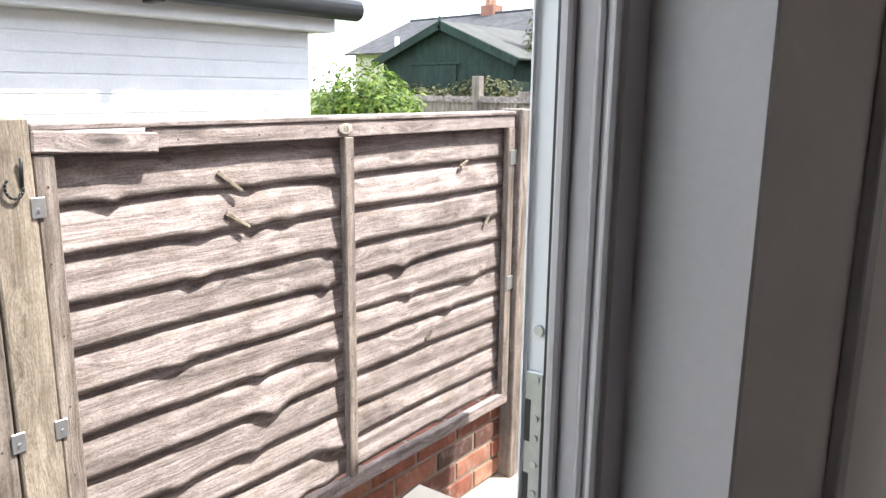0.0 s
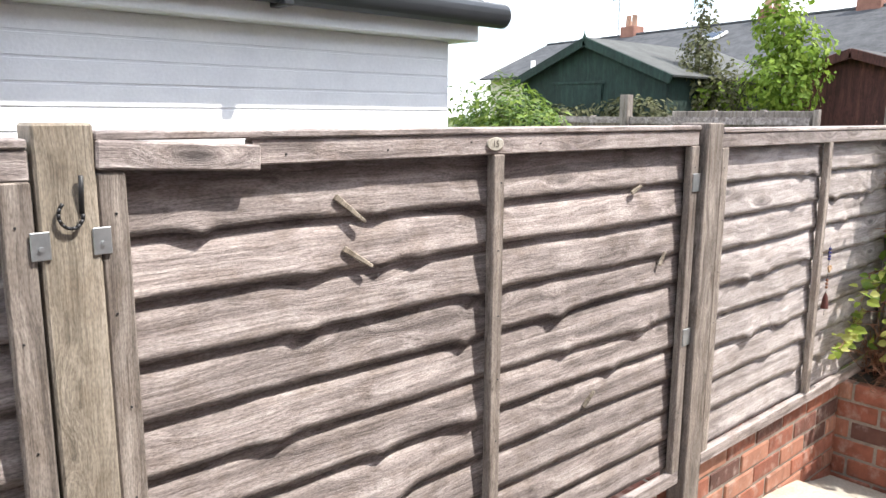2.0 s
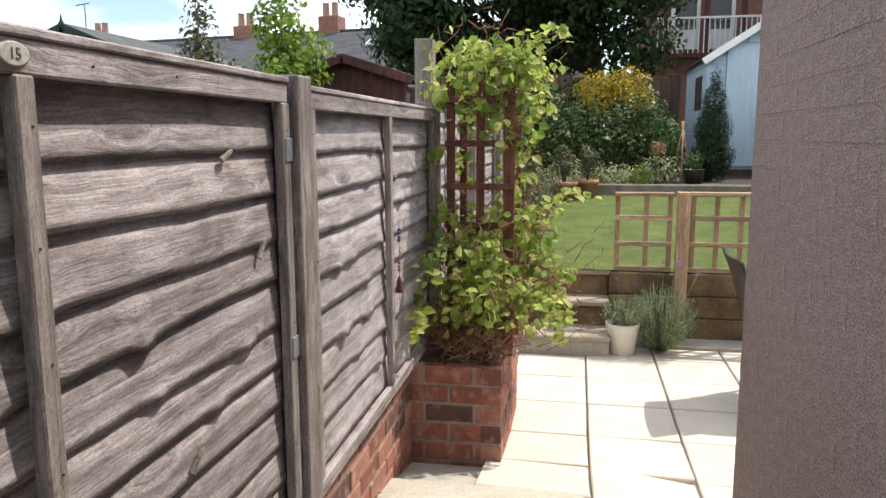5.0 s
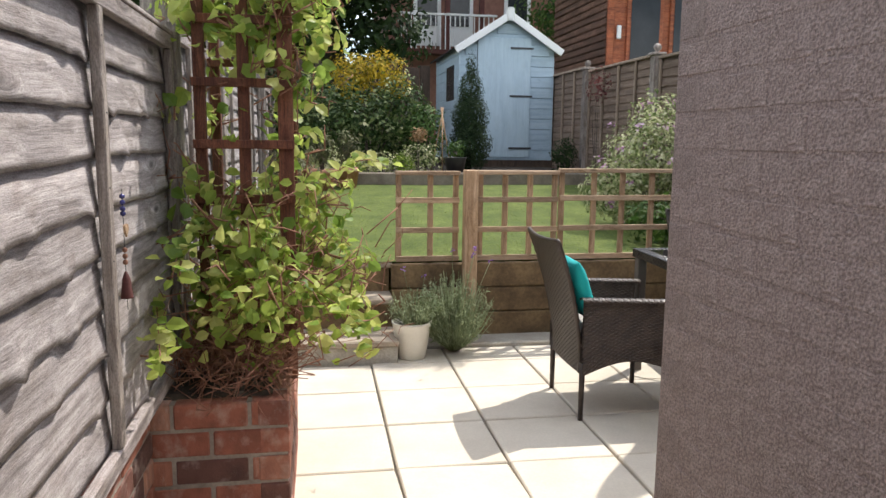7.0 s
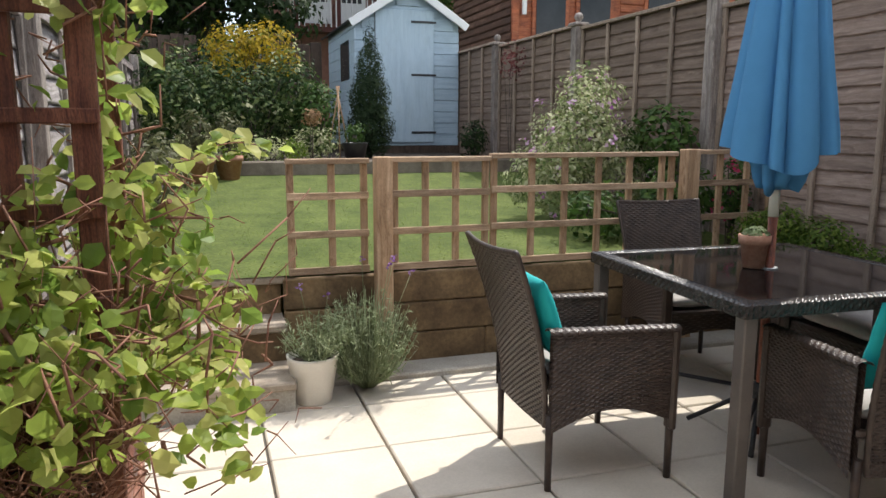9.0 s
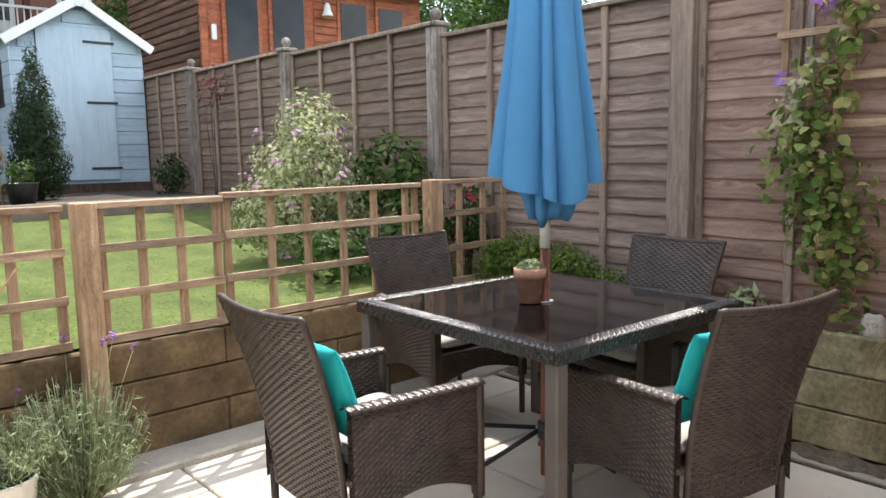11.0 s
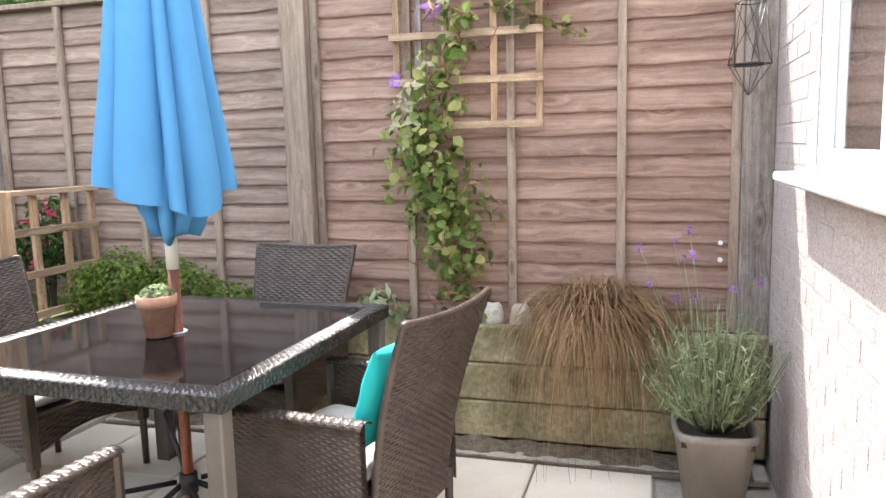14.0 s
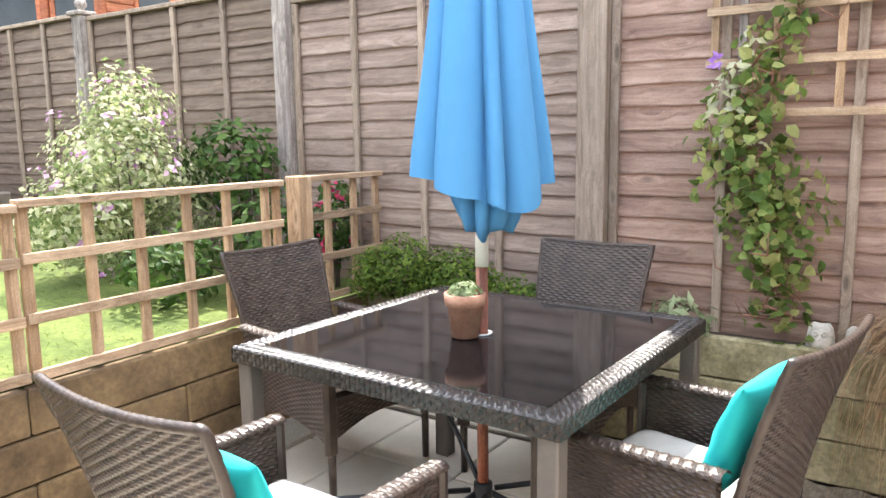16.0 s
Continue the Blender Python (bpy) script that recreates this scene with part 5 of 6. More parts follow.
    part("finial", lathe([(0.02, 2.66), (0.028, 2.69), (0.012, 2.73)], 12), POLE_WOOD, t)
    return t


umbrella()


def flowerpot(name, label, at, rows, mat, soil_r, soil_z, segs=28):
    t = thing(name, label, "plant pot", at)
    part("pot", lathe(rows, segs), mat, t)
    part("soil", lathe([(soil_r, soil_z - 0.012), (soil_r, soil_z)], 18), SOIL, t)
    return t


flowerpot("terracotta_pot", "small weathered terracotta pot on the table", (1.160, 5.650, 0.758), [(0.044, 0), (0.057, 0.102), (0.065, 0.104), (0.068, 0.142), (0.061, 0.143), (0.056, 0.122)], TERRACOTTA, 0.058, 0.130)
rng = random.Random(8)
pts = []
for k in range(220):
    w = Vector((rng.gauss(0, 1), rng.gauss(0, 1), abs(rng.gauss(0, 0.8)))).normalized()
    pts.append((Vector((w.x * 0.05, w.y * 0.05, 0.012 + w.z * 0.032)), w))
sc_ = thing("succulent", "pale green rosette succulent in the terracotta pot", "plant", (1.160, 5.650, 0.890))
part("leaves", leaves("leaves", pts, 0.022, SUCCULENT, rng, flat=0.2, wide=0.6, up=0.6), SUCCULENT, sc_)


def lavender(name, at, n, h, spread, label, seed, blooms=30, long=12):
    """A bushy lavender: thin leafy stems and a few long flower stalks."""
    rng = random.Random(seed)
    t = thing(name, label, "lavender", at)
    pts, bm, fl = [], bmesh.new(), []
    for k in range(n):
        a, r = rng.uniform(0, 2 * math.pi), spread * rng.random() ** 0.6
        tip = Vector((r * math.cos(a), r * math.sin(a), h * rng.uniform(0.45, 1.0) * (1 - 0.35 * (r / spread) ** 2)))
        foot = Vector((tip.x * 0.15, tip.y * 0.15, -0.01))
        mid = foot.lerp(tip, 0.5) + Vector((tip.x * 0.12, tip.y * 0.12, 0.0))
        rod(bm, foot, mid, 0.0022, 4)
        rod(bm, mid, tip, 0.0018, 4, 0.001)
        for q in range(9):
            s = rng.uniform(0.25, 1.0)
            pts.append((mid.lerp(tip, (s - 0.5) * 2) if s > 0.5 else foot.lerp(mid, s * 2), Vector((rng.gauss(0, 1), rng.gauss(0, 1), 0.4)).normalized()))
    for k in range(long):
        a, r = rng.uniform(0, 2 * math.pi), spread * rng.uniform(0.2, 1.1)
        tip = Vector((r * math.cos(a), r * math.sin(a), h * rng.uniform(0.9, 1.38)))
        mid = tip * 0.55
        rod(bm, tip * 0.1, mid, 0.0020, 4)
        rod(bm, mid, tip, 0.0017, 4)
        for q in range(14):
            fl.append((tip + Vector((rng.gauss(0, 0.006), rng.gauss(0, 0.006), rng.uniform(-0.012, 0.02))), Vector((rng.gauss(0, 1), rng.gauss(0, 1), 0.5)).normalized()))
    part("stem_bunch", bm, LEAF_GREY, t)["kind"] = "stuff"
    part("leaves", leaves("leaves", pts, 0.038, LEAF_GREY, rng, wide=0.14, up=0.9), LEAF_GREY, t)
    if fl:
        part("flower_cluster", leaves("flower_cluster", fl, 0.014, PETAL_PURPLE, rng, wide=0.8), PETAL_PURPLE, t, "small purple flower heads")["kind"] = "stuff"
    return t


flowerpot("cream_pot", "cream tapered pot at the foot of the steps", (-0.62, 6.615, 0.0), [(0.085, 0), (0.092, 0.01), (0.125, 0.225), (0.130, 0.24), (0.118, 0.24), (0.112, 0.20)], CREAM_POT, 0.114, 0.205)
lavender("lavender", (-0.60, 6.62, 0.21), 120, 0.28, 0.20, "grey-green lavender in the cream pot", 21, long=2)
lavender("lavender", (-0.33, 6.69, 0.03), 430, 0.54, 0.27, "bushy grey-green lavender beside the trellis post", 22, long=4)
pr = thing("square_pot", "tall grey-brown tapered square plant pot by the house wall", "plant pot", (1.86, 3.80, 0.0), rz=4)
bm = bmesh.new()
rings = []
for w, z in ((0.098, 0.0), (0.140, 0.30), (0.146, 0.305), (0.146, 0.33), (0.132, 0.33), (0.128, 0.29)):
    ring = []
    for i in range(32):
        a = 2 * math.pi * i / 32
        c, s = math.cos(a), math.sin(a)
        k = 1.0 / (abs(c) ** 5 + abs(s) ** 5) ** 0.2
        ring.append(bm.verts.new((w * k * c, w * k * s, z)))
    rings.append(ring)
for a_, b_ in zip(rings, rings[1:]):
    for i in range(32):
        bm.faces.new((a_[i], a_[(i + 1) % 32], b_[(i + 1) % 32], b_[i])).smooth = True
bm.faces.new(list(reversed(rings[0])))
part("pot", bm, BROWN_POT, pr)
part("soil", boxed(-0.126, 0.126, -0.126, 0.126, 0.28, 0.305), SOIL, pr)
lavender("lavender", (1.86, 3.80, 0.305), 250, 0.54, 0.27, "lavender with purple flower heads in the square pot", 23, long=10)


# ---- right fence: trellis, clematis, ornaments ----
ft = thing("fence_trellis", "weathered square trellis hung on the brown fence", "trellis", (RIGHT_X - 0.05, 0, 0))
for y in (4.53, 4.74, 4.97, 5.10, 5.21):
    part("upright_slat", boxed(-0.006, 0.012, y - 0.016, y + 0.016, 1.46 if y < 5.0 else 1.66, 2.16, 0.002), GREY_UP if y == 5.1 else TAN_Z, ft)
for z, y1 in ((1.475, 4.98), (1.68, 5.24), (1.89, 5.24), (2.12, 5.24)):
    part("level_slat", boxed(-0.026, -0.007, 4.51, y1, z - 0.017, z + 0.017, 0.002), TAN_Y, ft)

rng = random.Random(31)
spine = []
for k in range(40):
    z = 0.62 + 1.5 * k / 39
    y = 4.91 + 0.15 * math.exp(-((z - 1.45) / 0.28) ** 2) + 0.05 * math.exp(-((z - 1.0) / 0.2) ** 2)
    spine.append((2.40 + rng.uniform(-0.06, 0.03), y + rng.uniform(-0.08, 0.08), z, 0.085 + 0.125 * math.exp(-((z - 1.2) / 0.36) ** 2) + 0.03 * rng.random()))
spine += [(2.42, 4.62 + rng.uniform(-0.16, 0.16), 2.14 + rng.uniform(-0.07, 0.06), 0.075) for _ in range(14)]
cl = climber("clematis", spine, 1050, 0.12, 0.053, LEAF_CLEM, "leafy clematis with purple flowers climbing the fence trellis", 6, 80, (2.40, 5.0, 0.54),
             trails=[((2.42, 4.9, 2.15), (2.45, 4.15, 2.12), 0.05), ((2.42, 4.75, 2.0), (2.45, 4.35, 1.86), -0.02), ((2.40, 4.85, 2.1), (2.43, 4.55, 2.22), -0.05)])
off = Vector((2.40, 5.0, 0.54))
for p, nme, mat, sz in (((2.33, 4.97, 2.13), "flower", PETAL_PURPLE, 0.05), ((2.33, 4.99, 1.99), "flower", PETAL_PURPLE, 0.05), ((2.32, 5.17, 1.68), "flower", PETAL_PURPLE, 0.045), ((2.33, 5.12, 1.57), "flower", PETAL_CREAM, 0.045), ((2.32, 5.19, 1.50), "flower", PETAL_CREAM, 0.05), ((2.33, 5.14, 1.42), "flower", PETAL_CREAM, 0.04), ((2.34, 5.05, 1.74), "flower", PETAL_CREAM, 0.04), ((2.31, 5.10, 1.66), "flower", PETAL_CREAM, 0.045), ((2.32, 5.16, 1.60), "flower", PETAL_CREAM, 0.035), ((2.31, 5.08, 1.50), "flower", PETAL_CREAM, 0.04), ((2.33, 5.02, 1.36), "flower", PETAL_CREAM, 0.035), ((2.33, 4.93, 2.02), "flower", PETAL_CREAM, 0.035)):
    fl = [(Vector(p) - off + Vector((0, rng.gauss(0, 0.012), rng.gauss(0, 0.012))), Vector((-1, rng.gauss(0, 0.3), 0.2))) for _ in range(9)]
    part(nme, leaves(nme, fl, sz, mat, rng, flat=0.2, wide=0.5), mat, cl, "purple clematis flower" if mat is PETAL_PURPLE else "cream clematis flower head")


def tussock(at, n, L, label, seed):
    """A weeping grass of many thin arching blades, as one mesh."""
    rng = random.Random(seed)
    vs, fs = [], []
    for _ in range(n):
        a = rng.uniform(0, 2 * math.pi)
        lean = rng.uniform(0.2, 1.0)
        d = Vector((math.cos(a), math.sin(a), 0))
        if d.x > 0.15:
            d.x *= 0.15
        d.y *= 0.9 if d.y > 0 else 1.15
        s = Vector((-d.y, d.x, 0)) * 0.0022
        ln = L * rng.choice((0.4, 0.75, 0.9, 1.0)) * rng.uniform(0.7, 1.25)
        up = rng.uniform(0.04, 0.24) * (1.25 - 0.45 * lean)
        foot = Vector((rng.gauss(0, 0.02), rng.gauss(0, 0.05), 0))
        side = Vector((0, rng.gauss(0, 0.07), 0))
        k0 = len(vs)
        for i in range(8):
            k = i / 7
            h_ = d * (lean * (0.40 * min(1, k * 1.6) + 0.06 * k))
            z = up * math.sin(min(1, k * 1.9) * math.pi * 0.5) - (max(0, k - 0.35) ** 1.5) * ln * 1.9 * (0.25 + 0.75 * lean) * (1.0 if d.x < 0.1 else 0.25)
            if d.x > -0.25:
                z = max(z, 0.02 + 0.03 * rng.random())
            p = foot + h_ + Vector((0, 0, z)) + side * k * k + d * 0.03 * rng.random() * k
            w = 1 - 0.8 * k
            vs += [p + s * w, p - s * w]
        fs += [(k0 + 2 * i, k0 + 2 * i + 1, k0 + 2 * i + 3, k0 + 2 * i + 2) for i in range(7)]
    t = thing("ornamental_grass", label, "grass", at)
    part("blades", raw_mesh("blades", vs, fs, GRASS_TAN), GRASS_TAN, t)
    return t


tussock((2.37, 4.30, 0.56), 2300, 0.64, "dry tan weeping grass hanging over the raised bed", 3)
for y, s in ((4.74, 1.0), (4.61, 0.92)):
    t = thing("owl_ornament", "small carved pale stone owl on the raised bed", "ornament", (2.35, y, 0.532), group="stone owls")
    bm = lathe([(0.036 * s, 0), (0.050 * s, 0.012), (0.054 * s, 0.04), (0.050 * s, 0.07), (0.044 * s, 0.092), (0.030 * s, 0.112), (0.006, 0.122)], 20)
    for v in bm.verts:
        v.co.x *= 0.85
        if v.co.z > 0.09 and abs(v.co.y) > 0.02:
            v.co.z += 0.012
        v.co += v.co.normalized() * 0.004 * noise.noise(v.co * 60)
    part("body", bm, STONE, t)
    for q in (-1, 1):
        bm = lathe([(0.013, 0), (0.013, 0.006), (0.006, 0.008), (0.005, 0.004)], 12)
        bmesh.ops.transform(bm, matrix=pose(-0.035 * s, q * 0.017, 0.085 * s, 0, -80, 0), verts=bm.verts)
        part("eye_ring", bm, STONE, t)
LN = thing("wire_lantern", "black geometric wire lantern hanging on the house wall", "lantern", (2.28, HOUSE_Y + 0.13, 1.55))
bm = bmesh.new()
ringz = [(0.0, 0.0, 6), (0.085, 0.12, 6), (0.06, 0.36, 6), (0.0, 0.52, 6)]
lv = [[Vector((r * math.cos(2 * math.pi * i / 5 + q * 0.6), r * math.sin(2 * math.pi * i / 5 + q * 0.6), z)) for i in range(5)] for q, (r, z, _) in enumerate(ringz)]
for q in range(3):
    for i in range(5):
        part("wire", rod(bmesh.new(), lv[q][i], lv[q + 1][i], 0.0016, 5), BLACK_METAL, LN)
        part("wire", rod(bmesh.new(), lv[q][i], lv[q + 1][(i + 1) % 5], 0.0016, 5), BLACK_METAL, LN)
for q in (1, 2):
    for i in range(5):
        part("wire", rod(bmesh.new(), lv[q][i], lv[q][(i + 1) % 5], 0.002, 5), BLACK_METAL, LN)
rod(bm, (0, 0, 0.52), (0, 0, 0.60), 0.002, 5)
rod(bm, (0, 0, 0.60), (0, -0.128, 0.62), 0.004, 6)
part("hanger", bm, BLACK_METAL, LN)
part("candle_plate", lathe([(0.05, 0.115), (0.055, 0.12), (0.055, 0.126)], 16), BLACK_METAL, LN)
for z in (0.93, 0.855):
    k_ = part("knob", rod(bmesh.new(), (-0.012, 0.075, z - 0.5), (-0.03, 0.075, z - 0.5), 0.010, 12), WHITE_PAINT, near_panel, "small white knob")

# dirt and old leaves gathered along the raised bed
vs, fs = sheet(lambda x, y: 0.006 + 0.034 * max(0, (x - 2.10 - 0.06 * noise.noise(Vector((0, y * 4, 1)))) / 0.17) * (0.7 + 0.6 * noise.noise(Vector((x * 20, y * 14, 0)))), 2.10, 2.269, 3.62, 6.75, 10, 140)
tagged(new("dirt_strip", raw_mesh("dirt_strip", vs, fs, DIRT, True)), "dark dirt gathered along the raised bed", "soil", kind="structure")

# bed plants
shrub("box_shrub", [(2.26, 6.72, 0.71, 0.16, 0.22, 0.17), (2.30, 6.42, 0.69, 0.13, 0.24, 0.15), (2.18, 6.88, 0.68, 0.13, 0.09, 0.14), (2.32, 6.12, 0.64, 0.09, 0.22, 0.09)], 6500, 0.026, LEAF_BOX, "bright green box shrub in the raised bed", "shrub", 41, base=(2.34, 6.6, 0.52))
shrub("grey_leaf_plant", [(2.30, 5.28, 0.62, 0.09, 0.14, 0.09)], 140, 0.075, LEAF_GREY, "grey-green broad-leaved plant at the clematis foot", "plant", 42, base=(2.36, 5.28, 0.52), wide=0.35)
shrub("low_shrub", [(2.34, 6.0, 0.60, 0.07, 0.18, 0.08)], 300, 0.03, LEAF_MID, "low green plant in the raised bed", "plant", 43, base=(2.36, 6.0, 0.52))


# ---- the garden behind ----
bw = thing("bed_edge", "low stone edge of the raised flower bed behind the lawn", "garden edge", kind="structure")
part("edge", boxed(-1.8, 2.42, 10.95, 11.07, 0.72, 0.99, 0.015), EDGE_STONE, bw)
tagged(new("bed_ground", mesh_of("bed_ground", boxed(-1.8, 2.42, 11.07, 17.0, 0.7, 0.97), SOIL)), "dark planted soil around the shed", "soil", kind="structure")


def far_shed():
    t = thing("garden_shed", "pale blue painted timber shed with a closed door", "shed", (0.117, 13.45, -0.135))
    t.scale = (1.105, 1.105, 1.105)
    x0, x1, z0, ze, za = 0.79, 2.15, 1.10, 2.66, 3.10
    xm, D = (x0 + x1) / 2, 2.0
    bm = bmesh.new()
    prof = [(x0, z0), (x1, z0), (x1, ze), (xm, za), (x0, ze)]
    f = bm.faces.new([bm.verts.new((x, 0.02, z)) for x, z in prof])
    ex = bmesh.ops.extrude_face_region(bm, geom=[f])
    bmesh.ops.translate(bm, vec=(0, D, 0), verts=[v for v in ex["geom"] if isinstance(v, bmesh.types.BMVert)])
    bmesh.ops.recalc_face_normals(bm, faces=bm.faces)
    part("body", bm, BLUE_SHED, t)
    n = 13
    for i in range(n):
        z = z0 + (za - z0 - 0.1) * i / n
        h = (za - z0 - 0.1) / n
        half = (x1 - x0) / 2 if z < ze - h else (x1 - x0) / 2 * max(0.08, (za - z - h) / (za - ze))
        part("clapboard", boxed(xm - half, xm + half, -0.004, 0.022, z, z + h - 0.006, 0.004, m=pose(0, 0, 0)), BLUE_SHED, t)
        if z < ze - 0.05:
            part("side_clapboard", boxed(x0 - 0.02, x0 + 0.004, 0.0, D, z, z + h - 0.006, 0.004), BLUE_DOOR, t)
    part("side_window", boxed(x0 - 0.03, x0 - 0.005, 0.35, 0.95, 1.95, 2.45, 0.003), DARK_PANE, t)
    d = part("door", boxed(1.035, 1.80, -0.03, -0.006, 1.14, 2.80, 0.004), BLUE_DOOR, t)
    for z in (1.27, 2.0, 2.66):
        part("strap_hinge", boxed(1.50, 1.83, -0.042, -0.031, z - 0.013, z + 0.013, 0.002), BLACK_METAL, d, "black strap hinge")
    for x in (1.035, 1.80):
        part("door_gap", boxed(x - 0.006, x + 0.004, -0.012, -0.003, 1.14, 2.81), BLACK_METAL, t)
    for s in (-1, 1):
        m = Matrix.Translation((xm, 0, za + 0.03)) @ pose(0, 0, 0, 0, s * math.degrees(math.atan2(za - ze, xm - x0)), 0)
        L = 0.93
        a = (0, L) if s > 0 else (-L, 0)
        part("roof", boxed(a[0], a[1], -0.08, D + 0.1, 0.0, 0.02, 0.003, m=m), DARK_FELT, t)
        part("barge_board", boxed(a[0], a[1], -0.115, -0.085, -0.075, 0.02, 0.004, m=m), WHITE_PAINT, t, "white barge board")
    part("apex_block", boxed(xm - 0.05, xm + 0.05, -0.13, -0.112, za - 0.08, za + 0.10, 0.02), WHITE_PAINT, t)
    part("base", boxed(x0 - 0.02, x1 + 0.02, 0.0, D, 0.95, z0), DARK_BOARDS, t)


far_shed()


def cabin():
    """The neighbour's orange summerhouse, seen above the fence."""
    t = thing("summerhouse", "orange-brown timber summerhouse with tall windows beyond the fence", "summerhouse", (3.85, 14.6, 0))
    part("front_wall", boxed(0, 4.3, 0, 0.08, 0.6, 4.3), CABIN_WOOD, t)
    part("side_wall", boxed(0.001, 0.08, 0.081, 3.0, 0.6, 4.3), CABIN_BROWN, t, "brown log side wall")
    for i in range(21):
        z = 1.6 + i * 0.13
        part("log", boxed(-0.03, 0.0, 0.09, 3.05, z, z + 0.118, 0.02), CABIN_BROWN, t)
        part("plank", boxed(1.95, 2.42, -0.02, 0.0, z, z + 0.118, 0.01), CABIN_WOOD, t)
    for x0, x1 in ((0.37, 0.90), (1.17, 1.74), (2.48, 3.02), (3.30, 3.83)):
        w = part("window", boxed(x0 - 0.07, x1 + 0.07, -0.04, 0.0, 2.2, 4.1, 0.008), CABIN_WOOD, t)
        part("pane", boxed(x0, x1, -0.052, -0.042, 2.55, 3.98), DARK_PANE, w)
    part("corner_post", boxed(-0.06, 0.06, -0.06, -0.001, 0.6, 4.3, 0.01), CABIN_WOOD, t)
    lamp = part("lamp", lathe([(0.10, 3.70), (0.095, 3.73), (0.06, 3.80), (0.05, 3.88), (0.02, 3.92)], 14, at=(2.15, -0.14, 0)), WHITE_PAINT, t, "white bell-shaped wall lamp")
    part("arm", rod(bmesh.new(), (2.15, -0.14, 3.90), (2.15, -0.02, 3.98), 0.014, 8), STEEL, lamp)
    part("side_lamp", boxed(0.1, 0.17, -0.12, -0.062, 3.15, 3.38, 0.01), WHITE_PAINT, t)
    m = pose(2.1, -0.5, 4.33, 16, 0, 0)
    part("roof", boxed(-2.4, 2.6, 0, 2.4, 0, 0.07, 0.01, m=m), DARK_RED, t, "dark brown roof")
    part("fascia", boxed(-0.3, 4.7, -0.52, -0.46, 4.24, 4.38, 0.01), DARK_BOARDS, t)


cabin()


def balcony_house():
    t = thing("balcony_house", "far house with white balcony doors and dark red posts", "house", (1.2, 21.6, 0))
    part("wall", boxed(-0.6, 4.6, 0, 4, 0.5, 6.6), FAR_BRICK, t)
    for x in (0.1, 0.95, 2.5):
        w = part("window", boxed(x, x + 0.72, -0.06, -0.002, 3.8, 5.9, 0.01), WHITE_PAINT, t)
        part("pane", boxed(x + 0.1, x + 0.62, -0.075, -0.062, 4.3, 5.75), DARK_PANE, w)
    for x in (-0.1, 0.86, 1.75):
        part("post", boxed(x, x + 0.12, -0.5, -0.38, 3.6, 6.0), DARK_RED, t)
    part("balcony", boxed(-0.3, 2.2, -0.55, -0.07, 3.55, 3.66), DARK_RED, t)
    for i in range(20):
        part("baluster", boxed(-0.28 + i * 0.125, -0.255 + i * 0.125, -0.54, -0.515, 3.66, 4.5), WHITE_PAINT, t)
    part("handrail", boxed(-0.3, 2.2, -0.56, -0.50, 4.5, 4.55), WHITE_PAINT, t)
    part("roof", boxed(-0.9, 4.9, -0.4, 4.4, 6.6, 6.8), SLATE, t)


balcony_house()
bf = thing("boundary_boards", "dark timber boundary fence behind the shrubs", "fence", (0, 15.9, 0))
for i in range(26):
    x = -4.3 + i * 0.2
    part("board", boxed(x, x + 0.19, 0, 0.03, 0.8, 2.75 + 0.05 * math.sin(i), 0.004), DARK_BOARDS, bf)

# shrubs and small trees along the bed
shrub("conifer", [(0.875, 12.1, 1.32, 0.29, 0.27, 0.38), (0.87, 12.1, 1.70, 0.25, 0.24, 0.36), (0.875, 12.1, 2.05, 0.17, 0.17, 0.32), (0.885, 12.1, 2.36, 0.08, 0.08, 0.22)], 16000, 0.042, CONIFER, "narrow dark green conifer in front of the shed", "conifer", 51, base=(0.875, 12.1, 0.95), wide=0.3)
shrub("yellow_shrub", [(-0.30, 12.9, 2.36, 0.40, 0.3, 0.30), (-0.72, 12.9, 2.28, 0.36, 0.3, 0.34), (-0.05, 12.8, 2.15, 0.2, 0.2, 0.2)], 1800, 0.065, LEAF_YELLOW, "golden yellow flowering shrub in the bed", "shrub", 52, base=(-0.5, 12.9, 0.95))
shrub("bed_shrub", [(-0.05, 12.4, 1.75, 0.45, 0.4, 0.5), (-0.55, 12.3, 1.55, 0.5, 0.4, 0.5), (-0.95, 12.2, 1.6, 0.45, 0.4, 0.55), (-1.4, 12.0, 1.6, 0.4, 0.5, 0.65)], 5200, 0.07, LEAF_BED, "dark green leafy shrub in the flower bed", "shrub", 53, base=(-0.5, 12.2, 0.95), flowers=(LEAF_PALE, 40, 0.05, "pale variegated sprays"))
shrub("pale_shrub", [(0.1, 11.5, 1.15, 0.3, 0.2, 0.2), (-0.5, 11.3, 1.10, 0.35, 0.2, 0.16), (-1.1, 11.3, 1.12, 0.35, 0.2, 0.18)], 1500, 0.05, LEAF_PALE, "pale grey-green low plants along the bed edge", "plant", 54, base=(-0.4, 11.4, 0.95))
tp = thing("cane_tripod", "thin garden cane tripod in the flower bed", "plant support", (0.42, 11.7, 0.96))
for k in range(3):
    a = 2.1 * k + 0.4
    part("cane", rod(bmesh.new(), (0.16 * math.cos(a), 0.16 * math.sin(a), 0), (0.02 * math.cos(a + 3), 0.02 * math.sin(a + 3), 0.85), 0.009, 6), TAN_Z, tp)
flowerpot("dark_pot", "dark grey plant pot beside the conifer", (0.52, 11.25, 0.965), [(0.10, 0), (0.14, 0.2), (0.145, 0.21), (0.13, 0.21), (0.12, 0.17)], BLACK_METAL, 0.125, 0.18)
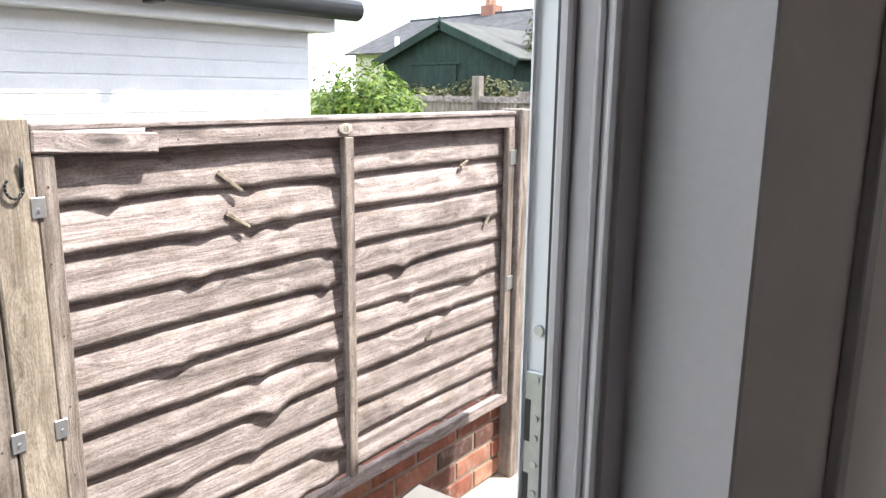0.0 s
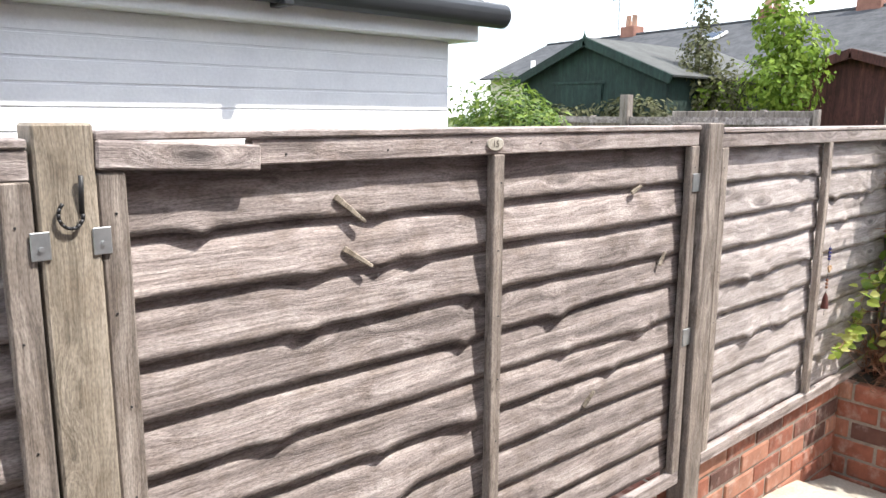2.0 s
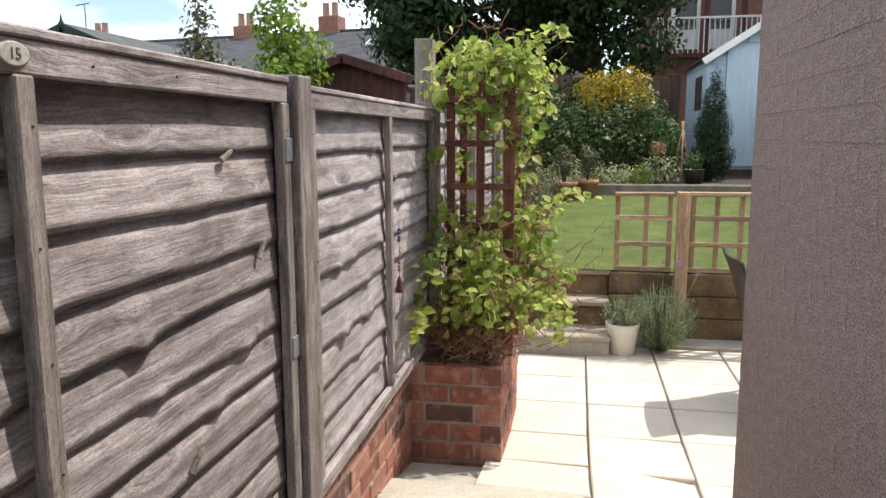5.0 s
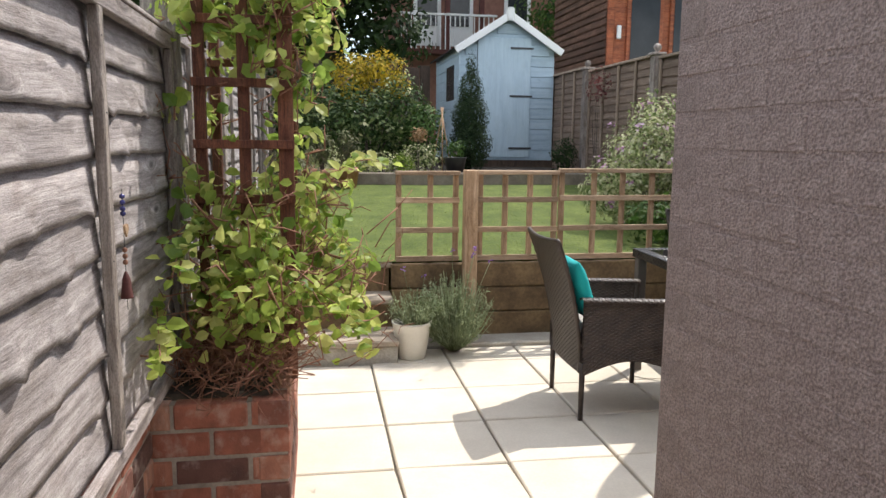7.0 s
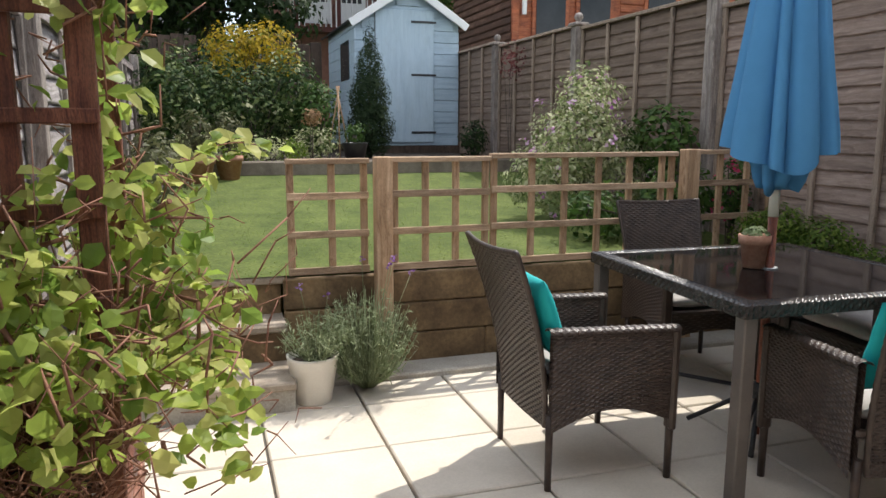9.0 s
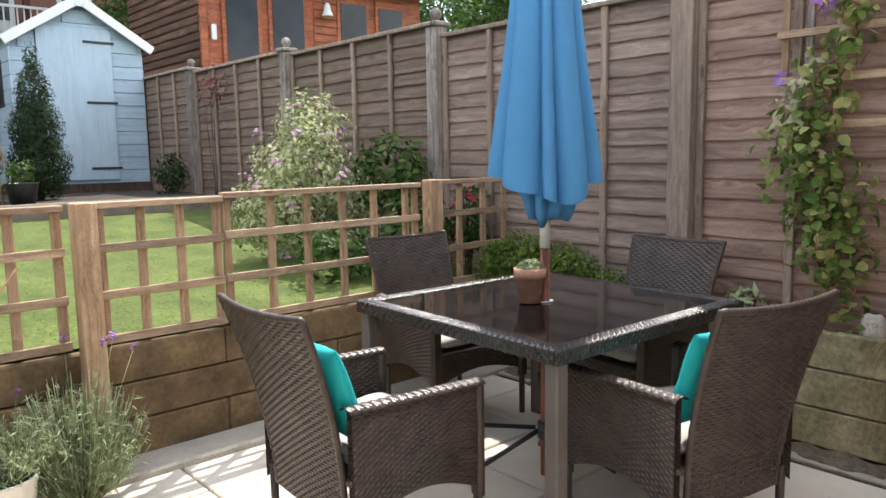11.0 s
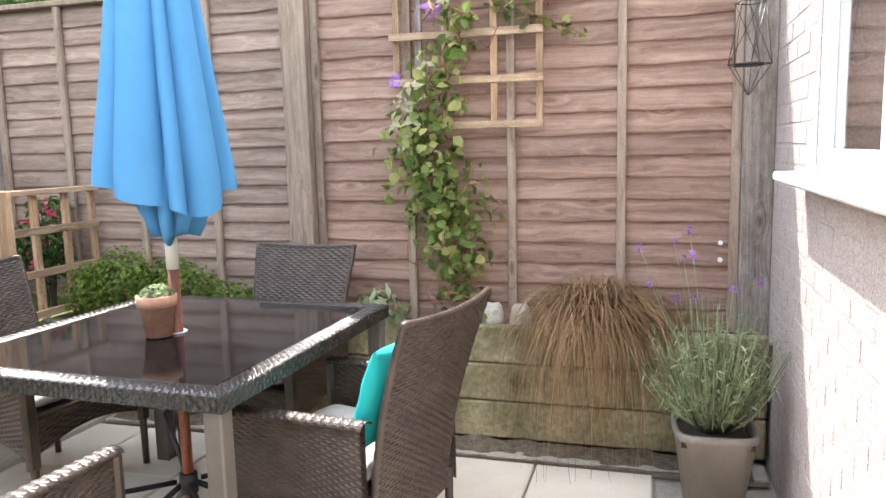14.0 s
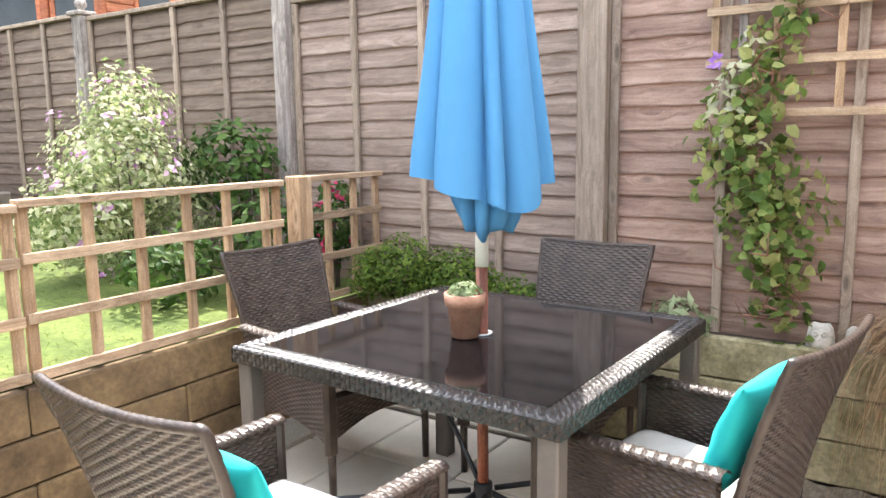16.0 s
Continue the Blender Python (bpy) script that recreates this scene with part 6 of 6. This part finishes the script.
shrub("potted_plant", [(0.52, 11.25, 1.26, 0.13, 0.13, 0.14)], 220, 0.05, LEAF_MID, "leafy green plant in a dark pot", "plant", 74, base=(0.52, 11.25, 1.13))
shrub("sedum_plant", [(-0.15, 11.28, 1.10, 0.14, 0.12, 0.12), (-0.75, 11.25, 1.08, 0.16, 0.12, 0.1)], 500, 0.04, LEAF_LIME, "bright low green plants behind the stone edge", "plant", 75, base=(-0.4, 11.27, 0.96))
shrub("dark_hedge", [(-2.6 + 0.55 * k, 14.6, 1.75 + 0.2 * math.sin(2.2 * k), 0.5, 0.35, 0.85) for k in range(6)], 9000, 0.10, LEAF_DARK, "tall dark hedge behind the flower bed", "hedge", 63, base=(-1.2, 14.6, 0.9), stems=14)
shrub("dusky_shrub", [(0.25, 12.0, 1.45, 0.25, 0.3, 0.45)], 900, 0.07, LEAF_MID, "dark leafy shrub beside the shed", "shrub", 55, base=(0.25, 12.0, 0.95))
shrub("allium_plant", [(0.05, 11.25, 1.45, 0.10, 0.10, 0.09)], 160, 0.05, GRASS_TAN, "dry pale round seed head on a stalk", "plant", 56, base=(0.05, 11.25, 0.95), stems=3)
shrub("clipped_box", [(2.25, 12.1, 1.2, 0.18, 0.2, 0.24)], 900, 0.045, LEAF_DARK, "small dark clipped bush beside the shed", "shrub", 57, base=(2.25, 12.1, 0.9))
shrub("rose_bush", [(1.75, 8.35, 1.22, 0.42, 0.38, 0.42), (1.84, 8.4, 1.58, 0.28, 0.26, 0.28), (1.45, 8.3, 0.98, 0.34, 0.3, 0.30), (2.08, 8.3, 1.0, 0.3, 0.3, 0.34)], 6200, 0.045, LEAF_PALE, "variegated bush with pink-purple flowers behind the trellis", "shrub", 58, base=(1.8, 8.35, 0.55), flowers=(PETAL_MAUVE, 34, 0.04, "pink and mauve flowers"))
shrub("green_bed_plant", [(2.05, 7.45, 0.85, 0.3, 0.25, 0.28), (1.5, 7.6, 0.75, 0.3, 0.2, 0.2), (2.25, 8.0, 1.25, 0.2, 0.4, 0.3)], 1500, 0.07, LEAF_MID, "leafy green plants behind the trellis", "plant", 59, base=(2.0, 7.5, 0.55))
shrub("red_flower_plant", [(2.36, 7.22, 1.11, 0.15, 0.10, 0.05), (2.3, 7.22, 0.9, 0.16, 0.12, 0.2)], 420, 0.05, LEAF_MID, "plant with crimson flower heads at the trellis", "plant", 60, base=(2.3, 7.22, 0.55), flowers=(PETAL_RED, 16, 0.03, "crimson flowers"))
shrub("small_red_tree", [(2.30, 11.0, 2.1, 0.17, 0.2, 0.2)], 150, 0.045, LEAF_DUSKY, "thin sapling with dusky red leaves at the fence", "tree", 61, base=(2.28, 11.0, 0.9), stems=3)
shrub("shade_plant", [(-1.45, 8.6, 0.95, 0.25, 0.4, 0.35), (-1.45, 9.8, 1.0, 0.25, 0.5, 0.4)], 1100, 0.06, LEAF_OLIVE, "soft green plants along the fence", "plant", 62, base=(-1.5, 9.0, 0.55))
for k, (x, y, r) in enumerate(((-1.15, 10.6, 0.16), (-0.85, 10.75, 0.13))):
    flowerpot("terracotta_planter", "round terracotta planter at the lawn edge", (x, y, lawn_z(x, y) - 0.02), [(r * 0.7, 0), (r, 0.2), (r * 1.08, 0.2), (r * 1.08, 0.25), (r * 0.95, 0.25), (r * 0.9, 0.2)], TERRACOTTA, r * 0.95, 0.22)
    shrub("potted_plant", [(x, y, 1.28, r * 1.1, r * 1.1, 0.22)], 260, 0.06, LEAF_OLIVE, "green plant in a terracotta planter", "plant", 70 + k, base=(x, y, lawn_z(x, y) + 0.2))


def tree(name, x, y, z0, h, crown, n, size, mat, label, seed, trunk=0.12):
    """A tree with a tapered trunk, limbs and an uneven crown of leaves."""
    rng = random.Random(seed)
    t = thing(name, label, "tree", (x, y, z0))
    bm = bmesh.new()
    rod(bm, (0, 0, -0.1), (0.05, 0.03, h * 0.55), trunk, 10, trunk * 0.6)
    for b in crown:
        rod(bm, (0.05, 0.03, h * rng.uniform(0.3, 0.55)), (b[0] * 0.8, b[1] * 0.8, b[2]), trunk * 0.45, 7, trunk * 0.12)
    part("trunk", bm, BARK, t)
    part("crown", leaves("crown", blob_points(crown, n, rng, 0.6), size, mat, rng), mat, t)


def lumps(rng, n, sx, sy, z0, z1, r0, r1):
    return [(rng.uniform(-sx, sx), rng.uniform(-sy, sy), rng.uniform(z0, z1), rng.uniform(r0, r1), rng.uniform(r0, r1), rng.uniform(r0, r1) * 0.8) for _ in range(n)]


rng = random.Random(77)
tree("big_dark_tree", -2.1, 17.5, 0.5, 7.5, lumps(rng, 46, 2.8, 1.2, 2.7, 7.8, 0.8, 1.4), 50000, 0.17, LEAF_DARK, "large dense dark green tree behind the garden", 81, 0.25)
tree("garden_tree", 6.6, 19.5, 0.5, 5.5, lumps(rng, 16, 2.6, 1.0, 3.0, 5.6, 0.6, 1.2), 12000, 0.13, LEAF_MID, "leafy green tree beyond the summerhouse", 82, 0.2)
tree("garden_tree", 13.0, 16.0, 0.5, 6.5, lumps(rng, 20, 3.0, 1.2, 2.2, 6.2, 0.8, 1.4), 16000, 0.15, LEAF_MID, "broad leafy tree beyond the brown fence", 88, 0.2)
tree("garden_tree", 14.8, 20.0, 0.5, 7.0, lumps(rng, 24, 3.4, 1.4, 2.8, 6.6, 0.9, 1.5), 18000, 0.17, LEAF_MID, "broad leafy tree beyond the brown fence", 90, 0.2)
tree("garden_tree", 18.5, 13.5, 0.5, 6.5, lumps(rng, 20, 3.0, 1.6, 2.2, 5.4, 0.8, 1.4), 14000, 0.16, LEAF_MID, "broad leafy tree beyond the brown fence", 89, 0.2)
tree("garden_tree", 10.5, 20.5, 0.5, 5.5, lumps(rng, 16, 2.8, 1.0, 2.0, 5.2, 0.6, 1.2), 12000, 0.13, LEAF_MID, "leafy green tree beyond the brown fence", 83, 0.2)
tree("slender_tree", -4.7, 7.9, 0.2, 2.8, [(0, 0, 1.75, 0.35, 0.35, 0.5), (0.1, 0, 2.2, 0.22, 0.22, 0.42), (0.1, 0, 2.65, 0.12, 0.12, 0.3), (0.35, 0.1, 1.8, 0.3, 0.3, 0.35)], 4200, 0.06, LEAF_OLIVE, "slender grey-green tree behind the fence", 84, 0.05)
tree("young_tree", -3.75, 7.9, 0.2, 3.0, [(0, 0, 1.9, 0.38, 0.35, 0.38), (-0.05, 0, 2.45, 0.26, 0.26, 0.36), (0.2, 0, 2.2, 0.25, 0.25, 0.25), (-0.75, 0.1, 1.75, 0.32, 0.3, 0.25), (-0.05, 0, 2.85, 0.14, 0.14, 0.2)], 3000, 0.075, LEAF_LIME, "young bright green tree behind the fence", 85, 0.05)
shrub("laurel_bush", [(-4.75, 5.1, 1.55, 0.55, 0.45, 0.52), (-4.35, 5.0, 1.48, 0.38, 0.4, 0.42)], 7500, 0.075, LEAF_LAUREL, "glossy lime green laurel bush behind the fence", "shrub", 86, base=(-4.6, 5.1, 0.15), wide=0.35)
shrub("hedge", [(-5.6, 6.9, 1.75, 0.5, 0.2, 0.18), (-4.7, 6.9, 1.8, 0.5, 0.2, 0.2)], 1500, 0.06, LEAF_OLIVE, "trimmed brownish green hedge above a far fence", "hedge", 87, base=(-5.2, 6.9, 0.15))

# ---- the neighbours on the left ----
ff = thing("far_fence", "pale weathered panel fence in the neighbour's garden", "fence", (0, 6.6, 0))
for i in range(8):
    x = -6.2 + i * 0.42
    part("panel", boxed(x, x + 0.38, 0, 0.03, 0.3, 1.80 + (0.05 if i > 4 else 0), 0.004), GREY_UP, ff)
    part("batten", boxed(x + 0.38, x + 0.42, -0.02, 0.03, 0.3, 1.81 + (0.05 if i > 4 else 0), 0.004), GREY_UP, ff)
part("rail", boxed(-6.2, -2.9, -0.03, -0.021, 1.74, 1.80), GREY_WOOD, ff)
part("post", boxed(-4.62, -4.53, -0.06, 0.03, 0.3, 2.0, 0.005), GREY_UP, ff)


def neighbour_house():
    t = thing("white_house", "white painted brick bungalow wall with a black gutter", "house", (-3.1, 0, 0))
    y1, zt = 3.05, 2.14
    part("wall", boxed(-4.0, 0, -4.0, y1, 0.0, zt), WHITE_BRICK, t)
    course = mesh_of("brick_course", boxed(0, 0.003, -4.0, y1 - 0.005, 0, 0.072, 0.002), WHITE_BRICK)
    for i in range(11):
        c = part("brick_course", course, WHITE_BRICK, t)
        c.location = (0.0, 0, 1.28 + i * 0.078)
    part("fascia", boxed(-4.0, 0.10, -4.0, y1 + 0.10, zt + 0.001, zt + 0.10, 0.004), WHITE_PAINT, t, "white fascia board")
    bm = bmesh.new()
    rod(bm, (0.155, -4.0, zt + 0.115), (0.155, y1 + 0.20, zt + 0.115), 0.055, 14)
    part("gutter", bm, GUTTER, t, "black rounded gutter")
    for y in (-1.5, 0.4, 2.1):
        part("gutter_bracket", boxed(0.10, 0.215, y - 0.02, y + 0.02, zt + 0.05, zt + 0.13, 0.004), GUTTER, t)
    m = pose(0.12, 0, zt + 0.12, 0, 24, 0)
    part("roof", boxed(-4.2, 0.0, -4.0, y1 + 0.14, 0.0, 0.05, 0.006, m=m), SLATE, t, "grey slate roof")
    bm = bmesh.new()
    rod(bm, (0.06, 1.10, 0.0), (0.06, 1.10, zt + 0.02), 0.036, 12)
    rod(bm, (0.06, 1.10, zt + 0.02), (0.15, 1.10, zt + 0.10), 0.036, 12)
    part("downpipe", bm, GUTTER, t, "black downpipe")


neighbour_house()


def gable_shed(name, label, x0, x1, y, zb, ze, za, D, wall, roof, door=True, over=0.12):
    t = thing(name, label, "shed", ((x0 + x1) / 2, y, zb))
    hw, xm = (x1 - x0) / 2, 0.0
    e, a = ze - zb, za - zb
    bm = bmesh.new()
    f = bm.faces.new([bm.verts.new((x, 0, z)) for x, z in ((-hw, 0), (hw, 0), (hw, e), (0, a), (-hw, e))])
    ex = bmesh.ops.extrude_face_region(bm, geom=[f])
    bmesh.ops.translate(bm, vec=(0, D, 0), verts=[v for v in ex["geom"] if isinstance(v, bmesh.types.BMVert)])
    bmesh.ops.recalc_face_normals(bm, faces=bm.faces)
    part("wall", bm, wall, t)
    for s in (-1, 1):
        m = Matrix.Translation((0, 0, a + 0.02)) @ pose(0, 0, 0, 0, s * math.degrees(math.atan2(a - e, hw)), 0)
        L = math.hypot(a - e, hw) + over
        part("roof", boxed(0 if s > 0 else -L, L if s > 0 else 0, -0.08, D + 0.1, 0, 0.025, 0.003, m=m), roof, t)
        part("barge_board", boxed(0 if s > 0 else -L, L if s > 0 else 0, -0.11, -0.082, -0.07, 0.022, 0.003, m=m), wall, t)
    if door:
        part("door", boxed(-hw * 0.45, hw * 0.2, -0.025, -0.001, 0.1, e * 0.97, 0.004), wall, t)
        part("door_rail", boxed(-hw * 0.5, hw * 0.25, -0.035, -0.026, e * 0.97, e * 0.97 + 0.03, 0.004), wall, t)
    if door:
        part("finial", lathe([(0.022, a), (0.024, a + 0.04), (0.010, a + 0.07), (0.003, a + 0.12)], 8, at=(0, -0.095, 0)), wall, t)


gable_shed("green_shed", "dark green timber shed with a pale felt roof", -6.45, -4.55, 7.2, 0.2, 2.20, 2.58, 2.6, GREEN_SHED, PALE_FELT)
gable_shed("red_brown_shed", "dark red-brown timber shed behind the fence", -4.0, -2.75, 8.6, 0.2, 2.22, 2.42, 1.8, DARK_SHED, DARK_FELT, False)


def terrace():
    """The long slate-roofed terrace in the distance."""
    t = thing("terrace_house", "long slate-roofed terrace with skylights and clay chimneys", "house", (-13.5, 21.6, 0), rz=-9)
    x0, x1, ze, zr = -10.0, 12.2, 3.35, 4.9
    part("wall", boxed(x0, x1, 0.3, 7.0, 0.0, ze), FAR_RENDER, t)
    ang = math.degrees(math.atan2(zr - ze, 3.6))
    L = math.hypot(zr - ze, 3.6)
    for s in (-1, 1):
        part("roof", boxed(x0 - 0.2, x1 + 0.2, -L - 0.15 if s < 0 else 0, 0 if s < 0 else L + 0.15, -0.04, 0.03, m=Matrix.Translation((0, 3.6, zr)) @ pose(0, 0, 0, ang if s < 0 else -ang, 0, 0)), SLATE, t, "grey slate roof")
    rm = Matrix.Translation((0, 3.6, zr)) @ pose(0, 0, 0, ang, 0, 0)
    for r in range(11):
        y = -L - 0.1 + r * 0.35
        part("slate_course", boxed(x0 - 0.2, x1 + 0.2, y, y + 0.34, 0.031, 0.040, m=rm @ pose(0, 0, 0, 0.6, 0, 0)), SLATE, t)
    part("ridge", boxed(x0 - 0.2, x1 + 0.2, 3.5, 3.7, zr - 0.02, zr + 0.08, 0.03), SLATE, t)
    for x in (-0.6, 6.1):
        part("skylight", boxed(x, x + 0.75, -1.9, -1.2, 0.06, 0.14, 0.01, m=rm), WHITE_PAINT, t)
        part("skylight_pane", boxed(x + 0.08, x + 0.67, -1.85, -1.25, 0.141, 0.15, m=rm), DARK_PANE, t)
    for x in (-5.2, 0.9, 4.1):
        c = part("chimney", boxed(x - 0.35, x + 0.35, 3.35, 3.95, zr - 0.3, zr + 0.35 if x != 4.1 else zr + 0.5, 0.02), FAR_BRICK, t)
        for q in (-0.2, 0.12):
            part("chimney_pot", lathe([(0.11, zr + 0.30), (0.12, zr + 0.42), (0.10, zr + 0.75), (0.12, zr + 0.78)], 10, at=(x + q, 3.65, 0.15 if x == 4.1 else 0)), CHIMNEY_POT, c)
    for x in (-8, -5, -2, 1, 4, 7, 10):
        part("window", boxed(x, x + 0.8, 0.24, 0.299, 1.2, 2.6), DARK_PANE, t)
    part("flue", rod(bmesh.new(), (-6.9, 0.1, 3.0), (-6.9, 0.1, 3.9), 0.09, 10), WHITE_PAINT, t)
    bm = bmesh.new()
    rod(bm, (-5.9, 3.6, zr), (-5.9, 3.6, zr + 1.5), 0.02, 5)
    rod(bm, (-6.3, 3.6, zr + 1.45), (-5.7, 3.6, zr + 1.5), 0.02, 5)
    part("aerial", bm, BLACK_METAL, t)


terrace()


# ---- paving slabs, last ----
rng = random.Random(90)
pb = bpy.data.objects["patio_bed"]
flat = mesh_of("paving_slab", boxed(-0.243, 0.243, -0.243, 0.243, -0.03, 0.0, 0.006), TILE)
xs, ys = [-0.89 + 0.4985 * i for i in range(-2, 6)], [4.01 + 0.495 * j for j in range(6)]
for i, x in enumerate(xs):
    for j, y in enumerate(ys):
        cx, cy = x + 0.2493, y + 0.2475
        if cx < -1.3 and cy < 5.45 and cy > 4.2 or (cy < 3.6 and cx > HOUSE_X) or cx < -1.6:
            continue
        if cx < -0.7 and cy > 6.47:
            continue
        z = [ground_z(cx, cy - 0.24), ground_z(cx, cy + 0.24)]
        tilt = math.degrees(math.atan2(z[1] - z[0], 0.48))
        roll = math.degrees(math.atan2(ground_z(cx - 0.24, cy) - ground_z(cx + 0.24, cy), 0.48))
        s = part("paving_slab", flat, TILE, pb)
        s.matrix_basis = pose(cx, cy, sum(z) / 2 + rng.uniform(-0.002, 0.002), tilt + rng.uniform(-0.2, 0.2), roll + rng.uniform(-0.2, 0.2), rng.uniform(-0.2, 0.2))

# lawn blades
rng = random.Random(91)
vs, fs = [], []
for _ in range(9000):
    x, y = rng.uniform(-1.7, 2.42), 7.08 + 3.85 * rng.random() ** 1.3
    z = lawn_z(x, y)
    h, a = rng.uniform(0.006, 0.013), rng.uniform(0, 6.28)
    dx, dy = math.cos(a) * 0.0026, math.sin(a) * 0.0026
    k = len(vs)
    vs += [(x - dx, y - dy, z), (x + dx, y + dy, z), (x + rng.gauss(0, 0.012), y + rng.gauss(0, 0.012), z + h)]
    fs.append((k, k + 1, k + 2))
tagged(new("grass_blades", raw_mesh("grass_blades", vs, fs, GRASS_BLADE)), "short green blades of the mown lawn", "grass", kind="stuff")
